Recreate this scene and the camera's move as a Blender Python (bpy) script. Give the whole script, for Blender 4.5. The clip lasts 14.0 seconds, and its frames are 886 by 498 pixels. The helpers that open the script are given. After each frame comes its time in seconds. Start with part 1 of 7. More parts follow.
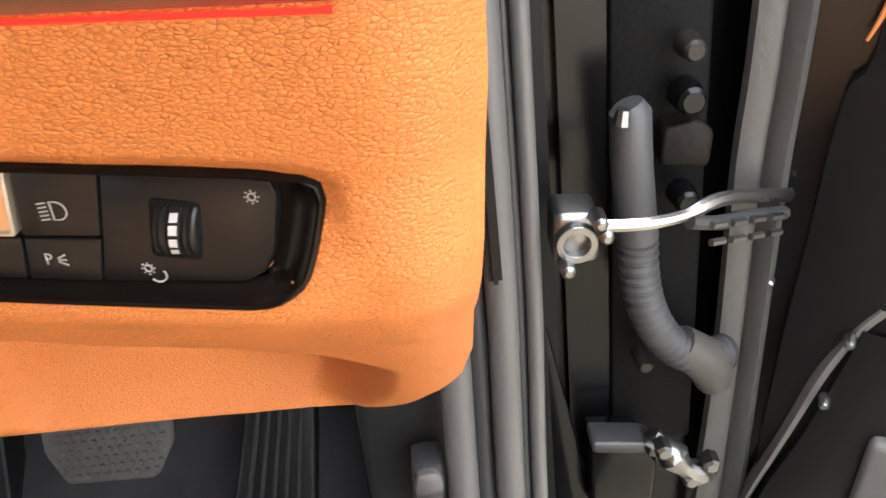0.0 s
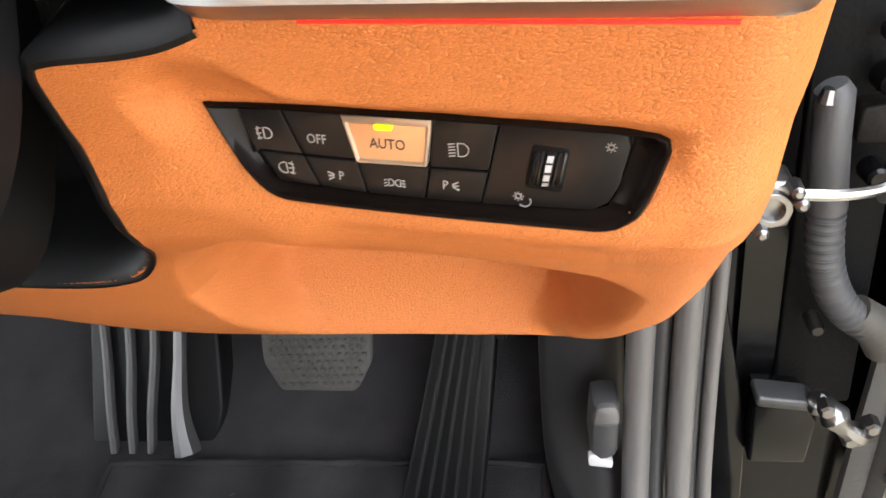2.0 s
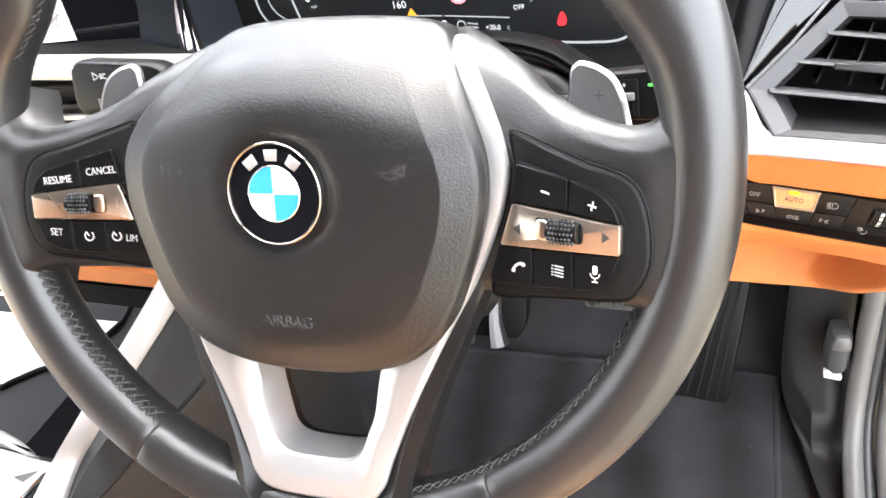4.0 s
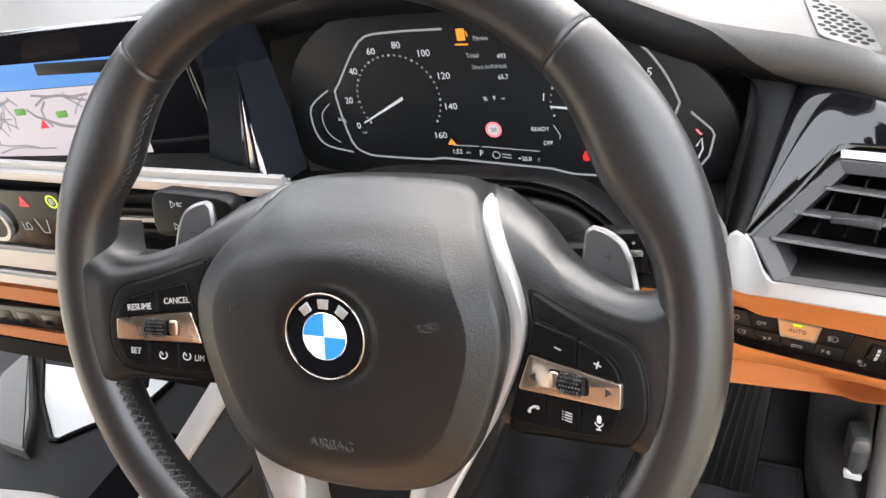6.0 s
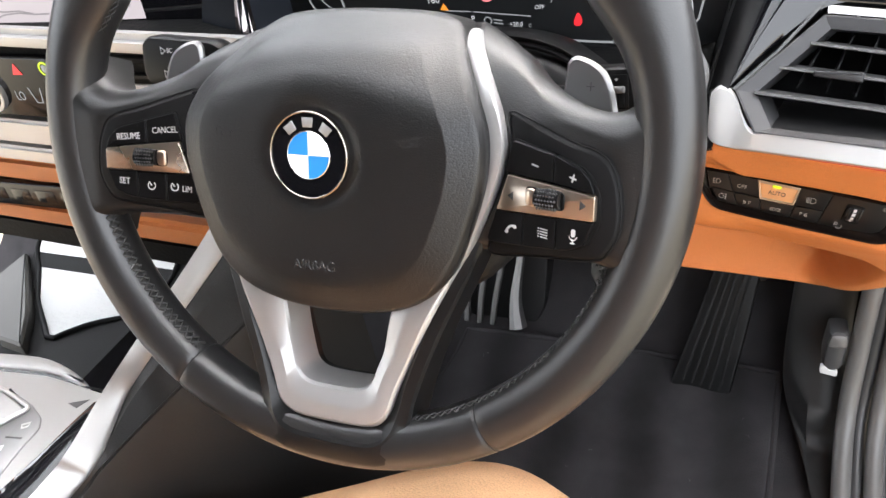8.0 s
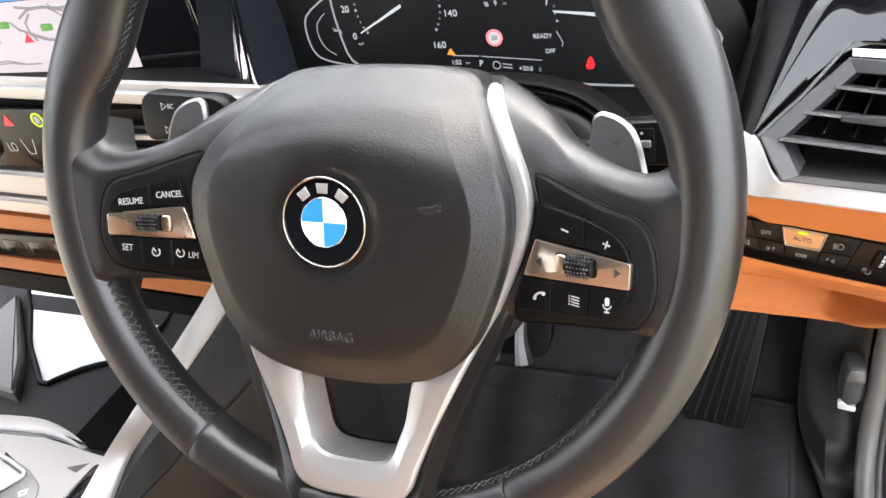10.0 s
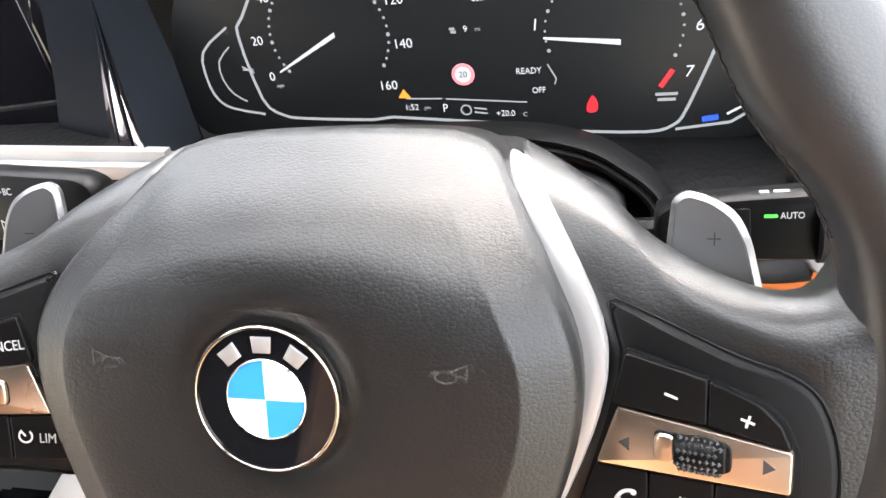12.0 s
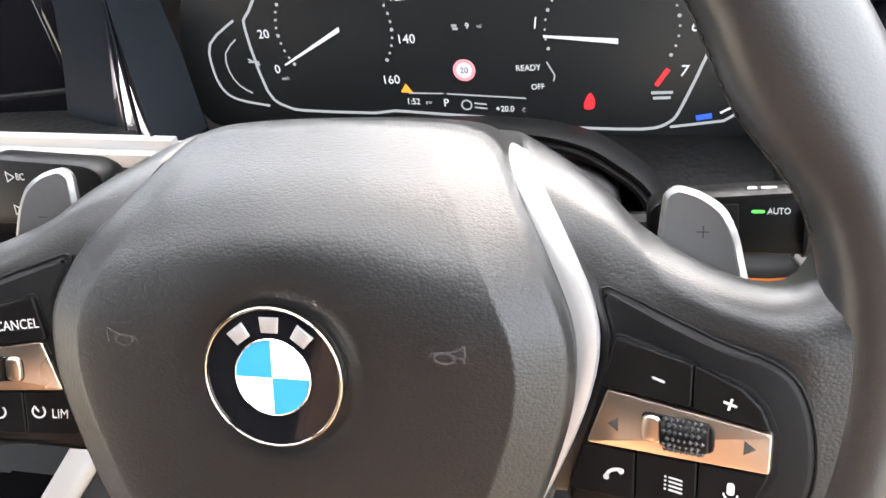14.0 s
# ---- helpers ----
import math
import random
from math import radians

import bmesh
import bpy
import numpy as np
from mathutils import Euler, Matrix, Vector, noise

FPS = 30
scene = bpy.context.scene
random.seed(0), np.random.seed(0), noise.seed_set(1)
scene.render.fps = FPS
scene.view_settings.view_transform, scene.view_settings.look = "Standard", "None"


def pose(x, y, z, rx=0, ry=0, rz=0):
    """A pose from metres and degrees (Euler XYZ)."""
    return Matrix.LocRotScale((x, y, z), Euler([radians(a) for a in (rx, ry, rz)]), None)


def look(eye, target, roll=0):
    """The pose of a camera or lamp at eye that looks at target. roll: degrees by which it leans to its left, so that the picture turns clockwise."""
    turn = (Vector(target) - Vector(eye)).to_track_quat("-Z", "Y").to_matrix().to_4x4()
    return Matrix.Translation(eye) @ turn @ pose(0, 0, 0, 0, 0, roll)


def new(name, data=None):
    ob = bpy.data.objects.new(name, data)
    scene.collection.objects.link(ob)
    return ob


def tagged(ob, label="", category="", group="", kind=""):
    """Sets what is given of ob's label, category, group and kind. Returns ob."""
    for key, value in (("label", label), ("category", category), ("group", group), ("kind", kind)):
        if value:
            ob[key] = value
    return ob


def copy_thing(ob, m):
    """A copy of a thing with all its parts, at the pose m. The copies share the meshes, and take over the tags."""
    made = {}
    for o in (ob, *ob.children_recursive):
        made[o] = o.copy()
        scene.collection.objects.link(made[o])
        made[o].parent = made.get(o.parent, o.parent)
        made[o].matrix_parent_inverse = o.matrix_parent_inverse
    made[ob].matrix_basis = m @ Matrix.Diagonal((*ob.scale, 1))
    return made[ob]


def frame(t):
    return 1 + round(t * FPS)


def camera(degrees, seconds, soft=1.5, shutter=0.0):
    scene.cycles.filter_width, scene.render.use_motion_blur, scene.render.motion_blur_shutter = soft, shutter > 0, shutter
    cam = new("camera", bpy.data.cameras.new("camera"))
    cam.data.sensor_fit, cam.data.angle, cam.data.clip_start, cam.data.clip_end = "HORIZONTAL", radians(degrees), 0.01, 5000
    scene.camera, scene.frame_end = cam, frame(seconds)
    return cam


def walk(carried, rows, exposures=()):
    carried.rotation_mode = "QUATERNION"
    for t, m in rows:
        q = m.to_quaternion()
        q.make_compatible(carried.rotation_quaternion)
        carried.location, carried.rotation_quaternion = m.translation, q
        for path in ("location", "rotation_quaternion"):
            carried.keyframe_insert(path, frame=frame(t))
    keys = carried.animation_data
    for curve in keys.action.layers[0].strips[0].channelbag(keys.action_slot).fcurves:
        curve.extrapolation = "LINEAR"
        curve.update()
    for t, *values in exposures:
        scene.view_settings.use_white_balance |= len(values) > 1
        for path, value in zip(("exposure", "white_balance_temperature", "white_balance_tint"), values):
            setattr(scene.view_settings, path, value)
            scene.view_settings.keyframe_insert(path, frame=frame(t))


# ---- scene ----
# the camera, hand-held from the open driver's door to the driver's place
cam = camera(57.83, 14.0, shutter=0.12)
EXPOSURES = [(t, e, 6350, 10) for t, e in ((0, 3.32), (1.0, 3.32), (2.0, 3.36), (2.5, 3.5), (3.0, 4.15), (3.5, 4.24), (4.2, 3.82), (6.5, 2.93), (8.2, 2.94), (10.5, 3.31), (11.5, 3.56), (14.0, 3.63))]
PATH = [
    (0, (0.3193, 0.018, 0.7866), (0.2993, 0.8811, 0.2819), -7.39),
    (0.5, (0.2896, 0.001, 0.7869), (0.2409, 0.8687, 0.2922), -7.77),
    (1, (0.2782, -0.0195, 0.8025), (0.195, 0.8449, 0.3068), -8.07),
    (1.5, (0.2788, -0.0186, 0.8099), (0.1559, 0.8326, 0.2997), -7.98),
    (2, (0.2695, -0.0392, 0.8162), (0.1056, 0.7952, 0.2901), -8.47),
    (2.5, (0.2306, -0.1267, 0.8391), (0.0261, 0.6819, 0.2874), -9.28),
    (3, (0.1972, -0.1845, 0.8829), (-0.0658, 0.5863, 0.3027), -10.19),
    (3.5, (0.1775, -0.2254, 0.9342), (-0.119, 0.5259, 0.3446), -11.40),
    (4, (0.1864, -0.2621, 1.0138), (-0.158, 0.4752, 0.4326), -12.91),
    (4.2, (0.1915, -0.2738, 1.0344), (-0.1679, 0.4609, 0.4591), -13.24),
    (6.3, (0.2176, -0.2704, 1.0804), (-0.1778, 0.4838, 0.5561), -12.48),
    (6.5, (0.2271, -0.2694, 1.0668), (-0.163, 0.4833, 0.5364), -12.14),
    (7, (0.2439, -0.2745, 1.0325), (-0.1352, 0.4687, 0.4811), -11.33),
    (7.5, (0.2363, -0.2952, 1.0208), (-0.1418, 0.4358, 0.4527), -10.97),
    (8, (0.2242, -0.3106, 1.0319), (-0.1645, 0.4072, 0.4544), -11.40),
    (8.2, (0.2177, -0.3133, 1.0371), (-0.1777, 0.4016, 0.4603), -11.72),
    (10.3, (0.1913, -0.2729, 1.0421), (-0.1797, 0.4718, 0.4873), -12.35),
    (10.5, (0.1734, -0.2439, 1.0276), (-0.1796, 0.51, 0.4735), -11.82),
    (11, (0.113, -0.2012, 1.0083), (-0.1943, 0.572, 0.4537), -10.76),
    (11.5, (0.0798, -0.1836, 1.0059), (-0.1979, 0.5998, 0.4499), -10.32),
    (12, (0.1109, -0.164, 1.004), (-0.1513, 0.6223, 0.4445), -10.42),
    (12.5, (0.1111, -0.1605, 1.0036), (-0.143, 0.625, 0.4394), -10.41),
    (13, (0.1018, -0.1634, 1.0104), (-0.1498, 0.62, 0.4421), -10.20),
    (13.5, (0.1008, -0.1667, 1.0153), (-0.1558, 0.6156, 0.4476), -9.85),
    (14, (0.1126, -0.1744, 1.0085), (-0.1452, 0.6097, 0.4438), -9.36),
]
walk(cam, [(t, look(eye, target, roll)) for t, eye, target, roll in PATH], EXPOSURES)

# ---- light ----
SKY, SUN = 0.15, 0.5
world = bpy.data.worlds.new("sky")
scene.world = world
world.use_nodes = True
wn = world.node_tree.nodes
sky = wn.new("ShaderNodeTexSky")
sky.sky_type, sky.sun_disc = "NISHITA", False
sky.sun_elevation, sky.sun_rotation = radians(55), radians(22)
sky.air_density, sky.dust_density, sky.ozone_density = 0.7, 9.0, 0.6
wn["Background"].inputs[1].default_value = SKY
# a bright overcast: an even white cloud layer over most of the sky
cloud = wn.new("ShaderNodeMix")
cloud.data_type = "RGBA"
cloud.inputs["Factor"].default_value = 0.72
cloud.inputs["B"].default_value = (6.0, 6.1, 6.2, 1)
world.node_tree.links.new(sky.outputs[0], cloud.inputs["A"])
world.node_tree.links.new(cloud.outputs["Result"], wn["Background"].inputs[0])
sun_data = bpy.data.lights.new("sun", "SUN")
sun_data.energy, sun_data.angle, sun_data.color = SUN, radians(80), (1.0, 0.985, 0.96)
sun = new("sun", sun_data)
sun.matrix_world = look((0.8, 2.0, 3.1), (0, 0, 0))


# ---- materials ----
def shader(name, color, rough=0.5, metal=0.0, spec=0.5, coat=0.0):
    m = bpy.data.materials.new(name)
    m.use_nodes = True
    b = m.node_tree.nodes["Principled BSDF"]
    b.inputs["Base Color"].default_value = (*color, 1)
    b.inputs["Roughness"].default_value = rough
    b.inputs["Metallic"].default_value = metal
    b.inputs["Specular IOR Level"].default_value = spec
    b.inputs["Coat Weight"].default_value = coat
    b.inputs["Coat Roughness"].default_value = 0.05
    return m


def vary(m, color, scale=8.0, amount=0.12, rough=0.08):
    """Slow blotches of tone and gloss, from noise at a real size."""
    nt = m.node_tree
    b = nt.nodes["Principled BSDF"]
    tc = nt.nodes.new("ShaderNodeTexCoord")
    n = nt.nodes.new("ShaderNodeTexNoise")
    n.inputs["Scale"].default_value, n.inputs["Detail"].default_value = scale, 5
    nt.links.new(tc.outputs["Object"], n.inputs["Vector"])
    ramp = nt.nodes.new("ShaderNodeMix")
    ramp.data_type = "RGBA"
    ramp.inputs["A"].default_value = (*[c * (1 - amount) for c in color], 1)
    ramp.inputs["B"].default_value = (*[min(1, c * (1 + amount)) for c in color], 1)
    nt.links.new(n.outputs["Fac"], ramp.inputs["Factor"])
    nt.links.new(ramp.outputs["Result"], b.inputs["Base Color"])
    r0 = b.inputs["Roughness"].default_value
    mr = nt.nodes.new("ShaderNodeMapRange")
    mr.inputs["To Min"].default_value, mr.inputs["To Max"].default_value = max(0.02, r0 - rough), r0 + rough
    nt.links.new(n.outputs["Fac"], mr.inputs["Value"])
    nt.links.new(mr.outputs["Result"], b.inputs["Roughness"])
    return tc


def bump(m, node, strength, distance, out="Fac"):
    nt = m.node_tree
    bp = nt.nodes.new("ShaderNodeBump")
    bp.inputs["Strength"].default_value, bp.inputs["Distance"].default_value = strength, distance
    nt.links.new(node.outputs[out], bp.inputs["Height"])
    nt.links.new(bp.outputs["Normal"], m.node_tree.nodes["Principled BSDF"].inputs["Normal"])
    return bp


def leather(name, color, rough, cell, strength=0.5, spec=0.5, amount=0.08):
    """Grained hide: small rounded pebbles of the given width between darker creases."""
    m = shader(name, color, rough, 0, spec)
    tc = vary(m, color, 14, amount, 0.06)
    nt = m.node_tree
    warp = nt.nodes.new("ShaderNodeTexNoise")
    warp.inputs["Scale"].default_value, warp.inputs["Detail"].default_value = 0.6 / cell, 1
    nt.links.new(tc.outputs["Object"], warp.inputs["Vector"])
    mix = nt.nodes.new("ShaderNodeVectorMath")
    mix.operation = "MULTIPLY_ADD"
    mix.inputs[1].default_value = (cell * 0.45,) * 3
    nt.links.new(warp.outputs["Color"], mix.inputs[0])
    nt.links.new(tc.outputs["Object"], mix.inputs[2])
    stretch = nt.nodes.new("ShaderNodeVectorMath")
    stretch.operation = "MULTIPLY"
    stretch.inputs[1].default_value = (0.72, 1.0, 1.0)
    nt.links.new(mix.outputs[0], stretch.inputs[0])
    cells = {}
    for feature in ("F1", "DISTANCE_TO_EDGE"):
        cells[feature] = nt.nodes.new("ShaderNodeTexVoronoi")
        cells[feature].feature = feature
        cells[feature].inputs["Scale"].default_value = 1.0 / cell
        nt.links.new(stretch.outputs[0], cells[feature].inputs["Vector"])
    mr = nt.nodes.new("ShaderNodeMapRange")
    mr.interpolation_type = "SMOOTHSTEP"
    mr.inputs["From Min"].default_value, mr.inputs["From Max"].default_value = 0.0, 0.13
    nt.links.new(cells["DISTANCE_TO_EDGE"].outputs["Distance"], mr.inputs["Value"])
    square = nt.nodes.new("ShaderNodeMath")
    square.operation = "POWER"
    square.inputs[1].default_value = 2.0
    nt.links.new(cells["F1"].outputs["Distance"], square.inputs[0])
    dome = nt.nodes.new("ShaderNodeMath")
    dome.operation = "MULTIPLY_ADD"
    dome.inputs[1].default_value = -1.1
    nt.links.new(square.outputs[0], dome.inputs[0])
    crease = nt.nodes.new("ShaderNodeMath")
    crease.operation = "MULTIPLY"
    crease.inputs[1].default_value = 0.35
    nt.links.new(mr.outputs["Result"], crease.inputs[0])
    nt.links.new(crease.outputs[0], dome.inputs[2])
    bump(m, dome, strength, cell * 0.40, "Value")
    # the base colour is multiplied darker along the creases
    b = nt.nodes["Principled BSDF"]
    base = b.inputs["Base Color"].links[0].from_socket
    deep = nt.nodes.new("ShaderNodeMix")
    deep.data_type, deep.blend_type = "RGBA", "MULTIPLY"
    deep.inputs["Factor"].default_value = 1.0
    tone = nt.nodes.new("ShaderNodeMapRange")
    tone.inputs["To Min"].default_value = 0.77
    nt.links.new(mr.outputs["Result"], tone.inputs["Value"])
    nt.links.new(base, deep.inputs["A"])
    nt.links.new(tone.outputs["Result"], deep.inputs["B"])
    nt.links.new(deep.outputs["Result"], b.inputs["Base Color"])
    return m


def grained(name, color, rough, size, strength=0.25, metal=0.0, spec=0.5, amount=0.08, tone=10):
    """Moulded plastic, cloth or paint with fine noise relief."""
    m = shader(name, color, rough, metal, spec)
    tc = vary(m, color, tone, amount, 0.06)
    nt = m.node_tree
    n = nt.nodes.new("ShaderNodeTexNoise")
    n.inputs["Scale"].default_value, n.inputs["Detail"].default_value = 1.0 / size, 3
    nt.links.new(tc.outputs["Object"], n.inputs["Vector"])
    bump(m, n, strength, size * 0.5)
    return m


def glow(name, color, strength):
    m = shader(name, (0.01, 0.01, 0.01), 0.4)
    b = m.node_tree.nodes["Principled BSDF"]
    b.inputs["Emission Color"].default_value = (*color, 1)
    b.inputs["Emission Strength"].default_value = strength * 0.16
    return m


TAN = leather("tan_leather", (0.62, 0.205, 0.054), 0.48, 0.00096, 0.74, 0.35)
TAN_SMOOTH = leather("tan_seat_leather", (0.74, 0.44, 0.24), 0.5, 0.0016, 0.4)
# tan of the unseen backrests, darkened as if a person shaded them
TAN_SHADED = leather("shaded_tan_leather", (0.20, 0.10, 0.05), 0.5, 0.0016, 0.3)
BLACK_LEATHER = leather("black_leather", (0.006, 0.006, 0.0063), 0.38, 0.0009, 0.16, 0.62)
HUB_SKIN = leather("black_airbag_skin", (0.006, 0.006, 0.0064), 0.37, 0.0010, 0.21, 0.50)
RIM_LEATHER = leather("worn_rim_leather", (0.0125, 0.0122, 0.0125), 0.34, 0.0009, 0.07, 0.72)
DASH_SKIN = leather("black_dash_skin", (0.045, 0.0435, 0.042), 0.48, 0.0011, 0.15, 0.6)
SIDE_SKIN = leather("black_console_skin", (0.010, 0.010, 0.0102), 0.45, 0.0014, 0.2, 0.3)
PLASTIC = grained("black_plastic", (0.0065, 0.0065, 0.0068), 0.48, 0.0006, 0.2, 0, 0.22)
SATIN = grained("satin_black_plastic", (0.0065, 0.0065, 0.0068), 0.32, 0.0009, 0.08, 0, 0.3)
GREY_PLASTIC = grained("grey_plastic", (0.04, 0.04, 0.041), 0.45, 0.0006, 0.2)
RUBBER = grained("seal_rubber", (0.035, 0.035, 0.036), 0.38, 0.003, 0.15)
GLOSS = shader("piano_black", (0.004, 0.004, 0.005), 0.04, 0, 0.5, 0.35)
# gloss fold made metallic, with the reflection's pink put into its colour
MIRROR_BLACK = shader("pink_tinted_mirror", (0.29, 0.265, 0.27), 0.06, 1.0)
WING = shader("dim_gloss_plastic", (0.0065, 0.0080, 0.0112), 0.30, 0, 0.04)
GLOSS_DARK = shader("smoked_gloss", (0.005, 0.005, 0.0055), 0.13, 0, 0.22)
# black bezel, the leather's brown reflection put into its base colour
GLOSS_TAN_CAST = shader("gloss_bezel", (0.007, 0.005, 0.0042), 0.22, 0, 0.15, 0.0)
SILVER = grained("satin_silver", (0.46, 0.458, 0.458), 0.42, 0.0004, 0.06, 0.72, 0.5, 0.03)
PEARL = grained("pearl_trim", (0.45, 0.45, 0.447), 0.36, 0.0005, 0.05, 0.40, 0.5, 0.03)
DECK = grained("pale_console_trim", (0.34, 0.34, 0.338), 0.38, 0.0005, 0.05, 0.45, 0.5, 0.03)
PADDLE = grained("satin_grey_metal", (0.17, 0.17, 0.174), 0.42, 0.0008, 0.08, 0.6)
DARK_METAL = grained("dark_satin_metal", (0.034, 0.034, 0.036), 0.5, 0.0006, 0.06, 0.35)
# silver metal warmed to stand in for the tan seat's reflection
BRUSHED = grained("tan_tinted_metal", (0.62, 0.53, 0.44), 0.28, 0.0004, 0.05, 1.0, 0.5, 0.03)
CHROME = shader("chrome", (0.86, 0.85, 0.83), 0.1, 1.0)
# badge ring metal, its warm tint a painted tan reflection
RING = shader("dim_polished_metal", (0.36, 0.32, 0.28), 0.16, 1.0)
STEEL = grained("brushed_steel", (0.27, 0.267, 0.265), 0.34, 0.002, 0.15, 1.0)
CARPET = grained("black_carpet", (0.037, 0.035, 0.037), 0.95, 0.0016, 0.9, 0, 0.1, 0.4, 25)
MAT = grained("striped_black_carpet", (0.046, 0.0435, 0.046), 0.95, 0.0016, 0.9, 0, 0.1, 0.4, 25)
mat_nodes = MAT.node_tree.nodes
mat_wave = mat_nodes.new("ShaderNodeTexWave")
mat_wave.inputs["Scale"].default_value, mat_wave.inputs["Distortion"].default_value, mat_wave.inputs["Detail"].default_value = 3.2, 3.0, 2.0
mat_mix = mat_nodes.new("ShaderNodeMix")
mat_mix.data_type, mat_mix.blend_type = "RGBA", "MULTIPLY"
mat_mix.inputs["Factor"].default_value = 0.5
MAT.node_tree.links.new(mat_nodes["Principled BSDF"].inputs["Base Color"].links[0].from_socket, mat_mix.inputs["A"])
MAT.node_tree.links.new(mat_wave.outputs["Color"], mat_mix.inputs["B"])
MAT.node_tree.links.new(mat_nodes["Texture Coordinate"].outputs["Object"], mat_wave.inputs["Vector"])
MAT.node_tree.links.new(mat_mix.outputs["Result"], mat_nodes["Principled BSDF"].inputs["Base Color"])
KICK_GREY = grained("soft_black_plastic", (0.020, 0.0195, 0.0195), 0.5, 0.0008, 0.2, 0, 0.35)
PAINT = grained("black_body_paint", (0.004, 0.004, 0.0043), 0.22, 0.05, 0.03, 0, 0.3)
CAVITY = grained("dark_cavity", (0.005, 0.005, 0.0053), 0.6, 0.004, 0.3, 0, 0.1)
# auto button rim and face: reflected tan put into the colour
PALE_BUTTON = grained("pale_button", (0.50, 0.42, 0.335), 0.36, 0.0004, 0.05, 0.7, 0.5, 0.03)
PEACH = grained("tan_reflection_button", (0.68, 0.37, 0.18), 0.42, 0.0004, 0.05, 0.35, 0.4, 0.03)
FOOT = grained("satin_underside", (0.30, 0.265, 0.25), 0.30, 0.0005, 0.05, 0.85)
PRINT = shader("white_print", (0.5, 0.5, 0.5), 0.5)
STALK_BLACK = grained("stalk_plastic", (0.0045, 0.0045, 0.0048), 0.36, 0.0006, 0.08, 0, 0.10)
POD_BLACK = grained("matt_switch_plastic", (0.005, 0.005, 0.0054), 0.5, 0.0006, 0.12, 0, 0.16)
KEY_BLACK = grained("switch_key_plastic", (0.0042, 0.0042, 0.0045), 0.34, 0.0006, 0.05, 0, 0.12)
PRINT_SOFT = shader("dim_print", (0.31, 0.295, 0.28), 0.5)
PRINT_DARK = shader("dark_print", (0.03, 0.03, 0.03), 0.5)
EMBOSS = shader("embossed_black", (0.05, 0.05, 0.051), 0.2)
SEAL_GREY = grained("grey_seal", (0.095, 0.091, 0.088), 0.40, 0.004, 0.15)
BLUE = shader("blue_enamel", (0.035, 0.24, 0.66), 0.2, 0, 0.5, 0.5)
WHITE = shader("white_enamel", (0.82, 0.80, 0.78), 0.25, 0, 0.5, 0.5)
THREAD = grained("black_thread", (0.022, 0.022, 0.022), 0.6, 0.001, 0.4)
SCREEN = shader("screen_glass", (0.013, 0.0138, 0.0148), 0.38, 0, 0.2)
LIT = glow("display_white", (0.9, 0.92, 0.95), 0.6)
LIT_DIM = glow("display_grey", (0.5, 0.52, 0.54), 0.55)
LIT_ORANGE = glow("display_orange", (1.0, 0.36, 0.03), 0.9)
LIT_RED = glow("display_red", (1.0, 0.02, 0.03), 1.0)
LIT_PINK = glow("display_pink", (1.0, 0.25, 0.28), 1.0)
LIT_GREEN = glow("lamp_green", (0.10, 1.0, 0.08), 1.2)
LIT_LIME = glow("lamp_lime", (0.72, 1.0, 0.0), 1.1)
LIT_BLUE = glow("display_blue", (0.03, 0.12, 0.85), 0.8)
STRIP_RED = glow("ambient_red", (1.0, 0.03, 0.015), 0.9)
MAP_SKY = glow("map_sky", (0.12, 0.36, 0.85), 0.8)
MAP_LAND = glow("map_land", (0.72, 0.64, 0.66), 0.85)
MAP_ROAD = glow("map_road", (0.42, 0.38, 0.4), 0.6)
MAP_GREEN = glow("map_green", (0.16, 0.45, 0.08), 0.7)


# ---- builders ----
def mesh_of(bm, name, material, smooth=True, angle=35):
    bmesh.ops.recalc_face_normals(bm, faces=bm.faces)
    data = bpy.data.meshes.new(name)
    bm.to_mesh(data)
    bm.free()
    data.materials.append(material)
    if smooth:
        data.shade_smooth()
        data.set_sharp_from_angle(angle=radians(angle))
    return data


def part(name, bm, material, parent, label="", smooth=True, angle=35):
    ob = new(name, mesh_of(bm, name, material, smooth, angle))
    ob.parent = parent
    return tagged(ob, label)


def thing(name, label, category, m=None, group="", kind=""):
    ob = new(name)
    ob.empty_display_size = 0.05
    if m is not None:
        ob.matrix_world = m
    return tagged(ob, label, category, group, kind)


def solid(name, bm, material, label, category, kind="", group="", smooth=True, angle=35):
    ob = new(name, mesh_of(bm, name, material, smooth, angle))
    return tagged(ob, label, category, group, kind)


def axes(o, u, v, n):
    m = Matrix((u, v, n)).transposed().to_4x4()
    m.translation = o
    return m


def smooth_loop(points, per=4, closed=True):
    """Catmull-Rom through points of any dimension."""
    p = [Vector(q) for q in points]
    n, out = len(p), []
    for i in range(n if closed else n - 1):
        a, b = p[i], p[(i + 1) % n]
        pa = p[i - 1] if closed or i > 0 else a
        pb = p[(i + 2) % n] if closed or i + 2 < n else b
        for k in range(per):
            t = k / per
            out.append(0.5 * ((2 * a) + (b - pa) * t + (2 * pa - 5 * a + 4 * b - pb) * t * t + (3 * a - pa - 3 * b + pb) * t ** 3))
    if not closed:
        out.append(p[-1].copy())
    return out


def bridge(bm, a, b, closed=True):
    n = len(a)
    for i in range(n if closed else n - 1):
        j = (i + 1) % n
        try:
            bm.faces.new((a[i], a[j], b[j], b[i]))
        except ValueError:
            pass


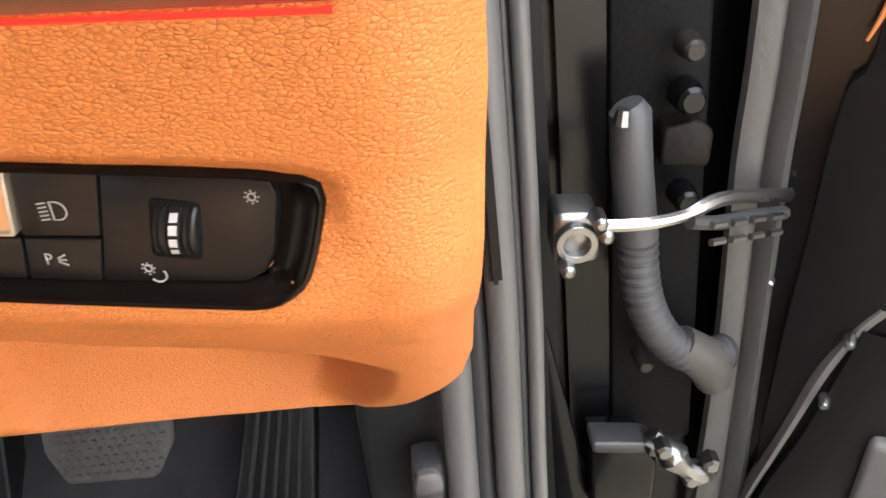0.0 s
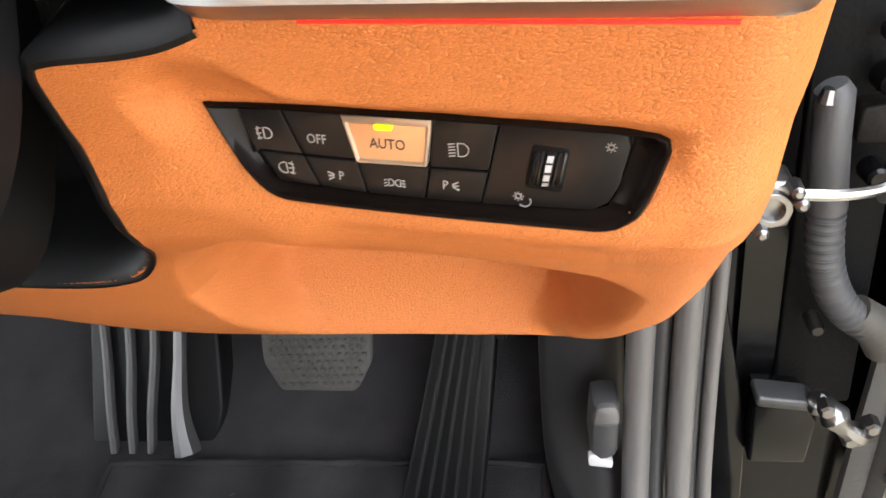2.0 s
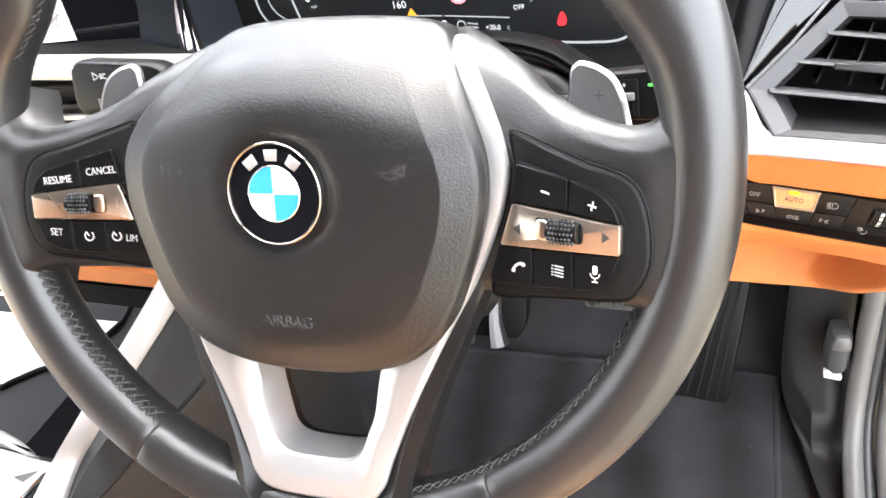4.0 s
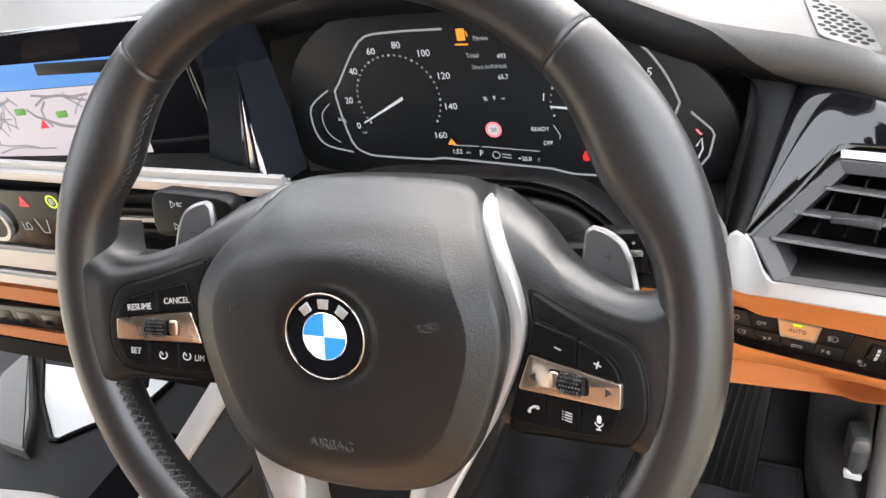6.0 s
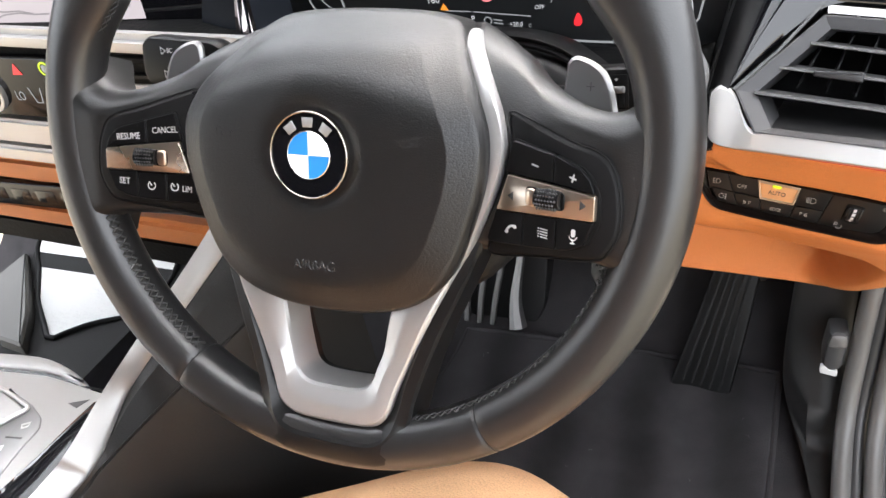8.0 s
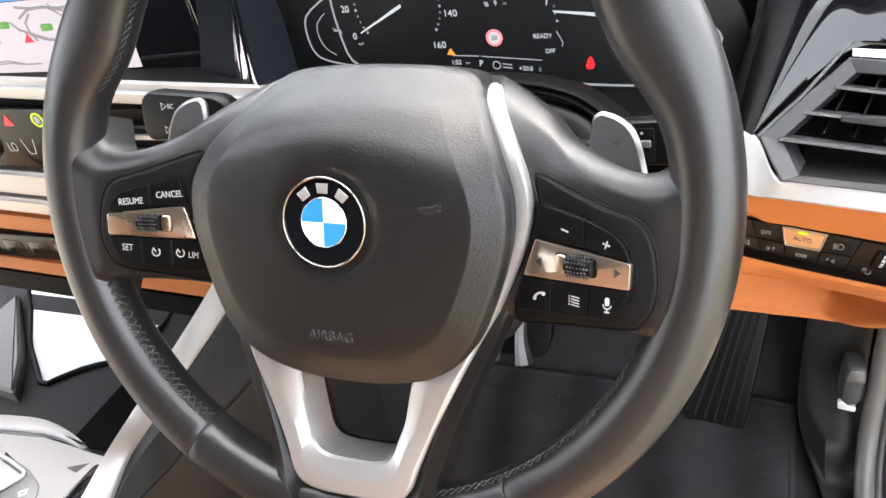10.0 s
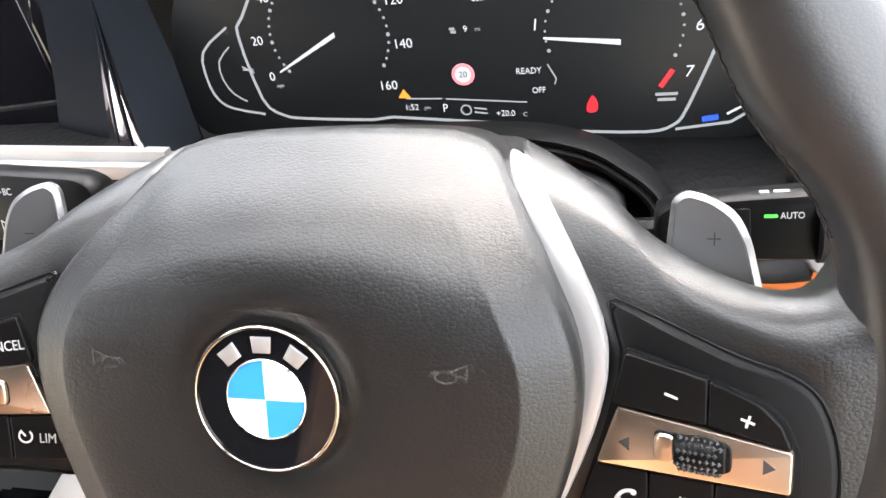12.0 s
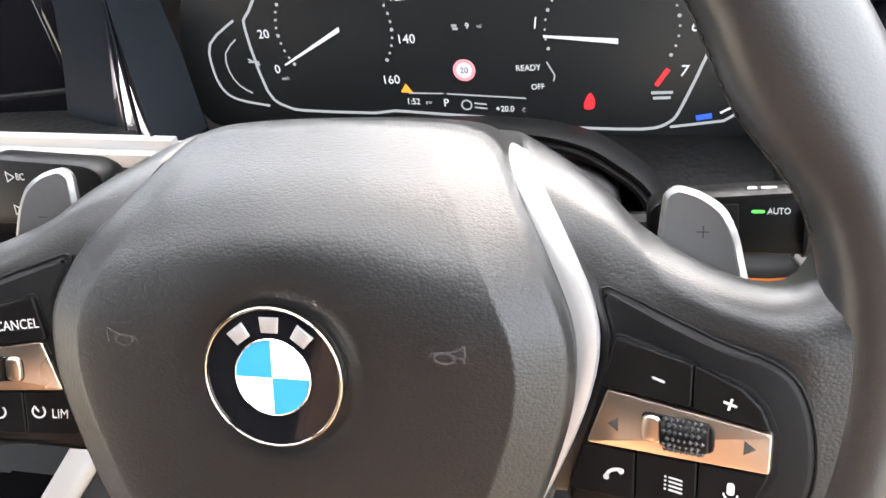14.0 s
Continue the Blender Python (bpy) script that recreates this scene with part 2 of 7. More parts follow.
def inset(loop, d):
    """A 2D loop moved inwards by d along its corner normals (counter-clockwise or clockwise alike)."""
    n = len(loop)
    area = sum(loop[i].x * loop[(i + 1) % n].y - loop[(i + 1) % n].x * loop[i].y for i in range(n))
    s, out = (1 if area > 0 else -1), []
    for i in range(n):
        e1, e2 = (loop[i] - loop[i - 1]), (loop[(i + 1) % n] - loop[i])
        e1, e2 = e1.normalized() if e1.length > 1e-9 else e2.normalized(), e2.normalized() if e2.length > 1e-9 else e1.normalized()
        n1, n2 = Vector((-e1.y, e1.x)), Vector((-e2.y, e2.x))
        m = n1 + n2
        m = m / max(0.35, m.length_squared / 2) if m.length > 1e-6 else n1
        out.append(loop[i] + s * d * m)
    return out


def pillow(outline, levels, lift=None, bm=None, back=True):
    """A plate from a 2D outline: levels are (inset, height) from its back to its front. lift(x, y) is added to the height."""
    bm = bm or bmesh.new()
    base = [Vector((p[0], p[1])) for p in outline]
    rings = []
    for d, h in levels:
        loop = inset(base, d) if d else base
        rings.append([bm.verts.new((q.x, q.y, h + (lift(q.x, q.y) if lift else 0))) for q in loop])
    for a, b in zip(rings, rings[1:]):
        bridge(bm, a, b)
    bm.faces.new(rings[-1])
    if back:
        bm.faces.new(rings[0][::-1])
    return bm


def plate(outline, low, high, edge=0.0006, lift=None, bm=None):
    return pillow(outline, [(0, low), (0, high - edge), (edge * 0.4, high - edge * 0.3), (edge, high)], lift, bm)


def rounded(points, r=0.002, steps=3):
    """A polygon with its corners cut round."""
    p = [Vector((q[0], q[1])) for q in points]
    out, n = [], len(p)
    for i in range(n):
        a, b, c = p[i - 1], p[i], p[(i + 1) % n]
        k = min(r, (a - b).length * 0.45, (c - b).length * 0.45)
        s, e = b + (a - b).normalized() * k, b + (c - b).normalized() * k
        for j in range(steps + 1):
            t = j / steps
            out.append((1 - t) ** 2 * s + 2 * t * (1 - t) * b + t * t * e)
    return out


def box(bm, lo, hi, edge=0.0):
    x0, y0, z0 = lo
    x1, y1, z1 = hi
    made = bmesh.ops.create_cube(bm, size=1, matrix=Matrix.Translation(((x0 + x1) / 2, (y0 + y1) / 2, (z0 + z1) / 2)) @ Matrix.Diagonal((x1 - x0, y1 - y0, z1 - z0, 1)))
    if edge:
        bmesh.ops.bevel(bm, geom=list({e for v in made["verts"] for e in v.link_edges}), offset=edge, segments=2, affect="EDGES")
    return bm


def box_bm(lo, hi, edge=0.003):
    return box(bmesh.new(), lo, hi, edge)


def tube(points, radius, sides=10, bm=None, closed=False, flat=1.0, cap=True):
    """A tube along points; radius may be a number or one number a point."""
    bm = bm or bmesh.new()
    p = [Vector(q) for q in points]
    n, rings, ref = len(p), [], None
    for i in range(n):
        a = p[i - 1] if (closed or i) else p[i]
        b = p[(i + 1) % n] if (closed or i < n - 1) else p[i]
        t = (b - a).normalized()
        if ref is None:
            ref = Vector((0, 0, 1)) if abs(t.z) < 0.9 else Vector((1, 0, 0))
        ref = (ref - t * ref.dot(t)).normalized()
        side = t.cross(ref)
        r = radius[i] if isinstance(radius, (list, tuple)) else radius
        rings.append([bm.verts.new(p[i] + r * (math.cos(k * math.tau / sides) * ref + flat * math.sin(k * math.tau / sides) * side)) for k in range(sides)])
    for i in range(n if closed else n - 1):
        bridge(bm, rings[i], rings[(i + 1) % n])
    if cap and not closed:
        bm.faces.new(rings[0])
        bm.faces.new(rings[-1][::-1])
    return bm


def stroke(points, width, z=0.0, depth=0.0002, bm=None, closed=False):
    """A flat printed line of even width along 2D points."""
    bm = bm or bmesh.new()
    p = [Vector((q[0], q[1])) for q in points]
    n = len(p)
    left, right = [], []
    for i in range(n):
        a = p[i - 1] if (closed or i) else p[i]
        b = p[(i + 1) % n] if (closed or i < n - 1) else p[i]
        d = (b - a).normalized()
        m = Vector((-d.y, d.x)) * width / 2
        left.append(p[i] + m)
        right.append(p[i] - m)
    vl = [bm.verts.new((q.x, q.y, z + depth)) for q in left]
    vr = [bm.verts.new((q.x, q.y, z + depth)) for q in right]
    wl = [bm.verts.new((q.x, q.y, z)) for q in left]
    wr = [bm.verts.new((q.x, q.y, z)) for q in right]
    for a, b in ((vl, vr), (wl, vl), (vr, wr)):
        bridge(bm, a, b, closed)
    return bm


def disc(cx, cy, r, z=0.0, depth=0.0002, sides=20, bm=None):
    ring = [(cx + r * math.cos(k * math.tau / sides), cy + r * math.sin(k * math.tau / sides)) for k in range(sides)]
    return pillow(ring, [(0, z), (0, z + depth)], None, bm)


def arc(cx, cy, r, a0, a1, steps=16):
    return [(cx + r * math.cos(radians(a0 + (a1 - a0) * k / steps)), cy + r * math.sin(radians(a0 + (a1 - a0) * k / steps))) for k in range(steps + 1)]


def lettering(text, size, material, parent, x, y, z, turn=0.0, name="lettering", label="", depth=0.0001, squeeze=1.0, shear=0.0, m=None):
    """Words in the built-in font, as a mesh, centred on a place in the parent's plane."""
    c = bpy.data.curves.new("text", "FONT")
    c.body, c.size, c.align_x, c.align_y, c.extrude, c.resolution_u, c.shear = text, size, "CENTER", "CENTER", depth, 3, shear
    tmp = new("text", c)
    data = bpy.data.meshes.new_from_object(tmp.evaluated_get(bpy.context.evaluated_depsgraph_get()))
    bpy.data.objects.remove(tmp)
    bpy.data.curves.remove(c)
    data.transform(Matrix.Diagonal((squeeze, 1, 1, 1)))
    data.materials.clear()
    data.materials.append(material)
    ob = new(name, data)
    ob.parent = parent
    ob.matrix_basis = (m or Matrix()) @ pose(x, y, z, 0, 0, turn)
    return tagged(ob, label)


def lerp_table(table, x):
    for (a, ya), (b, yb) in zip(table, table[1:]):
        if x <= b:
            return ya + (yb - ya) * max(0.0, (x - a) / (b - a))
    return table[-1][1]


def smoothstep(a, b, x):
    t = min(1, max(0, (x - a) / (b - a)))
    return t * t * (3 - 2 * t)


# ---- steering wheel ----
RAKE, YAW, TURNED = radians(23), radians(2.5), radians(-2.0)
wheel_u = Vector((math.cos(YAW), math.sin(YAW), 0))
wheel_y = Vector((-math.sin(YAW), math.cos(YAW), 0))
wheel_v = math.sin(RAKE) * wheel_y + math.cos(RAKE) * Vector((0, 0, 1))
wheel_n = wheel_u.cross(wheel_v)
WHEEL = axes(Vector((0.0025, -0.0004, 0.8405)), math.cos(TURNED) * wheel_u + math.sin(TURNED) * wheel_v, math.cos(TURNED) * wheel_v - math.sin(TURNED) * wheel_u, wheel_n)
wheel = thing("steering_wheel", "black leather steering wheel with silver lower spoke on the column", "steering wheel", WHEEL)
RIM_R, RIM_U, RIM_V, RIM_W = 0.1728, -0.0016, 0.0058, -0.0046


def rest_at(a):
    """How much of the thumb rests, at ten and two, there is at an angle in degrees."""
    k = math.degrees(math.asin(math.sin(radians(a))))
    return math.exp(-((k - 29) / (13 if k > 29 else 10)) ** 2) if k > -12 else 0.0


def rim_size(a):
    """Half thickness of the rim across and along the axle at an angle in degrees."""
    k = rest_at(a)
    return 0.0155 + 0.005 * k, 0.0165 - 0.0005 * k


def rim_point(a, b, lift=0.0):
    """A place on the rim: a round the wheel, b round the grip (0: outwards, 90: to the driver, 180: inwards)."""
    ra, rb = rim_size(a)
    c, s = math.cos(radians(b)), math.sin(radians(b))
    c, s = math.copysign(abs(c) ** 0.9, c), math.copysign(abs(s) ** 0.9, s)
    r = RIM_R - 0.0045 * rest_at(a) + (ra + lift) * c
    return Vector((RIM_U + r * math.cos(radians(a)), RIM_V + r * math.sin(radians(a)), RIM_W + (rb + lift) * s))


SEAMS = (49, 131, 236, 302)


def rim_mesh():
    bm = bmesh.new()
    angles = sorted(set([k * 2.0 for k in range(180)] + [s + d for s in SEAMS for d in (-0.6, -0.25, 0, 0.25, 0.6)]))
    rings = []
    for a in angles:
        near = min(abs(a - s) for s in SEAMS)
        dip = -0.0009 * max(0, 1 - near / 0.6)
        rings.append([bm.verts.new(rim_point(a, k * 15, dip)) for k in range(24)])
    for i in range(len(rings)):
        bridge(bm, rings[i], rings[(i + 1) % len(rings)])
    return bm


rim = part("rim", rim_mesh(), RIM_LEATHER, wheel, "smooth black leather rim, shiny with use", angle=60)


def stitch_run(a0, a1, b0, b1, lift=0.0010, thick=0.00075, spread=12, step=1.7):
    """Crossed thread along the inner side of the grip."""
    bm = bmesh.new()
    n = int(abs(a1 - a0) / step)
    for k in range(n):
        a, b = a0 + (a1 - a0) * k / n, b0 + (b1 - b0) * k / n
        d = (a1 - a0) / n
        for s in (-1, 1):
            tube([rim_point(a, b - s * spread, 0.0001), rim_point(a + d * 0.5, b, lift), rim_point(a + d * 0.95, b + s * spread, 0.0001)], thick, 5, bm)
    return bm


for a0, a1, b0, b1 in ((343, 286, 160, 162), (197, 235, 160, 166), (14, 42, 172, 178), (160, 134, 164, 172)):
    part("stitching", stitch_run(a0, a1, b0, b1, *((0.0002, 0.00026, 5) if a0 == 14 else (0.0007, 0.00045, 7) if a0 == 343 else (0.0005, 0.00042, 6) if a0 == 160 else ())), THREAD, rim, "crossed black thread")
for s in SEAMS:
    part("seam", tube([rim_point(s, b, -0.0004) for b in range(-60, 215, 15)], 0.0004, 5), THREAD, rim)

HUB = [(0, 0.0725), (0.03, 0.0716), (0.0480, 0.0692), (0.0572, 0.0640), (0.0622, 0.0572), (0.0672, 0.0490), (0.0780, 0.0310), (0.0855, 0.012), (0.0855, -0.010), (0.0785, -0.036), (0.068, -0.060), (0.052, -0.0755), (0.028, -0.0835), (0, -0.0855)]
HUB_LOOP = [q + Vector((0.0012, 0)) for q in smooth_loop(HUB + [(-x, y) for x, y in HUB[-2:0:-1]], 4)]


def hub_drop(v):
    return -0.042 * (max(0.0, v - 0.012) / 0.06) ** 1.8


def corner_drop(x, v):
    return -0.011 * smoothstep(0.010, 0.062, abs(x)) * smoothstep(0.030, 0.066, v)


def hub_height(share, q):
    """Height of the cover at a share of the way to its outline: a crowned face, a flank on each side and a rolled edge."""
    a = math.degrees(math.atan2(q.y, abs(q.x)))
    flank = smoothstep(-62, -30, a) * (1 - smoothstep(46, 60, a)) * (1.0 if q.x > 0 else 0.7)
    h = 0.0200 - 0.0026 * share ** 2 - flank * 0.40 * 0.086 * max(0.0, share - 0.815)
    h -= (1 - flank) * 0.0065 * smoothstep(0.72, 1.0, share) ** 1.4
    return h - 0.0032 * smoothstep(0.972, 1.0, share) ** 2


def hub_mesh():
    bm = bmesh.new()
    rings = []
    # a shallow dish round the badge
    for r, dip in ((0.0215, 0.0020), (0.0228, 0.0022), (0.0240, 0.0018), (0.0258, 0.0008), (0.0280, 0.0003), (0.0310, 0.0)):
        rings.append([bm.verts.new((r * math.cos(t), r * math.sin(t), hub_height(r / 0.0855, Vector((1, 0))) - dip)) for t in (math.atan2(q.y, q.x) for q in HUB_LOOP)])
    for share in (0.46, 0.54, 0.62, 0.69, 0.75, 0.79, 0.807, 0.815, 0.823, 0.84, 0.87, 0.90, 0.93, 0.955, 0.972, 0.986, 0.996, 1.0):
        ring = []
        for q in HUB_LOOP:
            w = smoothstep(0.42, 0.78, share)
            p = (q * w + q.normalized() * 0.076 * (1 - w)) * share
            ring.append(bm.verts.new((p.x, p.y, hub_height(share, q) + hub_drop(p.y) * smoothstep(0.4, 0.9, share) + corner_drop(p.x, p.y))))
        rings.append(ring)
    for share, dz in ((1.003, -0.004), (1.0, -0.014), (0.985, -0.034)):
        rings.append([bm.verts.new((q.x * share, q.y * share, hub_height(1.0, q) + hub_drop(q.y) + corner_drop(q.x, q.y) + dz)) for q in HUB_LOOP])
    for a, b in zip(rings, rings[1:]):
        bridge(bm, a, b)
    bm.faces.new(rings[0])
    bm.faces.new(rings[-1])
    return bm


hub = part("hub_cover", hub_mesh(), HUB_SKIN, wheel, "grained black airbag cover", angle=50)


# badge: plain discs and quarters in its colours
def ring_mesh(r0, r1, z0, z1, sides=48):
    bm = bmesh.new()
    rows = []
    for r, z in ((r1, z0), (r1, z1 - 0.0004), (r1 - 0.0004, z1), (r0 + 0.0003, z1), (r0, z1 - 0.0003), (r0, z0)):
        rows.append([bm.verts.new((r * math.cos(k * math.tau / sides), r * math.sin(k * math.tau / sides), z)) for k in range(sides)])
    for a, b in zip(rows, rows[1:]):
        bridge(bm, a, b)
    return bm


badge = part("badge", disc(0, 0, 0.0215, 0.0165, 0.0041, 48), GLOSS, hub, "round black badge with blue and white quarters")
badge.location = (-0.0008, 0.0, 0.0010)
part("outer_ring", ring_mesh(0.0212, 0.0222, 0.0180, 0.0216), RING, badge)
part("inner_ring", ring_mesh(0.01165, 0.0122, 0.0200, 0.0211), CHROME, badge)
for k in range(4):
    pts = [(0, 0)] + arc(0, 0, 0.0117, 90 * k, 90 * k + 90, 10)
    part("quarter", pillow(pts, [(0, 0.0195), (0, 0.0209)]), (WHITE, BLUE)[k % 2], badge)
for a in (127, 90, 53):
    c = Vector((math.cos(radians(a)), math.sin(radians(a)))) * 0.0164
    t = radians(a - 90)
    shape = [Vector((x * math.cos(t) - y * math.sin(t), x * math.sin(t) + y * math.cos(t))) + c for x, y in ((-0.0026, -0.0024), (0.0026, -0.0024), (0.0031, 0.0024), (-0.0031, 0.0024))]
    part("badge_mark", plate(shape, 0.0200, 0.0212, 0.0003), SILVER, badge)


def horn_icon(side):
    bm = stroke([(-0.0048, 0.0030), (-0.0046, -0.0020)], 0.0006)
    stroke([(-0.0046, 0.0026), (-0.0005, 0.0008), (0.0052, 0.0004), (0.0056, -0.0010)], 0.0006, bm=bm)
    stroke([(x + 0.0012, y - 0.0010) for x, y in [(0.0030 * math.cos(t), 0.0016 * math.sin(t)) for t in [k * math.tau / 16 for k in range(16)]]], 0.0006, bm=bm, closed=True)
    stroke([(-0.0046, -0.0010), (-0.0018, -0.0004)], 0.0006, bm=bm)
    return bm


for s in (1, -1):
    horn = part("horn_mark", horn_icon(s), EMBOSS, hub, "embossed horn symbol")
    horn.matrix_basis = pose(s * 0.0525, 0.0092, 0.0190, 0, s * 2.2, 0) @ Matrix.Diagonal((-s, 1, 1, 1))
lettering("AIRBAG", 0.0075, EMBOSS, hub, -0.001, -0.058, 0.0190, 0, "embossed_lettering", "embossed word on the cover", 0.0004, 0.95, m=pose(0, 0, 0, 0, 0, 0))

# silver trim down both sides of the cover and round the lower spoke: outer, inner, height
TRIM = [((0.0655, 0.0625), (0.0600, 0.0628), -0.060), ((0.0672, 0.0618), (0.0610, 0.0620), -0.0430), ((0.0698, 0.0590), (0.0630, 0.0576), -0.0315), ((0.0738, 0.0530), (0.0663, 0.0505), -0.0205), ((0.0853, 0.0340), (0.0780, 0.0308), -0.0048), ((0.0938, 0.0130), (0.0862, 0.0100), 0.0012), ((0.0920, -0.0080), (0.0838, -0.0110), 0.0018), ((0.0812, -0.0380), (0.0715, -0.0420), 0.0005), ((0.0690, -0.0620), (0.0500, -0.0680), -0.001), ((0.0580, -0.0850), (0.0345, -0.0820), 0.003), ((0.0465, -0.1110), (0.0290, -0.1080), 0.004), ((0.0385, -0.1310), (0.0258, -0.1180), 0.006), ((0.0340, -0.1440), (0.0222, -0.1272), 0.0075), ((0.0245, -0.1515), (0.0150, -0.1318), 0.008), ((0.0, -0.1530), (0.0, -0.1326), 0.008)]


def spoke_trim_mesh():
    rows = [(*o, *i, w) for o, i, w in TRIM]
    rows = rows + [(-a, b, -c, d, w) for a, b, c, d, w in rows[-2:5:-1]]
    o = smooth_loop([(r[0], r[1], r[4]) for r in rows], 4, False)
    i = smooth_loop([(r[2], r[3], r[4]) for r in rows], 4, False)
    bm = bmesh.new()
    rows = []
    for f, dw in ((0, -0.020), (0, -0.0022), (0.05, -0.0008), (0.12, 0.0), (0.45, 0.0002), (0.62, -0.0003), (0.95, -0.0042), (1.0, -0.0062), (1.0, -0.028)):
        flat = lambda p: 1 - 0.7 * smoothstep(-0.07, -0.04, p.y) if 0.5 < f and dw > -0.02 else 1
        rows.append([bm.verts.new(a.lerp(b, f) + Vector((0, 0, dw * flat(a)))) for a, b in zip(o, i)])
    for a, b in zip(rows, rows[1:]):
        bridge(bm, a, b, False)
    return bm


part("spoke_trim", spoke_trim_mesh(), SILVER, wheel, "satin silver trim of the lower spoke", angle=25)

# black carrier round the lower spoke
CARRIER = [(0.083, -0.040), (0.075, -0.064), (0.062, -0.096), (0.051, -0.128), (0.0465, -0.148), (0.041, -0.164), (0.029, -0.1725), (0.0, -0.174)]


CARRIER_IN = [(0.062, -0.040), (0.049, -0.066), (0.038, -0.090), (0.0315, -0.110), (0.0280, -0.1190), (0.0240, -0.1290), (0.0160, -0.1340), (0.0, -0.1350)]


def carrier_mesh():
    out = smooth_loop(CARRIER + [(-x, y) for x, y in CARRIER[-2::-1]], 3, False)
    inn = smooth_loop([(s * x, y) for s, half in ((1, CARRIER_IN), (-1, CARRIER_IN[-2::-1])) for x, y in half], 3, False)
    bm = bmesh.new()
    rows = []
    for f, h in ((0, -0.030), (0, 0.0005), (0.06, 0.0022), (0.3, 0.0028), (0.6, -0.006), (1.0, -0.014), (1.0, -0.034)):
        rows.append([bm.verts.new((*(a.lerp(b, f)), h + lerp_table([(-0.172, 0.0105), (-0.150, 0.0040), (-0.10, 0.0), (-0.04, -0.012)], a.y) * (1 - f * 0.3))) for a, b in zip(out, inn)])
    for a, b in zip(rows, rows[1:]):
        bridge(bm, a, b, False)
    bridge(bm, rows[-1], rows[0], False)
    return bm


part("spoke_carrier", carrier_mesh(), SATIN, wheel, "satin black plastic spoke frame")

ARM_TOP = [(0.0640, 0.0660), (0.0740, 0.0612), (0.0840, 0.0555), (0.0950, 0.0482), (0.1060, 0.0385), (0.1230, 0.0300), (0.1380, 0.0255), (0.1470, 0.0254), (0.1535, 0.0285), (0.1580, 0.0350), (0.1620, 0.0450)]
ARM_LOW = [(0.0745, -0.0500), (0.0880, -0.0500), (0.1050, -0.0480), (0.1200, -0.0472), (0.1350, -0.0470), (0.1460, -0.0480), (0.1530, -0.0530), (0.1575, -0.0620), (0.1590, -0.0680)]
ARM_IN = [(0.0640, 0.0660), (0.0705, 0.0538), (0.0842, 0.0340), (0.0945, 0.0130), (0.0930, -0.0080), (0.0795, -0.0380), (0.0745, -0.0500)]
ARM_IN_LEFT = [(0.0640, 0.0660), (0.0675, 0.0530), (0.0795, 0.0320), (0.0885, 0.0118), (0.0880, -0.0080), (0.0795, -0.0380), (0.0745, -0.0500)]
POD = [(0.0908, 0.0245), (0.0925, 0.0258), (0.0950, 0.0257), (0.1120, 0.0200), (0.1280, 0.0145), (0.1410, 0.0110), (0.1485, 0.0050), (0.1530, -0.0080), (0.1535, -0.0240), (0.1485, -0.0350), (0.1410, -0.0400), (0.1100, -0.0430), (0.0865, -0.0455), (0.0840, -0.0380), (0.0925, -0.0150), (0.0955, 0.0080), (0.0940, 0.0160)]


def even(points, n):
    """n + 1 places spaced evenly along a line of 2D points."""
    p = [Vector(q) for q in smooth_loop(points, 6, False)]
    d = [0.0]
    for a, b in zip(p, p[1:]):
        d.append(d[-1] + (b - a).length)
    out, k = [], 0
    for i in range(n + 1):
        t = d[-1] * i / n
        while k < len(p) - 2 and d[k + 1] < t:
            k += 1
        out.append(p[k].lerp(p[k + 1], min(1, (t - d[k]) / max(1e-9, d[k + 1] - d[k]))))
    return out


def arm_lift(x, y):
    return -0.038 * (max(0.0, y - 0.015) / 0.048) ** 1.5 * (1 - smoothstep(0.10, 0.15, abs(x)))


POD_TILT, POD_PIVOT = radians(15), 0.110


def pod_turn(side):
    """The switch groups lean in towards the hub."""
    shift, roll = ((0.0044, 0.0024, 0), radians(-1.6)) if side < 0 else ((0.0013, -0.0024, 0), 0.0)
    return Matrix.Translation(shift) @ Matrix.Translation((side * POD_PIVOT, 0, 0)) @ Matrix.Rotation(roll, 4, "Z") @ Matrix.Rotation(-side * POD_TILT, 4, "Y") @ Matrix.Diagonal((0.945 if side < 0 else 1.0, 1, 1, 1)) @ Matrix.Translation((-side * POD_PIVOT, 0, 0))


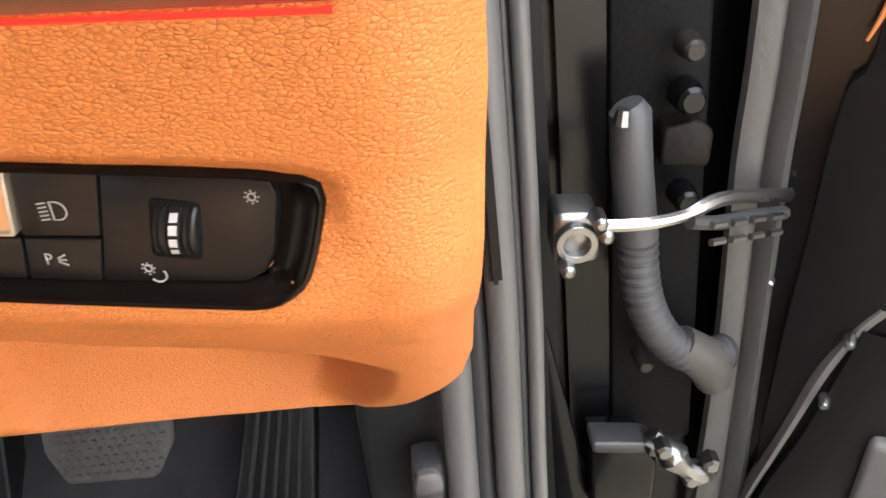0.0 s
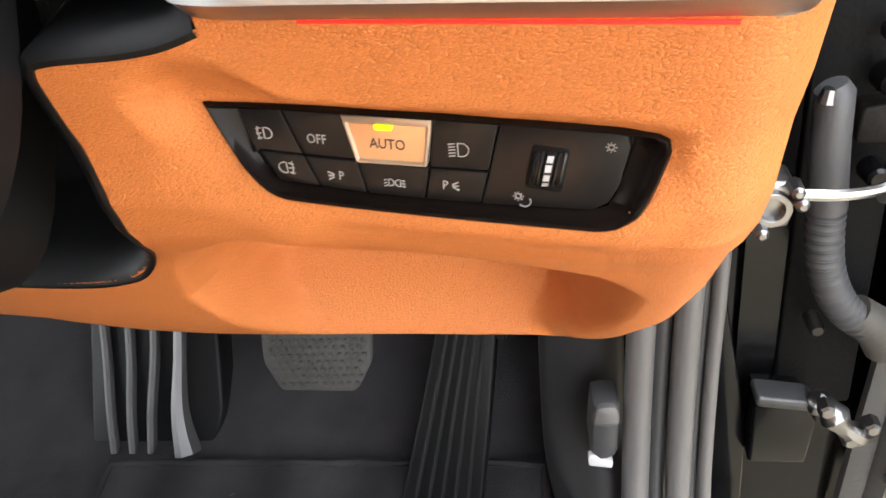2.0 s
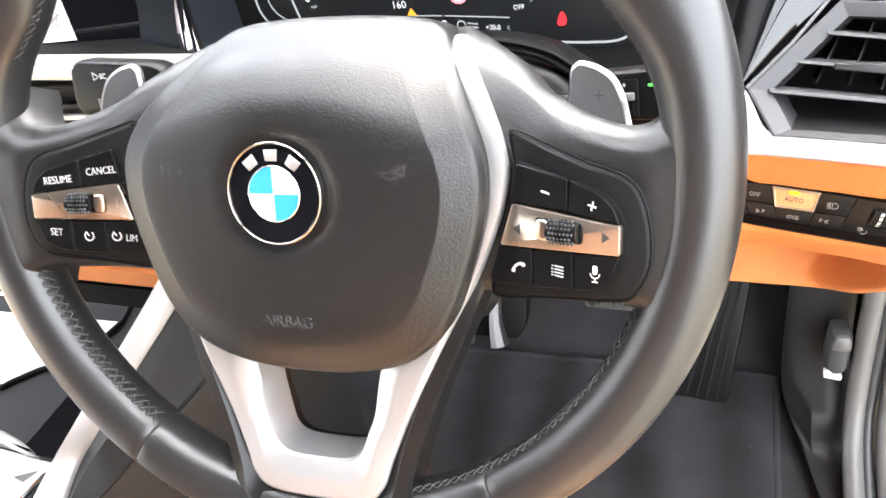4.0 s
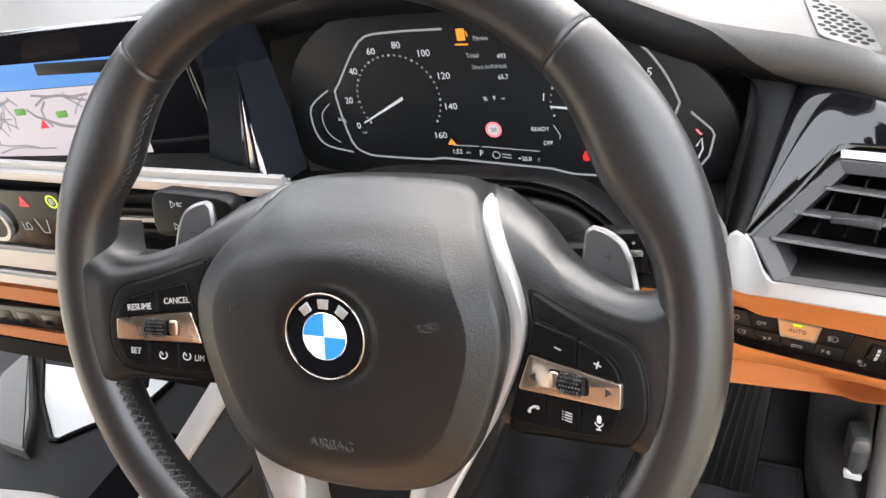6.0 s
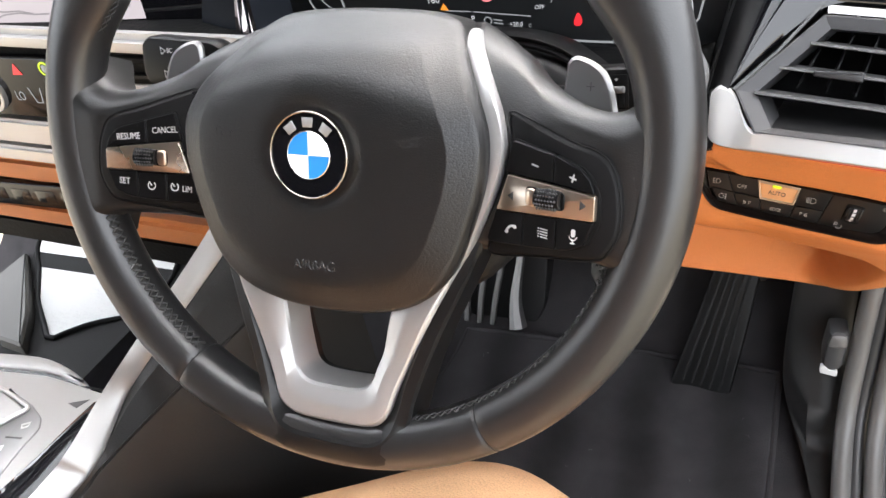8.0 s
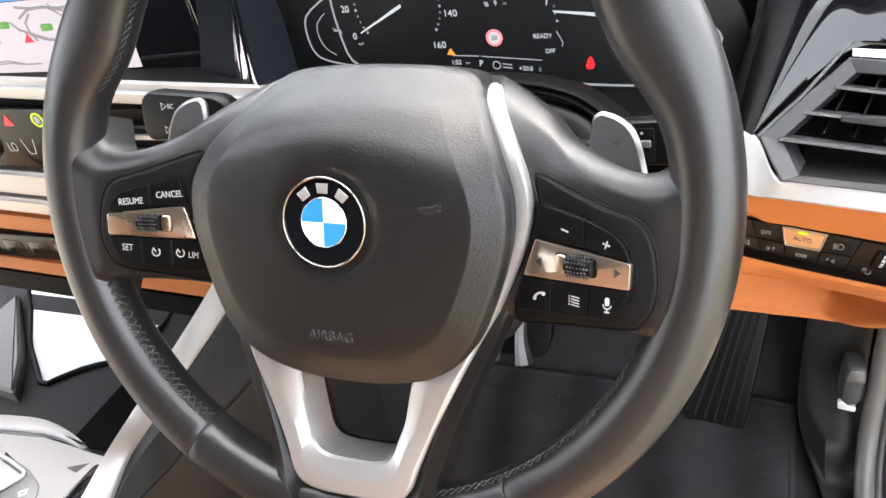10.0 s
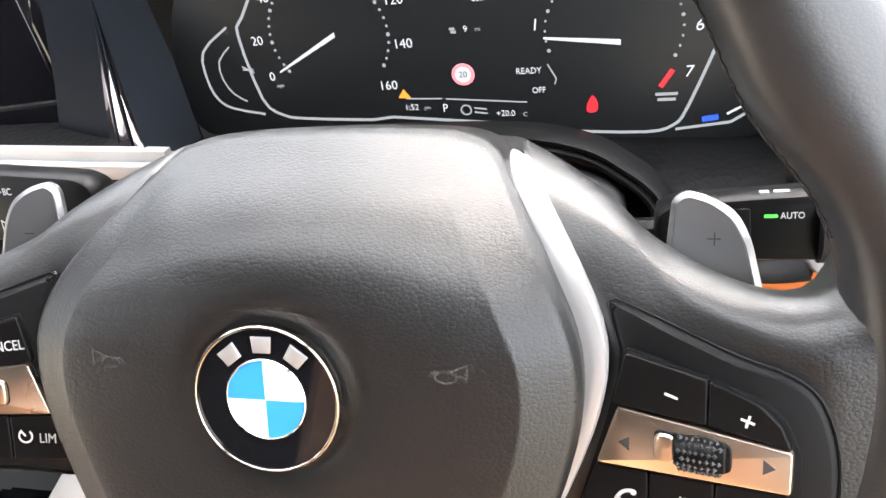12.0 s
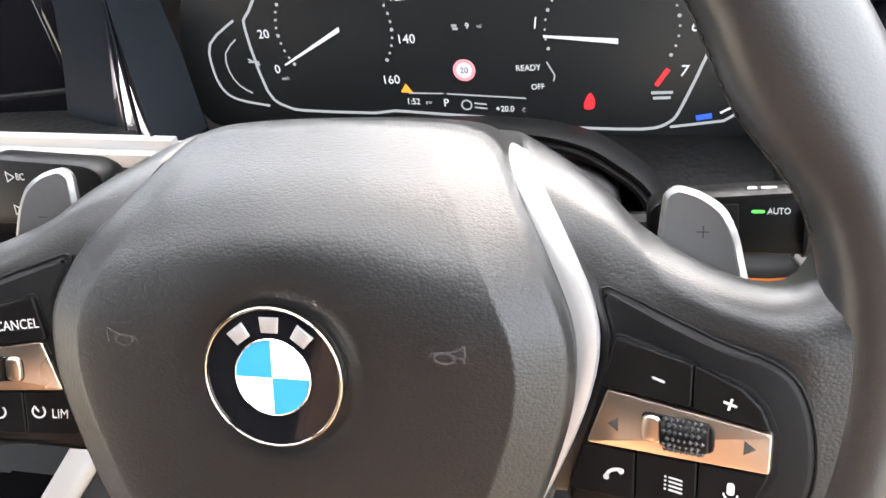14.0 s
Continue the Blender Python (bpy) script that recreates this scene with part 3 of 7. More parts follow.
def arm_mesh(side, nu=26, nv=26):
    """A padded patch between hub trim and rim, rounded over at its upper and lower edge."""
    top, low = even(ARM_TOP, nu), even(ARM_LOW, nu)
    inn, out = even(ARM_IN if side > 0 else ARM_IN_LEFT, nv), even([(0.1620, 0.0450), (0.1690, 0.0220), (0.1715, -0.0050), (0.1680, -0.0400), (0.1590, -0.0680)], nv)
    bm, rows = bmesh.new(), []
    for j in range(nv + 1):
        q = j / nv
        q = 0.5 - 0.5 * math.cos(math.pi * q)
        jj = min(nv - 1, int(q * nv))
        f = q * nv - jj
        a, b = inn[jj].lerp(inn[jj + 1], f), out[jj].lerp(out[jj + 1], f)
        row = []
        for i in range(nu + 1):
            p = i / nu
            c = top[i].lerp(low[i], q) + a.lerp(b, p) - (top[0].lerp(top[nu], p) * (1 - q) + low[0].lerp(low[nu], p) * q)
            r = 0.016
            d = min((c - top[i]).length, (c - low[i]).length * 1.6, r)
            w = -0.0022 - r * (1 - math.sqrt(max(0.0, 1 - (1 - d / r) ** 2)))
            lean_in = math.tan(POD_TILT) * max(-0.022, min(0.150, c.x) - POD_PIVOT) * (1 - smoothstep(0.020, 0.045, c.y))
            row.append(bm.verts.new((side * c.x, c.y, w + arm_lift(c.x, c.y) + lean_in)))
        rows.append(row)
    for a, b in zip(rows, rows[1:]):
        bridge(bm, a, b, False)
    skirt = [[bm.verts.new(r[0].co + Vector((-side * du, 0, dw))) for r in rows] for du, dw in ((0.004, -0.010), (0.018, -0.022))]
    bridge(bm, [r[0] for r in rows], skirt[0], False)
    bridge(bm, skirt[0], skirt[1], False)
    for edge in (rows[0], rows[-1]):
        back = [bm.verts.new(v.co + Vector((0, -0.004 if edge is rows[0] else 0.004, -0.022))) for v in edge]
        bridge(bm, edge, back, False)
    return bm


def face_of(side, pts, shift=0.0, up=0.0):
    return [(side * x + shift, y + up) for x, y in pts]


def shrink(bm, x, y, f):
    """Scales flat print about a point of its face."""
    for v in bm.verts:
        v.co.x, v.co.y = x + (v.co.x - x) * f, y + (v.co.y - y) * f
    return bm


def button(name, side, pts, shift, z0=0.0005, z1=0.0042, material=None, label="", r=0.0012):
    ob = part(name, plate(rounded(face_of(side, pts, shift), r, 3), z0, z1, 0.0005), material or KEY_BLACK, wheel, label, angle=12)
    ob.matrix_basis = pod_turn(side)
    return ob


for side, shift in ((1, -0.0025), (-1, -0.002)):
    part("spoke_arm", arm_mesh(side), BLACK_LEATHER, wheel, "black leather spoke", angle=70)
    pod = part("switch_plate", pillow(smooth_loop(face_of(side, POD), 3), [(0, -0.012), (0, -0.0006), (0.0004, 0.0), (0.0018, 0.0009), (0.0024, 0.0012)], lambda x, y: -0.006 * smoothstep(0.01, 0.034, y)), POD_BLACK, wheel, "black switch plate", angle=30)
    part("plate_edge", tube([(q.x, q.y, 0.0002 - 0.006 * smoothstep(0.01, 0.034, q.y)) for q in smooth_loop(face_of(side, POD), 3)], 0.0004, 6, closed=True), POD_BLACK, pod)
    strip = part("switch_strip", plate(rounded(face_of(side, [(0.0985, -0.0030), (0.1450, -0.0085), (0.1450, -0.0205), (0.0925, -0.0212)], shift), 0.0012), 0.0005, 0.0046, 0.0007), BRUSHED, wheel, "brushed silver switch strip", angle=30)
    pod.matrix_basis = strip.matrix_basis = pod_turn(side)
    cx = side * 0.1195 + shift + (0.0 if side > 0 else 0.0030)
    part("roller_frame", plate(rounded([(cx - 0.0105, -0.0075), (cx + 0.0105, -0.0085), (cx + 0.0105, -0.0175), (cx - 0.0105, -0.0170)], 0.0025), 0.004, 0.0052, 0.0006), KEY_BLACK, strip)
    ex = cx - side * 0.0072
    part("roller_cap", plate(rounded([(ex - 0.0030, -0.0082), (ex + 0.0030, -0.0084), (ex + 0.0030, -0.0172), (ex - 0.0030, -0.0168)], 0.0026, 4), 0.004, 0.0062, 0.0009), BRUSHED, strip)
    rx = cx + (0.0025 if side > 0 else -0.0025)
    roll = bmesh.new()
    ring_rows = []
    for k in range(9):
        x = rx - 0.0065 + 0.013 * k / 8
        r = 0.0052 - 0.0009 * abs(k - 4) / 4
        ring_rows.append([roll.verts.new((x, -0.0125 + r * math.cos(j * math.tau / 20), 0.0052 + r * math.sin(j * math.tau / 20))) for j in range(20)])
    for a, b in zip(ring_rows, ring_rows[1:]):
        bridge(roll, a, b)
    roll.faces.new(ring_rows[0])
    roll.faces.new(ring_rows[-1])
    roller = part("roller", roll, KEY_BLACK, strip, "knurled black roller")
    knurl = bmesh.new()
    for k in range(7):
        for j in range(7):
            x, a = rx - 0.0048 + 0.0096 * k / 6 + (0.0006 if j % 2 else -0.0006), radians(20 + 140 * j / 6)
            m = Matrix.Translation((x, -0.0125 + 0.0052 * math.cos(a), 0.0052 + 0.0052 * math.sin(a))) @ Matrix.Rotation(a - math.pi / 2, 4, "X")
            bmesh.ops.create_cone(knurl, segments=4, radius1=0.00082, radius2=0.00015, depth=0.0009, cap_ends=True, matrix=m)
    tagged(part("knurling", knurl, DARK_METAL, strip), kind="stuff")
    part("button_gap", plate(rounded(face_of(side, [(0.1000, 0.0142), (0.1375, 0.0040), (0.1430, -0.0010), (0.1470, -0.0100), (0.1470, -0.0220), (0.1420, -0.0330), (0.1330, -0.0368), (0.0880, -0.0392), (0.0862, -0.0370), (0.0935, -0.0120)], shift), 0.0018), 0.0002, 0.0016, 0.0003), CAVITY, pod)
    mid = 0.1230 if side > 0 else 0.1185
    up_in = button("button", side, [(0.1005, 0.0132), (mid, 0.0083), (mid, -0.0047), (0.0968, -0.0024)], shift)
    up_out = button("button", side, [(mid + 0.0004, 0.0082), (0.1365, 0.0032), (0.1420, -0.0018), (0.1446, -0.0080), (mid + 0.0004, -0.0048)], shift)
    c1, c2 = 0.1075, 0.1255
    low = [button("button", side, p, shift) for p in ([(0.0922, -0.0218), (c1, -0.0216), (c1, -0.0376), (0.0890, -0.0382), (0.0873, -0.0365)], [(c1 + 0.0004, -0.0216), (c2, -0.0213), (c2, -0.0366), (c1 + 0.0004, -0.0376)], [(c2 + 0.0004, -0.0213), (0.1448, -0.0210), (0.1405, -0.0320), (0.1325, -0.0358), (c2 + 0.0004, -0.0366)])]
    T = 0.00425
    if side > 0:
        part("minus_print", stroke([(0.1092, 0.0030), (0.1128, 0.0020)], 0.0007, T), PRINT, up_in)
        plus = stroke([(0.1292, -0.0010), (0.1328, -0.0020)], 0.0007, T)
        part("plus_print", stroke([(0.1315, 0.0003), (0.1306, -0.0033)], 0.0007, T, bm=plus), PRINT, up_out)
        for x, d in ((0.0985, -1), (0.1365, 1)):
            part("arrow_print", pillow([(x + d * 0.0020, -0.0135), (x - d * 0.0012, -0.0113), (x - d * 0.0012, -0.0157)], [(0, 0.0046), (0, 0.0048)]), PRINT_DARK, strip)
        phone = stroke(arc(0.1005, -0.0325, 0.0052, 80, 165, 8), 0.0013, T)
        part("phone_print", shrink(disc(0.1012, -0.0278, 0.0011, T, bm=disc(0.0957, -0.0312, 0.0011, T, bm=phone)), 0.0982, -0.0295, 0.82), PRINT, low[0]).location = (0.0003, -0.0005, 0)
        lines = bmesh.new()
        for k in range(4):
            y = -0.0268 - 0.0016 * k
            stroke([(0.1118, y), (0.1126, y - 0.0001)], 0.0006, T, bm=lines)
            stroke([(0.1134, y - 0.0001), (0.1182, y - 0.0006)], 0.0006, T, bm=lines)
        part("list_print", shrink(lines, 0.115, -0.0292, 0.82), PRINT, low[1]).location = (0.0015, 0, 0)
        mic = pillow(rounded([(0.1297, -0.0243), (0.1323, -0.0244), (0.1323, -0.0290), (0.1297, -0.0290)], 0.0011), [(0, T), (0, T + 0.0002)])
        stroke(arc(0.1310, -0.0285, 0.0024, 180, 360, 8), 0.0006, T, bm=mic)
        stroke([(0.1310, -0.0308), (0.1310, -0.0328)], 0.0007, T, bm=mic)
        part("microphone_print", shrink(stroke([(0.1294, -0.0328), (0.1326, -0.0328)], 0.0007, T, bm=mic), 0.131, -0.0285, 0.8), PRINT, low[2]).location = (0.0015, 0, 0)
    else:
        lettering("RESUME", 0.0051, PRINT, up_out, -0.1320, -0.0015, T, 5, squeeze=0.82)
        lettering("CANCEL", 0.0050, PRINT, up_in, -0.1090, 0.0030, T, 5, squeeze=0.82)
        lettering("SET", 0.0052, PRINT, low[2], -0.1360, -0.0272, T, -3, squeeze=0.82)
        lettering("LIM", 0.0050, PRINT, low[0], -0.0968, -0.0302, T, -3, squeeze=0.82)
        for px, b in ((-0.1190, low[1]), (-0.1045, low[0])):
            bm = stroke(arc(px, -0.0290, 0.0023, 130, 410, 14), 0.0006, T)
            part("dial_print", stroke([(px, -0.0290), (px - 0.0016, -0.0268)], 0.0006, T, bm=bm), PRINT, b)

# shift paddles behind the spokes
PADDLE_R = [(0.1110, 0.0280), (0.1130, 0.0500), (0.1170, 0.0530), (0.1250, 0.0510), (0.1330, 0.0460), (0.1375, 0.0370), (0.1430, 0.0140), (0.1290, 0.0080), (0.1120, 0.0120)]
for side in (1, -1):
    pad = part("shift_paddle", pillow(rounded(face_of(side, PADDLE_R, 0.0, -0.0032 if side > 0 else 0.0012), 0.004, 4), [(0, -0.0470), (0, -0.0450), (0.0004, -0.0446), (0.0022, -0.0432), (0.0026, -0.0432)], lambda x, y: 0.10 * (abs(x) - 0.126)), STEEL, wheel, "satin metal shift paddle", angle=30)
    part("paddle_face", pillow(rounded(face_of(side, [(0.1123, 0.028), (0.1142, 0.0490), (0.1173, 0.0513), (0.1245, 0.0493), (0.1310, 0.0447), (0.1350, 0.0365), (0.1395, 0.016), (0.1280, 0.0100), (0.1133, 0.0130)], 0.0, -0.0032 if side > 0 else 0.0012), 0.004, 4), [(0, -0.0434), (0.0002, -0.0429)], lambda x, y: 0.10 * (abs(x) - 0.126)), PADDLE, pad)
    bm = stroke([(side * 0.1260 - 0.0022, 0.0345), (side * 0.1260 + 0.0022, 0.0345)], 0.0004, -0.0429)
    if side > 0:
        stroke([(0.1260, 0.0367), (0.1260, 0.0323)], 0.0004, -0.0429, bm=bm)
    part("paddle_sign", bm, PRINT_DARK, pad)
# hub barrel behind the wheel, on the column
part("hub_barrel", pillow([(0.055 * math.cos(k * math.tau / 32), 0.055 * math.sin(k * math.tau / 32)) for k in range(32)], [(0, -0.10), (0, -0.03)]), CAVITY, wheel)


# ---- instrument cluster ----
CLUSTER = axes(Vector((0, 0.226, 0)), Vector((1, 0, 0)), Vector((0, 0, 1)), Vector((0, -1, 0)))
cluster = thing("instrument_cluster", "dark digital instrument cluster lit behind the steering wheel", "dashboard display", CLUSTER)
FACE = [(-0.150, 0.884), (-0.120, 0.918), (-0.07, 0.935), (0.04, 0.935), (0.095, 0.920), (0.145, 0.888), (0.172, 0.855), (0.176, 0.822), (0.150, 0.796), (0.0, 0.796), (-0.135, 0.806), (-0.160, 0.830)]
display = part("display", plate(smooth_loop(FACE, 3), -0.006, -0.0002, 0.0005), SCREEN, cluster, "dark display glass")


def lines(name, runs, width, material, parent=None, z=0.0, label=""):
    bm = bmesh.new()
    for r in runs:
        stroke(r, width, z, bm=bm)
    return part(name, bm, material, parent or cluster, label, smooth=False)


lines("dial_outline", [smooth_loop([(-0.016, 0.9165), (-0.062, 0.9165), (-0.083, 0.911), (-0.108, 0.880), (-0.1135, 0.870), (-0.110, 0.832), (-0.100, 0.8215), (-0.085, 0.8185), (-0.046, 0.816)], 3, False) + [(-0.034, 0.8172), (0.050, 0.8085), (0.062, 0.8050)] + smooth_loop([(0.064, 0.8045), (0.103, 0.8025), (0.117, 0.806), (0.124, 0.816), (0.1385, 0.853), (0.139, 0.861), (0.130, 0.881), (0.116, 0.899), (0.098, 0.906), (0.060, 0.909), (0.04, 0.910)], 3, False)], 0.0016, LIT_DIM, label="grey outline round the dials")
lines("fuel_gauge", [smooth_loop([(-0.119, 0.875), (-0.138, 0.862), (-0.141, 0.845), (-0.138, 0.833), (-0.130, 0.827), (-0.111, 0.8225)], 3, False)], 0.0014, LIT_DIM)
lines("fuel_scale", [smooth_loop([(-0.121, 0.864), (-0.130, 0.856), (-0.131, 0.845), (-0.127, 0.836), (-0.120, 0.831)], 2, False), [(-0.117, 0.850), (-0.110, 0.850)], [(-0.117, 0.852), (-0.110, 0.848)]], 0.0009, LIT_DIM)
lines("temperature_gauge", [[(0.147, 0.851), (0.160, 0.838), (0.1615, 0.834), (0.158, 0.819), (0.152, 0.811), (0.145, 0.8065), (0.118, 0.8035)]], 0.0015, LIT_DIM)
lines("temperature_scale", [[(0.150, 0.826), (0.1535, 0.832), (0.154, 0.824), (0.150, 0.815), (0.143, 0.811)]], 0.0012, LIT)
lines("temperature_blue", [[(0.131, 0.8085), (0.139, 0.8095)]], 0.0030, LIT_BLUE)
lines("temperature_red", [[(0.1500, 0.8385), (0.1535, 0.8345)]], 0.0013, LIT_PINK)
DIAL_L, DIAL_R = Vector((-0.061, 0.8665)), Vector((0.088, 0.859))
NUMS = ((0, -0.100, 0.845), (20, -0.103, 0.866), (40, -0.093, 0.889), (60, -0.0745, 0.9035), (80, -0.0535, 0.9070), (100, -0.0335, 0.9000), (120, -0.0215, 0.8825), (140, -0.0205, 0.8590), (160, -0.0330, 0.8360))
for value, x, z in NUMS:
    lettering(str(value), 0.0072, LIT, cluster, x, z, 0.0003, name="numeral")
for value, x, z in ((1, 0.0495, 0.864), (2, 0.0530, 0.884), (3, 0.0760, 0.9000), (4, 0.1045, 0.8945), (5, 0.1215, 0.8790), (6, 0.1285, 0.8585), (7, 0.1240, 0.8350)):
    lettering(str(value), 0.0086, LIT, cluster, x, z, 0.0003, name="numeral", shear=0.15)
ticks = bmesh.new()
for k in range(33):
    a = radians(214 - 248 * k / 32)
    c = DIAL_L + Vector((math.cos(a) * 0.0335, math.sin(a) * 0.0335))
    disc(c.x, c.y, 0.0008 if k % 4 else 0.0011, 0, 0.0002, 8, ticks)
for k in range(25):
    a = radians(196 - 224 * k / 24)
    c = DIAL_R + Vector((math.cos(a) * 0.0335, math.sin(a) * 0.0320))
    disc(c.x, c.y, 0.0007 if k % 4 else 0.0010, 0, 0.0002, 8, ticks)
tagged(part("dial_tick", ticks, LIT_DIM, cluster, smooth=False), kind="stuff")
needle = lambda a, b, w: pillow([(a[0], a[1] - w), (b[0], b[1] - w * 0.4), (b[0], b[1] + w * 0.4), (a[0], a[1] + w)], [(0, 0), (0, 0.0005)])
part("speed_needle", needle((-0.0575, 0.8665), (-0.0945, 0.8475), 0.0014), LIT, cluster)
part("rev_needle", needle((0.0915, 0.8525), (0.0535, 0.8570), 0.0014), LIT, cluster)
lines("rev_redline", [[(0.1105, 0.8275), (0.1165, 0.8365)]], 0.0024, LIT_RED)
lines("scale_bars", [[(0.108, 0.8235), (0.119, 0.8235)], [(0.109, 0.8205), (0.118, 0.8205)]], 0.0016, LIT_DIM)
for word, size, x, z, m in (("READY", 0.0048, 0.0445, 0.8400, LIT), ("OFF", 0.0046, 0.0490, 0.8290, LIT), ("P", 0.0068, -0.0030, 0.8210, LIT), ("1:52", 0.0052, -0.0220, 0.8225, LIT), ("+20.0", 0.0050, 0.0300, 0.8165, LIT), ("Total", 0.0050, 0.0030, 0.8965, LIT_DIM), ("493", 0.0050, 0.0240, 0.8950, LIT), ("Since Individual", 0.0046, 0.0140, 0.8880, LIT_DIM), ("65.7", 0.0050, 0.0230, 0.8800, LIT), ("9", 0.0050, 0.0140, 0.8645, LIT), ("Please", 0.0050, 0.0110, 0.9085, LIT_DIM), ("mph", 0.0030, -0.0965, 0.8395, LIT_DIM), ("pm", 0.0032, -0.0130, 0.8220, LIT_DIM), ("mi", 0.0032, 0.0205, 0.8642, LIT_DIM), ("C", 0.0036, 0.0405, 0.8155, LIT_DIM)):
    lettering(word, size, m, cluster, x, z, 0.0003, -2 if z < 0.83 and x > -0.03 and x < 0.045 else 0, name="display_text", squeeze=0.9)
lines("bottom_rule", [[(-0.024, 0.8278), (-0.004, 0.8268)], [(-0.002, 0.8266), (0.042, 0.8225)]], 0.0008, LIT_DIM)
lines("start_stop_mark", [arc(0.0085, 0.8195, 0.0028, 0, 360, 14), [(0.0130, 0.8205), (0.0200, 0.8195)], [(0.0130, 0.8180), (0.0200, 0.8170)]], 0.0009, LIT_DIM)
lines("range_mark", [[(0.0055, 0.8652), (0.0085, 0.8650)], [(0.0060, 0.8635), (0.0090, 0.8633)]], 0.0014, LIT_DIM)
lines("needle_bracket", [[(0.0545, 0.8430), (0.0585, 0.8350), (0.0575, 0.8320)]], 0.0008, LIT_DIM)
part("warning_mark", pillow([(-0.0285, 0.8285), (-0.0215, 0.8280), (-0.0250, 0.8335)], [(0, 0), (0, 0.0003)]), LIT_ORANGE, cluster)
fuel = pillow([(-0.0060, 0.9075), (0.0, 0.9075), (0.0, 0.9160), (-0.0060, 0.9160)], [(0, 0), (0, 0.0003)])
part("fuel_mark", stroke([(-0.0085, 0.9050), (0.0015, 0.9045)], 0.0012, bm=stroke([(0.0008, 0.914), (0.0018, 0.910)], 0.0009, bm=fuel)), LIT_ORANGE, cluster)
part("sign_ring", ring_mesh(0.0043, 0.0062, 0, 0.0003, 28), LIT_PINK, cluster).location = (0.0095, 0.8400, 0)
sign = part("sign_face", disc(0.0095, 0.8400, 0.0043, 0, 0.0002), LIT, cluster)
lettering("20", 0.0048, PRINT_DARK, sign, 0.0095, 0.8400, 0.0004)
part("belt_lamp", pillow(smooth_loop([(0.0735, 0.8155), (0.0780, 0.8155), (0.0790, 0.8200), (0.0765, 0.8245), (0.0735, 0.8195)], 3), [(0, 0), (0, 0.0003)]), LIT_RED, cluster)


def loft(rows, closed=False, thick=None):
    """A surface through rows of points, all of one length."""
    bm = bmesh.new()
    vs = [[bm.verts.new(p) for p in r] for r in rows]
    for a, b in zip(vs, vs[1:]):
        bridge(bm, a, b, closed)
    return bm


def inside(x, y, loop):
    hit, n = False, len(loop)
    for i in range(n):
        (x1, y1), (x2, y2) = loop[i - 1], loop[i]
        if (y1 > y) != (y2 > y) and x < (x2 - x1) * (y - y1) / (y2 - y1) + x1:
            hit = not hit
    return hit


# ---- dashboard ----
dash = thing("dashboard", "black and tan leather dashboard with silver trim across the car", "dashboard")
# front lip of the top pad along x: height and depth
LIP_Z = [(-1.1, 0.885), (-0.45, 0.905), (-0.26, 0.918), (-0.20, 0.928), (-0.15, 0.939), (-0.08, 0.945), (0.03, 0.944), (0.07, 0.935), (0.113, 0.911), (0.147, 0.895), (0.18, 0.881), (0.212, 0.870), (0.243, 0.864), (0.264, 0.857), (0.36, 0.835)]
LIP_Y = [(-1.1, 0.24), (-0.45, 0.26), (-0.26, 0.27), (-0.18, 0.225), (-0.1, 0.212), (0.05, 0.212), (0.12, 0.218), (0.2, 0.222), (0.36, 0.222)]

# the roll follows the lip, and dips round the end of the gloss panel
ROLL_Z = [p for p in LIP_Z if p[0] < 0.18] + [(0.18, 0.886), (0.212, 0.8790), (0.243, 0.8700), (0.2640, 0.8585), (0.2700, 0.8530), (0.2800, 0.8455), (0.2840, 0.8380), (0.2860, 0.8290), (0.30, 0.820), (0.36, 0.795)]
ROLL_Y = [p for p in LIP_Y if p[0] < 0.21] + [(0.25, 0.222), (0.2640, 0.2220), (0.2700, 0.2210), (0.2800, 0.2150), (0.2840, 0.2080), (0.2860, 0.2000), (0.30, 0.192), (0.36, 0.185)]


def pad_base(x, y):
    """Upper surface of the top pad behind its lip."""
    z, y0 = lerp_table(LIP_Z, x), lerp_table(LIP_Y, x)
    flat = 0.900 + 0.02 * smoothstep(0.36, -0.2, x)
    f = (y - y0 - 0.01) / (0.80 - y0)
    slow = z + 0.0175 + (max(flat, z + 0.024) - z - 0.0175) * smoothstep(0, 0.5, f)
    return max(slow, z + 0.0175 + max(0, 0.8935 - z - 0.0175) * smoothstep(0, 0.06, f) * smoothstep(0.14, 0.20, x))


# the pad is flat round the speaker mesh
lean = [Vector((x, y, pad_base(x, y))) for x, y in ((0.209, 0.318), (0.2545, 0.240), (0.220, 0.2465))]
across = (lean[1] - lean[0]).cross(lean[2] - lean[0])


def grille_height(x, y):
    return lean[0].z - ((x - lean[0].x) * across.x + (y - lean[0].y) * across.y) / across.z


def pad_height(x, y):
    w = 1 - smoothstep(1.0, 1.7, math.hypot((x - 0.233) / 0.030, (y - 0.276) / 0.046))
    return pad_base(x, y) * (1 - w) + grille_height(x, y) * w


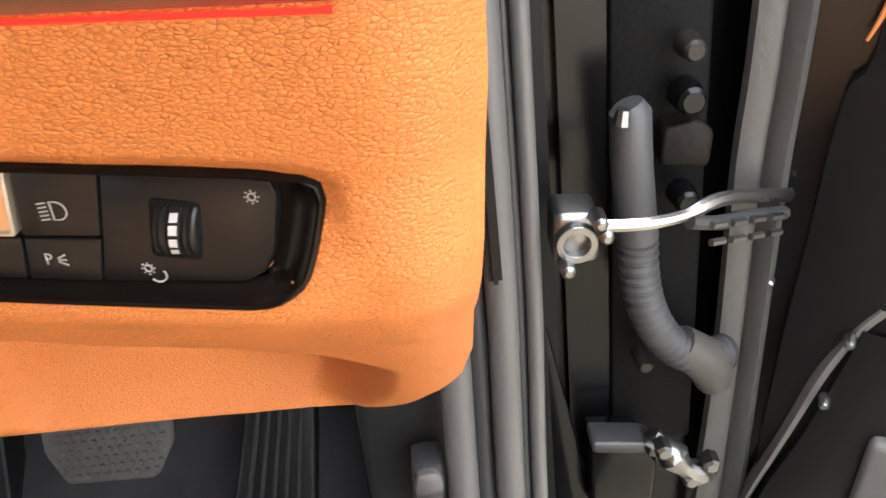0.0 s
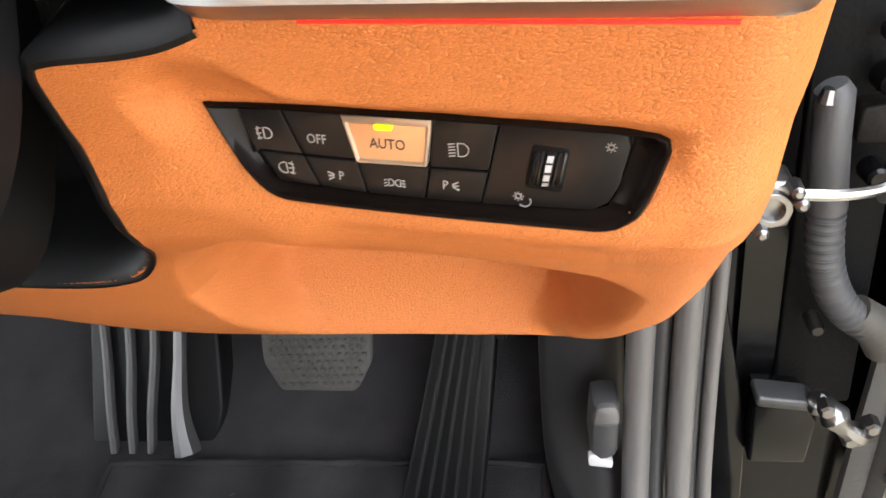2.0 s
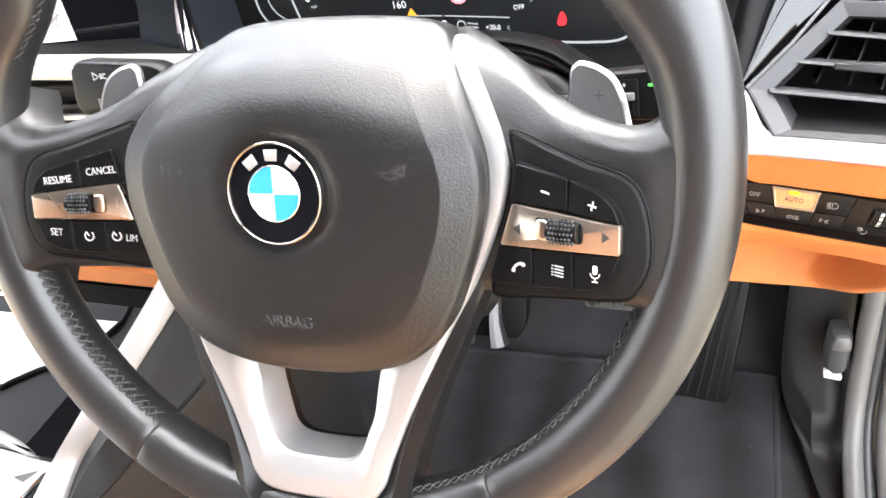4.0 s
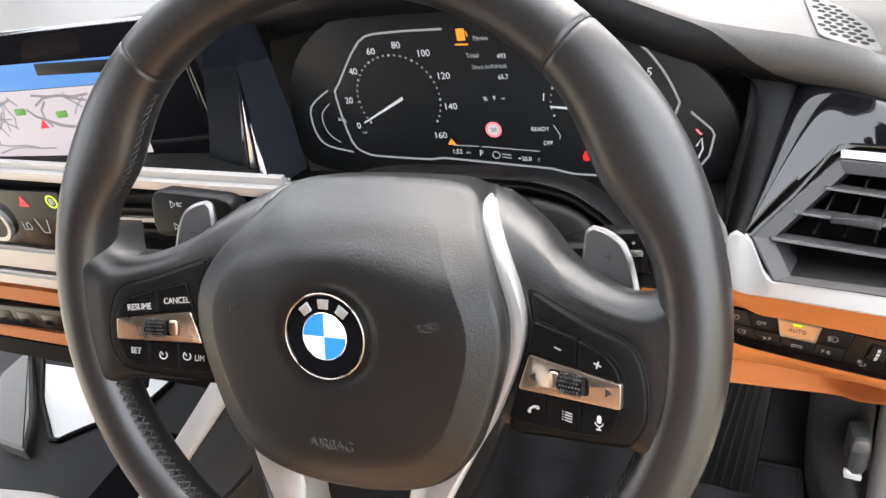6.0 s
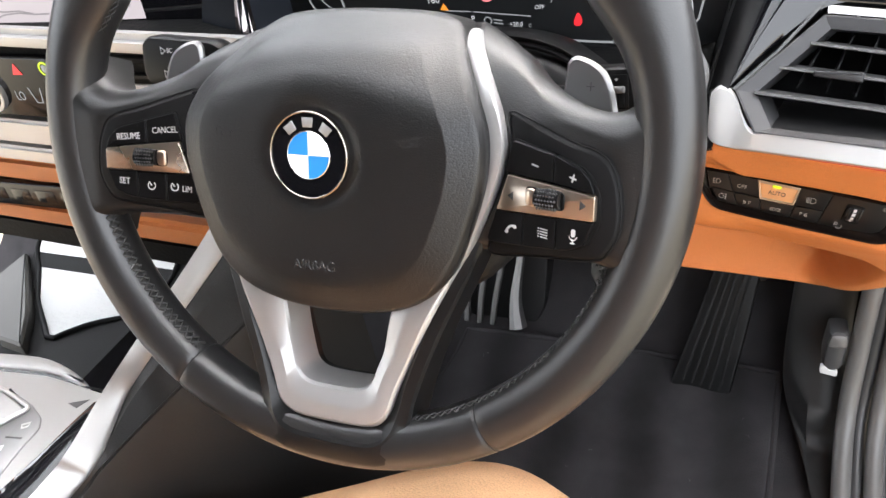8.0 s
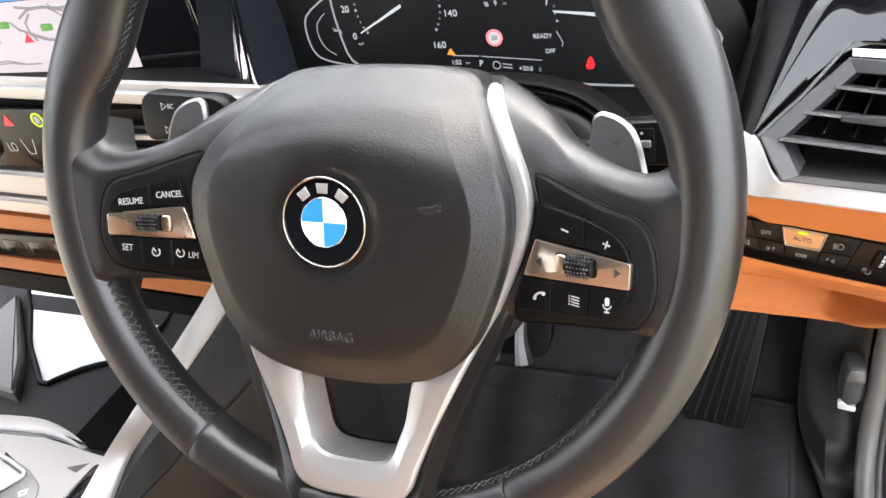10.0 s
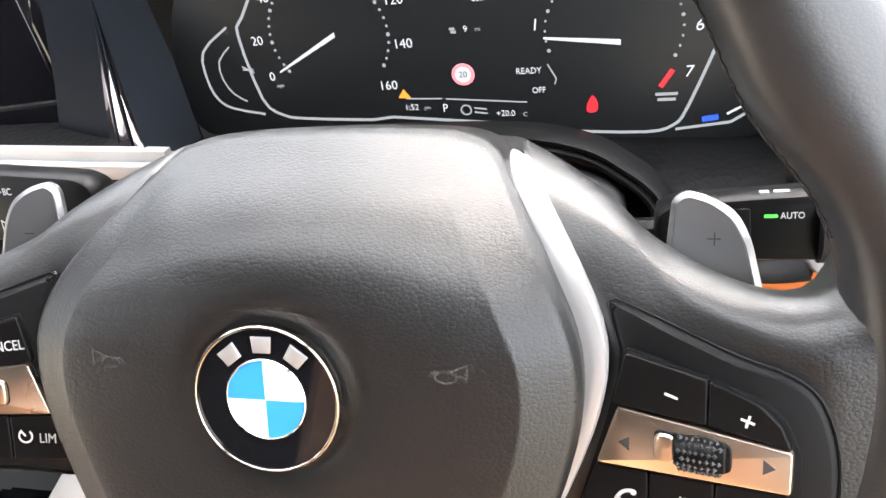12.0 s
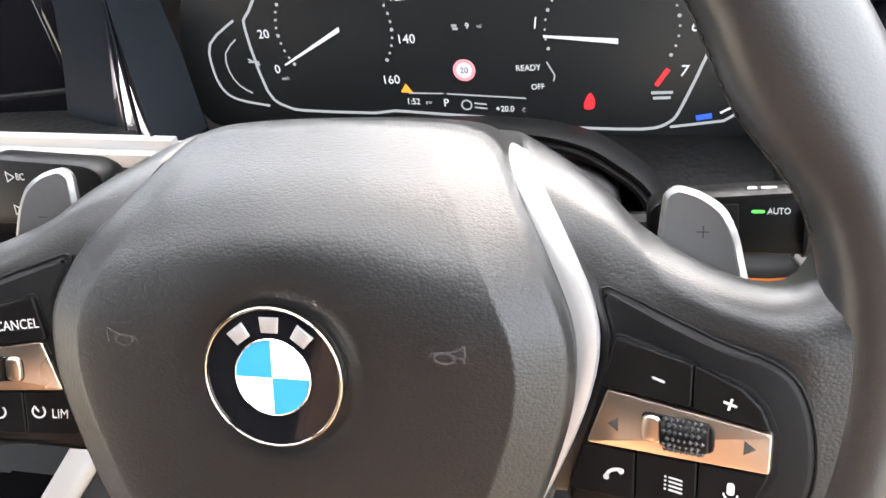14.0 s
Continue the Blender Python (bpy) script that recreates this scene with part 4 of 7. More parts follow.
# front roll: depth over height; its lower part is black, the rest the skin of the pad
ROLL = [(-0.030, 0.045), (-0.016, 0.012), (-0.006, 0.002), (0.001, 0.0), (0.007, 0.0008), (0.013, 0.003), (0.017, 0.009)]
xs = sorted([-1.1 + 1.43 * k / 118 for k in range(119)] + [0.258 + 0.003 * k for k in range(12)])
rows, visor = [], []
for x in xs:
    z, y = lerp_table(ROLL_Z, x), lerp_table(ROLL_Y, x)
    side = 0.05 * smoothstep(0.30, 0.36, x) ** 2
    seam = -0.012 + 0.0275 * smoothstep(0.212, 0.15, x)
    roll = lambda b: (x, y + lerp_table(ROLL, b), z + b - side)
    visor.append([roll(-0.030 + (seam + 0.030) * k / 8) for k in range(9)])
    pts = [roll(seam + (0.017 - seam) * k / 7) for k in range(8)]
    for f in (0.006, 0.012, 0.02, 0.03, 0.045, 0.06, 0.075, 0.09, 0.12, 0.16, 0.2, 0.3, 0.5, 0.75, 1.0):
        yy = y + 0.01 + (0.80 - y) * f
        pts.append((x, yy, pad_height(x, yy) - side))
    rows.append(pts)
part("top_pad", loft(rows), DASH_SKIN, dash, "grained dark dash top, pale with sky light", angle=50)
part("visor_lip", loft(visor), POD_BLACK, dash, "black lower edge of the dash top", angle=50)

# speaker mesh in the top pad
GRILLE = [(0.209, 0.318), (0.2365, 0.301), (0.250, 0.277), (0.2545, 0.240), (0.248, 0.236), (0.220, 0.2465)]
grille = part("speaker_grille", plate(rounded(GRILLE, 0.006, 8), -0.012, 0.0016, 0.0008, grille_height), grained("pale_mesh_plastic", (0.10, 0.099, 0.097), 0.45, 0.0006, 0.2), dash, "hexagonal speaker mesh")
holes = bmesh.new()
rim_in = [tuple(p) for p in inset([Vector(q) for q in GRILLE], 0.004)]
for i in range(9):
    for j in range(17):
        x, y = 0.208 + 0.0068 * i + (0.0034 if j % 2 else 0), 0.228 + 0.0059 * j
        if inside(x, y, rim_in):
            pillow([(x + 0.0027 * math.cos(k * math.tau / 6), y + 0.0027 * math.sin(k * math.tau / 6)) for k in range(6)], [(0, 0.0012), (0, 0.00172)], grille_height, holes)
tagged(part("mesh_hole", holes, CAVITY, grille, smooth=False), kind="stuff")

# hood: dark walls round the cluster, from the lip to the display
HOOD = [(-0.163, 0.800), (-0.172, 0.850), (-0.168, 0.900), (-0.150, 0.932), (-0.08, 0.942), (0.03, 0.941), (0.075, 0.931), (0.113, 0.907), (0.150, 0.891), (0.178, 0.877), (0.188, 0.862), (0.180, 0.830), (0.172, 0.795)]
hood_out = smooth_loop([(x, 0.222 if z > 0.87 else 0.222 - 0.065 * smoothstep(0.87, 0.80, z), z) for x, z in HOOD], 3, False)
hood_in = smooth_loop([(x * 0.985 - 0.001, 0.234, 0.868 + (z - 0.868) * 0.985) for x, z in HOOD], 3, False)
part("cluster_hood", loft([hood_out, [a.lerp(b, 0.5) for a, b in zip(hood_out, hood_in)], hood_in]), SATIN, dash, "black hood round the cluster", angle=50)
# shelf below the cluster, over the column
shelf = loft([smooth_loop([(-0.185, y, z), (-0.12, y - 0.002, z + 0.002), (0, y - 0.004, z + 0.004), (0.10, y - 0.002, z + 0.002), (0.168, y, z)], 5, False) for y, z in ((0.240, 0.797), (0.205, 0.797), (0.175, 0.792), (0.166, 0.784), (0.170, 0.772), (0.20, 0.765))])
part("cluster_shelf", shelf, CAVITY, dash, "black panel below the cluster", angle=60)

# gloss panel between cluster and vent: a flat face in the plane of the vent, and a cheek beside the hood
FACE_O = Vector((0.2349, 0.2022, 0.8333))
FACE_X = (Vector((0.337, 0.1935, 0.8222)) - Vector((0.2336, 0.1990, 0.8308))).normalized()
FACE_N = (Vector((0.2336, 0.1990, 0.8308)) - Vector((0.1884, 0.1583, 0.8005))).cross(FACE_X).normalized()
FACE_N = FACE_N if FACE_N.y < 0 else -FACE_N
FACE_Y = FACE_N.cross(FACE_X)
face_outline = [Vector(p) - FACE_O for p in ((0.1848, 0.1597, 0.8018), (0.2349, 0.2035, 0.8345), (0.2855, 0.2011, 0.8303), (0.2835, 0.2120, 0.8392), (0.2800, 0.2210, 0.8463), (0.2692, 0.2301, 0.8539), (0.2560, 0.2425, 0.8640), (0.2474, 0.2475, 0.8682), (0.2165, 0.2540, 0.8748))]
rim_low = even([(q.dot(FACE_X), q.dot(FACE_Y)) for q in face_outline[0:3]], 28)
rim_top = even([(q.dot(FACE_X), q.dot(FACE_Y)) for q in (face_outline[0], *face_outline[8:2:-1], face_outline[2])], 28)
face_rows = []
for k in range(15):
    f = k / 14
    face_rows.append([(*p.lerp(q, f), 0.0085 * (1 - (2 * f - 1) ** 2) * math.sin(math.pi * j / 28) ** 0.8) for j, (p, q) in enumerate(zip(rim_low, rim_top))])
face_rows = [[(x, y, -0.006) for x, y, z in face_rows[0]]] + face_rows + [[(x, y, -0.006) for x, y, z in face_rows[-1]]]
face = part("gloss_face", loft(face_rows), GLOSS, dash, "glossy black panel above the vent", angle=50)
face.matrix_basis = axes(FACE_O, FACE_X, FACE_Y, FACE_N)
hood_edge = [Vector(p) for p in ((0.184, 0.246, 0.884), (0.181, 0.222, 0.852), (0.177, 0.196, 0.822), (0.168, 0.172, 0.792))]
face_edge = [Vector((0.2168, 0.2545, 0.8752)).lerp(Vector((0.1846, 0.1590, 0.8005)), k / 3) + FACE_N * 0.0006 for k in range(4)]
cheek = [hood_edge, [p.lerp(q, 0.35) + FACE_N * 0.003 for p, q in zip(hood_edge, face_edge)], [p.lerp(q, 0.75) + FACE_N * 0.003 for p, q in zip(hood_edge, face_edge)], face_edge, [p - FACE_N * 0.006 for p in face_edge]]
part("gloss_cheek", loft([smooth_loop(r, 5, False) for r in cheek]), POD_BLACK, dash, "glossy black cheek beside the hood", angle=40)

# lower leather panel
X_RIGHT = [(0.50, 0.276), (0.52, 0.290), (0.54, 0.303), (0.58, 0.315), (0.62, 0.320), (0.66, 0.3215), (0.70, 0.325), (0.74, 0.328), (0.78, 0.3285)]
PROFILE = [(0.495, 0.372), (0.51, 0.345), (0.535, 0.312), (0.58, 0.266), (0.62, 0.230), (0.645, 0.208), (0.66, 0.195), (0.672, 0.182), (0.685, 0.171), (0.70, 0.164), (0.715, 0.161), (0.724, 0.159), (0.76, 0.1425), (0.772, 0.140), (0.785, 0.146)]


def leather_y(x, z):
    proud = 0.003 * smoothstep(0.21, 0.17, x) * smoothstep(0.64, 0.69, z) * (1 - smoothstep(0.73, 0.775, z))
    belly = 0.026 * smoothstep(0.26, 0.03, x) * smoothstep(0.67, 0.57, z)
    return lerp_table(PROFILE, z) - 0.15 * (x - 0.25) - proud - belly


def low_edge(x):
    """Height of the lower edge of the leather panel."""
    return 0.577 - 0.22 * (max(-0.015, x) - 0.02)


def pocket_depth(x, z):
    """The hand recess below the switches: steep at its right, soft at its left, open over a sloping ledge."""
    left = lerp_table(((0.54, 0.116), (0.562, 0.108), (0.585, 0.097), (0.617, 0.089), (0.64, 0.098), (0.657, 0.110), (0.683, 0.150)), z)
    right = lerp_table(((0.54, 0.268), (0.558, 0.279), (0.60, 0.293), (0.628, 0.297), (0.65, 0.288), (0.665, 0.262)), z)
    top = lerp_table(((0.09, 0.655), (0.11, 0.672), (0.15, 0.684), (0.21, 0.677), (0.277, 0.653), (0.30, 0.630)), x)
    k = smoothstep(left, left + 0.024, x) * (1 - smoothstep(right - 0.030, right, x))
    k *= (1 - smoothstep(top - 0.016, top, z)) * min(1, max(0, (z - low_edge(x) - 0.001) / 0.046)) ** 0.8
    return 0.058 * k


PANEL_O, PANEL_U, PANEL_V, PANEL_N = Vector((0.2377, 0.1676, 0.7187)), Vector((0.9888, -0.1376, -0.0587)), Vector((0.0542, -0.0363, 0.9979)), Vector((-0.1394, -0.9898, -0.0285))
PANEL = axes(PANEL_O, PANEL_U, PANEL_V, PANEL_N)
BEZEL = [(-0.0750, 0.0131), (-0.054, 0.0134), (-0.0047, 0.0122), (0.035, 0.0108), (0.0464, 0.0101), (0.0570, 0.0078), (0.0558, -0.0018), (0.0517, -0.0136), (0.0475, -0.0182), (0.0425, -0.0205), (0.0343, -0.0208), (-0.0124, -0.0196), (-0.049, -0.0178), (-0.059, -0.0160), (-0.0658, -0.009), (-0.0711, 0.0023)]


def gap(x, y):
    """Distance from the edge of the switch bezel, and its nearest place."""
    best = (1.0, None)
    for i in range(len(BEZEL)):
        a, b, p = Vector(BEZEL[i - 1]), Vector(BEZEL[i]), Vector((x, y))
        t = min(1, max(0, (p - a).dot(b - a) / (b - a).length_squared))
        q = a + (b - a) * t
        if (q - p).length < best[0]:
            best = ((q - p).length, (q.x, q.y))
    return best


COLUMN_HOLE = [(0.177, 0.80), (0.177, 0.7640), (0.165, 0.7605), (0.15, 0.7585), (0.123, 0.7570), (0.1175, 0.750), (0.114, 0.70), (0.108, 0.675), (0.092, 0.648), (0.07, 0.632), (0.02, 0.624), (-0.3, 0.615), (-0.3, 0.80)]


def leather_mesh():
    bm = bmesh.new()
    nz, nx, x_left = 170, 280, -0.22
    loop = [tuple(p) for p in inset([Vector(b) for b in BEZEL], 0.0025)]
    small = [tuple(p) for p in inset([Vector(b) for b in BEZEL], 0.0001)]
    grid = []
    for level in range(nz + 1):
        row = []
        for k in range(nx + 1):
            z, xr = 0.60, 0.317
            for again in range(5):
                x = x_left + (xr - x_left) * k / nx
                z = low_edge(x) + (0.7795 - low_edge(x)) * level / nz
                xr = lerp_table(X_RIGHT, z)
            y = leather_y(x, z) + pocket_depth(x, z)
            # the right end rolls away from the driver
            e = max(0.0, x - (xr - 0.03)) / 0.03
            y += 0.016 * e ** 3
            # a soft hollow round the switches
            d = Vector((x, y, z)) - PANEL_O
            pu, pv = d.dot(PANEL_U), d.dot(PANEL_V)
            hug = gap(pu, pv)
            if hug[0] < 0.0011:
                pu, pv = hug[1]
                p = PANEL_O + PANEL_U * pu + PANEL_V * pv + PANEL_N * 0.0029
                row.append(bm.verts.new(p))
                continue
            width = 0.0065 + 0.010 * smoothstep(0.006, -0.014, pv) + 0.016 * smoothstep(-0.040, -0.066, pu)
            near = 1 - smoothstep(0.0015, width, 0.0 if inside(pu, pv, loop) else hug[0])
            if near > 0:
                face_y = PANEL_O.y - ((x - PANEL_O.x) * PANEL_N.x + (z - PANEL_O.z) * PANEL_N.z - 0.0035) / PANEL_N.y
                y += (face_y - y) * near
            row.append(bm.verts.new((x, y, z)))
        grid.append(row)
    for i in range(nz):
        for k in range(nx):
            c = (grid[i][k].co + grid[i + 1][k + 1].co) / 2
            d = c - PANEL_O
            if inside(d.dot(PANEL_U), d.dot(PANEL_V), small):
                continue
            # opening for the column
            if inside(c.x, c.z, COLUMN_HOLE):
                continue
            bm.faces.new((grid[i][k], grid[i][k + 1], grid[i + 1][k + 1], grid[i + 1][k]))
    # the lower edge and the right end are turned in
    low = [bm.verts.new(v.co + Vector((0, 0.006, -0.004))) for v in grid[0]]
    low2 = [bm.verts.new(v.co + Vector((0, 0.06, 0.01))) for v in grid[0]]
    bridge(bm, grid[0], low, False)
    bridge(bm, low, low2, False)
    end = [grid[i][nx] for i in range(nz + 1)]
    end2 = [bm.verts.new(v.co + Vector((-0.002, 0.07, 0))) for v in end]
    bridge(bm, end, end2, False)
    loose = [v for v in bm.verts if not v.link_faces]
    bmesh.ops.delete(bm, geom=loose, context="VERTS")
    return bm


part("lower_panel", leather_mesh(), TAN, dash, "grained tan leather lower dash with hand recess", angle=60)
# black liner of the column opening
liner = smooth_loop([(-0.20, 0.6175), (-0.1, 0.6205), (0.02, 0.624), (0.07, 0.632), (0.092, 0.648), (0.108, 0.675), (0.114, 0.70), (0.1172, 0.740), (0.1190, 0.7535), (0.127, 0.7572), (0.15, 0.7585), (0.165, 0.7605), (0.177, 0.7640)], 5, False)
liner_out = [Vector(((b - a).y, (a - b).x)).normalized() for a, b in zip(liner[:1] + liner[:-1], liner[1:] + liner[-1:])]
part("opening_liner", loft([[(p.x + d * o.x, leather_y(p.x, p.y) + dy, p.y + d * o.y) for p, o in zip(liner, liner_out)] for d, dy in ((0.0022, 0.003), (0.0018, -0.0008), (0.0, -0.0012), (-0.004, 0.002), (-0.010, 0.035), (-0.010, 0.12))]), PLASTIC, dash, "black liner of the column opening", angle=50)
part("column_cavity", box_bm((-0.21, 0.345, 0.60), (0.18, 0.352, 0.80), 0.001), CAVITY, dash)


part("end_cap", box_bm((0.330, 0.30, 0.60), (0.336, 0.62, 0.868), 0.002), PLASTIC, dash, "black end cap of the dash")
part("firewall", box_bm((-1.05, 0.70, 0.45), (0.36, 0.715, 0.895), 0.002), CAVITY, dash, "dark firewall behind the dash")


# trim along the top of the leather: silver blade on a grey foot, with a lit red strip under it
def blade(xs, path, profile, material, name, label):
    rows = []
    for x in xs:
        y, z = path(x)
        rows.append([(x, y + a, z + b) for a, b in profile])
    return part(name, loft(rows, True), material, dash, label, angle=30)


# the blade starts beside the column and ends in a rounded nose at the door
TRIM_LOW = [(0.174, 0.150, 0.7745), (0.178, 0.1415, 0.7742), (0.186, 0.1375, 0.7737), (0.196, 0.1360, 0.7731), (0.21, 0.1345, 0.7725), (0.25, 0.1300, 0.7705), (0.30, 0.1245, 0.7680), (0.316, 0.1265, 0.7670), (0.325, 0.135, 0.7665), (0.329, 0.150, 0.7660)]
TRIM_TOP = [(0.1745, 0.1575, 0.7970), (0.180, 0.1590, 0.8012), (0.1885, 0.1550, 0.7980), (0.1985, 0.1380, 0.7845), (0.212, 0.1370, 0.7833), (0.25, 0.1345, 0.7805), (0.30, 0.1290, 0.7762), (0.317, 0.1310, 0.7752), (0.326, 0.139, 0.7745), (0.330, 0.154, 0.7742)]
low, top = smooth_loop(TRIM_LOW, 5, False), smooth_loop(TRIM_TOP, 5, False)
away = Vector((0, 0.004, -0.004))
part("silver_trim", loft([[a + Vector((0, 0.001, -0.0005)), a - Vector((0, 0.0006, 0)), a.lerp(b, 0.12) - Vector((0, 0.0014, 0)), a.lerp(b, 0.5) - Vector((0, 0.0010, 0)), b - Vector((0, 0.0006, 0)), b + Vector((0, 0.003, 0.0008)), b + away] for a, b in zip(low, top)]), PEARL, dash, "pale silver trim blade", angle=30)
part("trim_foot", loft([[a + Vector((0, 0.0003, -0.0003)), a + Vector((0, 0.004, -0.0030)), a + Vector((0, 0.0085, -0.0060)), Vector((a.x, max(a.y + 0.0095, leather_y(a.x, a.z - 0.0075) + 0.002), a.z - 0.0072))] for a in low]), FOOT, dash, "satin underside of the trim", angle=40)
strip_pts = [Vector((p.x, leather_y(p.x, p.z - 0.0078), p.z - 0.0078)) for p in low if 0.2045 < p.x < 0.3060]
part("ambient_strip", loft([[p + Vector((0, 0.002, 0.0007)), p + Vector((0, -0.0008, 0.0005)), p + Vector((0, -0.0010, 0.0)), p + Vector((0, -0.0006, -0.0004)), p + Vector((0, 0.002, -0.0006))] for p in strip_pts]), STRIP_RED, dash, "lit red ambient strip")

# ---- light switches ----
lights = thing("light_switch_panel", "black light switch panel with silver auto button in the tan dash", "switch panel", PANEL)
FACE_L = [(-0.0681, 0.0122), (-0.0344, 0.0116), (-0.007, 0.0108), (0.0125, 0.0100), (0.0428, 0.0096), (0.0469, 0.0082), (0.0483, 0.0043), (0.0456, -0.0080), (0.0428, -0.0141), (0.0383, -0.0167), (0.0053, -0.0169), (-0.0297, -0.0160), (-0.0501, -0.0146), (-0.0586, -0.0134), (-0.0638, -0.0066)]


def bezel_mesh():
    outer, inner = even([*BEZEL, BEZEL[0]], 96)[:-1], even([*FACE_L, FACE_L[0]], 96)[:-1]
    rows, bm = [], bmesh.new()
    for f, d, h in ((0, -0.0012, 0.0022), (0, -0.0008, 0.0042), (0, 0.0, 0.0050), (0, 0.0008, 0.0046), (0.25, 0.0004, 0.0028), (0.8, 0, -0.0004), (1.0, 0, -0.0010), (1.0, 0, -0.004)):
        loop = inset([a.lerp(b, f) for a, b in zip(outer, inner)], d) if d else [a.lerp(b, f) for a, b in zip(outer, inner)]
        rows.append([bm.verts.new((p.x, p.y, h)) for p in loop])
    for r, s in zip(rows, rows[1:]):
        bridge(bm, r, s)
    return bm


part("bezel", bezel_mesh(), GLOSS_TAN_CAST, lights, "glossy dark bezel", angle=40)
part("face_plate", plate(rounded(FACE_L, 0.003, 3), -0.004, -0.0008, 0.0004), CAVITY, lights)
CELLS = {
    "fog": [(-0.0678, 0.0120), (-0.0538, 0.0119), (-0.0487, -0.0034), (-0.0630, -0.0024), (-0.0640, -0.0046)],
    "off": [(-0.0532, 0.0119), (-0.0345, 0.0114), (-0.0317, -0.0042), (-0.0483, -0.0035)],
    "head": [(-0.0064, 0.0106), (0.0121, 0.0099), (0.0085, -0.0056), (-0.0088, -0.0054)],
    "rear": [(-0.0626, -0.0029), (-0.0486, -0.0039), (-0.0450, -0.0143), (-0.0580, -0.0132)],
    "left_park": [(-0.0481, -0.0040), (-0.0316, -0.0047), (-0.0297, -0.0156), (-0.0445, -0.0144)],
    "side": [(-0.0311, -0.0048), (-0.0093, -0.0056), (-0.0115, -0.0163), (-0.0291, -0.0157)],
    "right_park": [(-0.0087, -0.0058), (0.0083, -0.0061), (0.0055, -0.0167), (-0.0109, -0.0164)],
    "dimmer": [(0.0127, 0.0098), (0.0425, 0.0095), (0.0465, 0.0081), (0.0479, 0.0043), (0.0453, -0.0080), (0.0425, -0.0139), (0.0380, -0.0165), (0.0060, -0.0168)],
}
keys = {k: part("button" if k != "dimmer" else "dimmer_plate", plate(rounded(p, 0.0008, 2), -0.003, 0.0008, 0.0004), SATIN, lights, angle=30) for k, p in CELLS.items()}
AUTO = [Vector(p) for p in ((-0.0341, 0.0113), (-0.0068, 0.0108), (-0.0095, -0.0049), (-0.0311, -0.0046))]


def framed_button():
    """A key with a raised rim round a sunken face."""
    bm, rings = bmesh.new(), []
    for d, h in ((0, -0.003), (0, 0.0018), (0.0003, 0.0022), (0.0007, 0.0022), (0.0011, 0.0014), (0.0014, 0.0013)):
        rings.append([bm.verts.new((p.x, p.y, h)) for p in rounded(inset(AUTO, d) if d else AUTO, 0.0006, 2)])
    for a, b in zip(rings, rings[1:]):
        bridge(bm, a, b)
    bm.faces.new(rings[-1])
    return bm


auto = part("auto_button", framed_button(), PALE_BUTTON, lights, "pale silver auto button with lime lamp", angle=25)
# separate face, its peach colour standing in for the leather's reflection
part("button_face", plate(rounded(inset(AUTO, 0.0013), 0.0006, 2), 0.0012, 0.00135, 0.00005), PEACH, auto, "satin face tinted with the reflected tan")
part("button_lip", plate(rounded([(-0.0338, 0.0113), (-0.0069, 0.0108), (-0.0074, 0.0081), (-0.0328, 0.0085)], 0.0004, 2), 0.001, 0.0027, 0.0005), PALE_BUTTON, auto)
part("lamp", plate(rounded([(-0.0240, 0.0082), (-0.0185, 0.0080), (-0.0187, 0.0066), (-0.0238, 0.0068)], 0.0004, 2), 0.0010, 0.0029, 0.0001), LIT_LIME, auto)
lettering("AUTO", 0.0046, PRINT_DARK, auto, -0.0209, 0.0016, 0.00145, -2, squeeze=0.85)
lettering("OFF", 0.0044, PRINT_SOFT, keys["off"], -0.0432, 0.0019, 0.0010, -2, squeeze=0.82)
Z = 0.0009
D_SHAPE = lambda cx, cy, s, f=1: [(cx - f * s * 0.5, cy + s)] + [(cx + f * x, y) for x, y in arc(0, cy, s, 90, -90, 10)] + [(cx - f * s * 0.5, cy - s)]


def lamp_icon(cx, cy, rays, f=1, s=0.0018, wavy=False):
    bm = stroke(D_SHAPE(cx, cy, s, f), 0.00034, Z, closed=True)
    for k in range(rays):
        y = cy + s * (0.9 - 1.8 * k / (rays - 1))
        stroke([(cx - f * 0.85 * s, y), (cx - f * 1.85 * s, y - 0.0003)], 0.00034, Z, bm=bm)
    if wavy:
        stroke([(cx - f * 0.0026, cy + 0.0022), (cx - f * 0.0030, cy), (cx - f * 0.0024, cy - 0.0022)], 0.0004, Z, bm=bm)
    return bm


part("icon", lamp_icon(-0.0592, 0.0032, 3, 1, wavy=True), PRINT_SOFT, keys["fog"])
part("icon", lamp_icon(0.0010, 0.0008, 5, 1, 0.0021), PRINT_SOFT, keys["head"])
part("icon", lamp_icon(-0.0556, -0.0083, 3, -1, wavy=True), PRINT_SOFT, keys["rear"])
for key, x, y, f in (("left_park", -0.0372, -0.0102, -1), ("right_park", -0.0047, -0.0112, 1)):
    lettering("P", 0.0041, PRINT_SOFT, keys[key], x, y, Z, -2, squeeze=0.85)
    bm = bmesh.new()
    for k in (-1, 0, 1):
        stroke([(x + f * 0.0022, y + 0.0004 * k), (x + f * 0.0042, y + 0.0014 * k)], 0.0004, Z, bm=bm)
    part("icon", bm, PRINT_SOFT, keys[key])
part("icon", lamp_icon(-0.0216, -0.0113, 3, 1, 0.0011), PRINT_SOFT, keys["side"])
part("icon", lamp_icon(-0.0190, -0.0114, 3, -1, 0.0011), PRINT_SOFT, keys["side"])


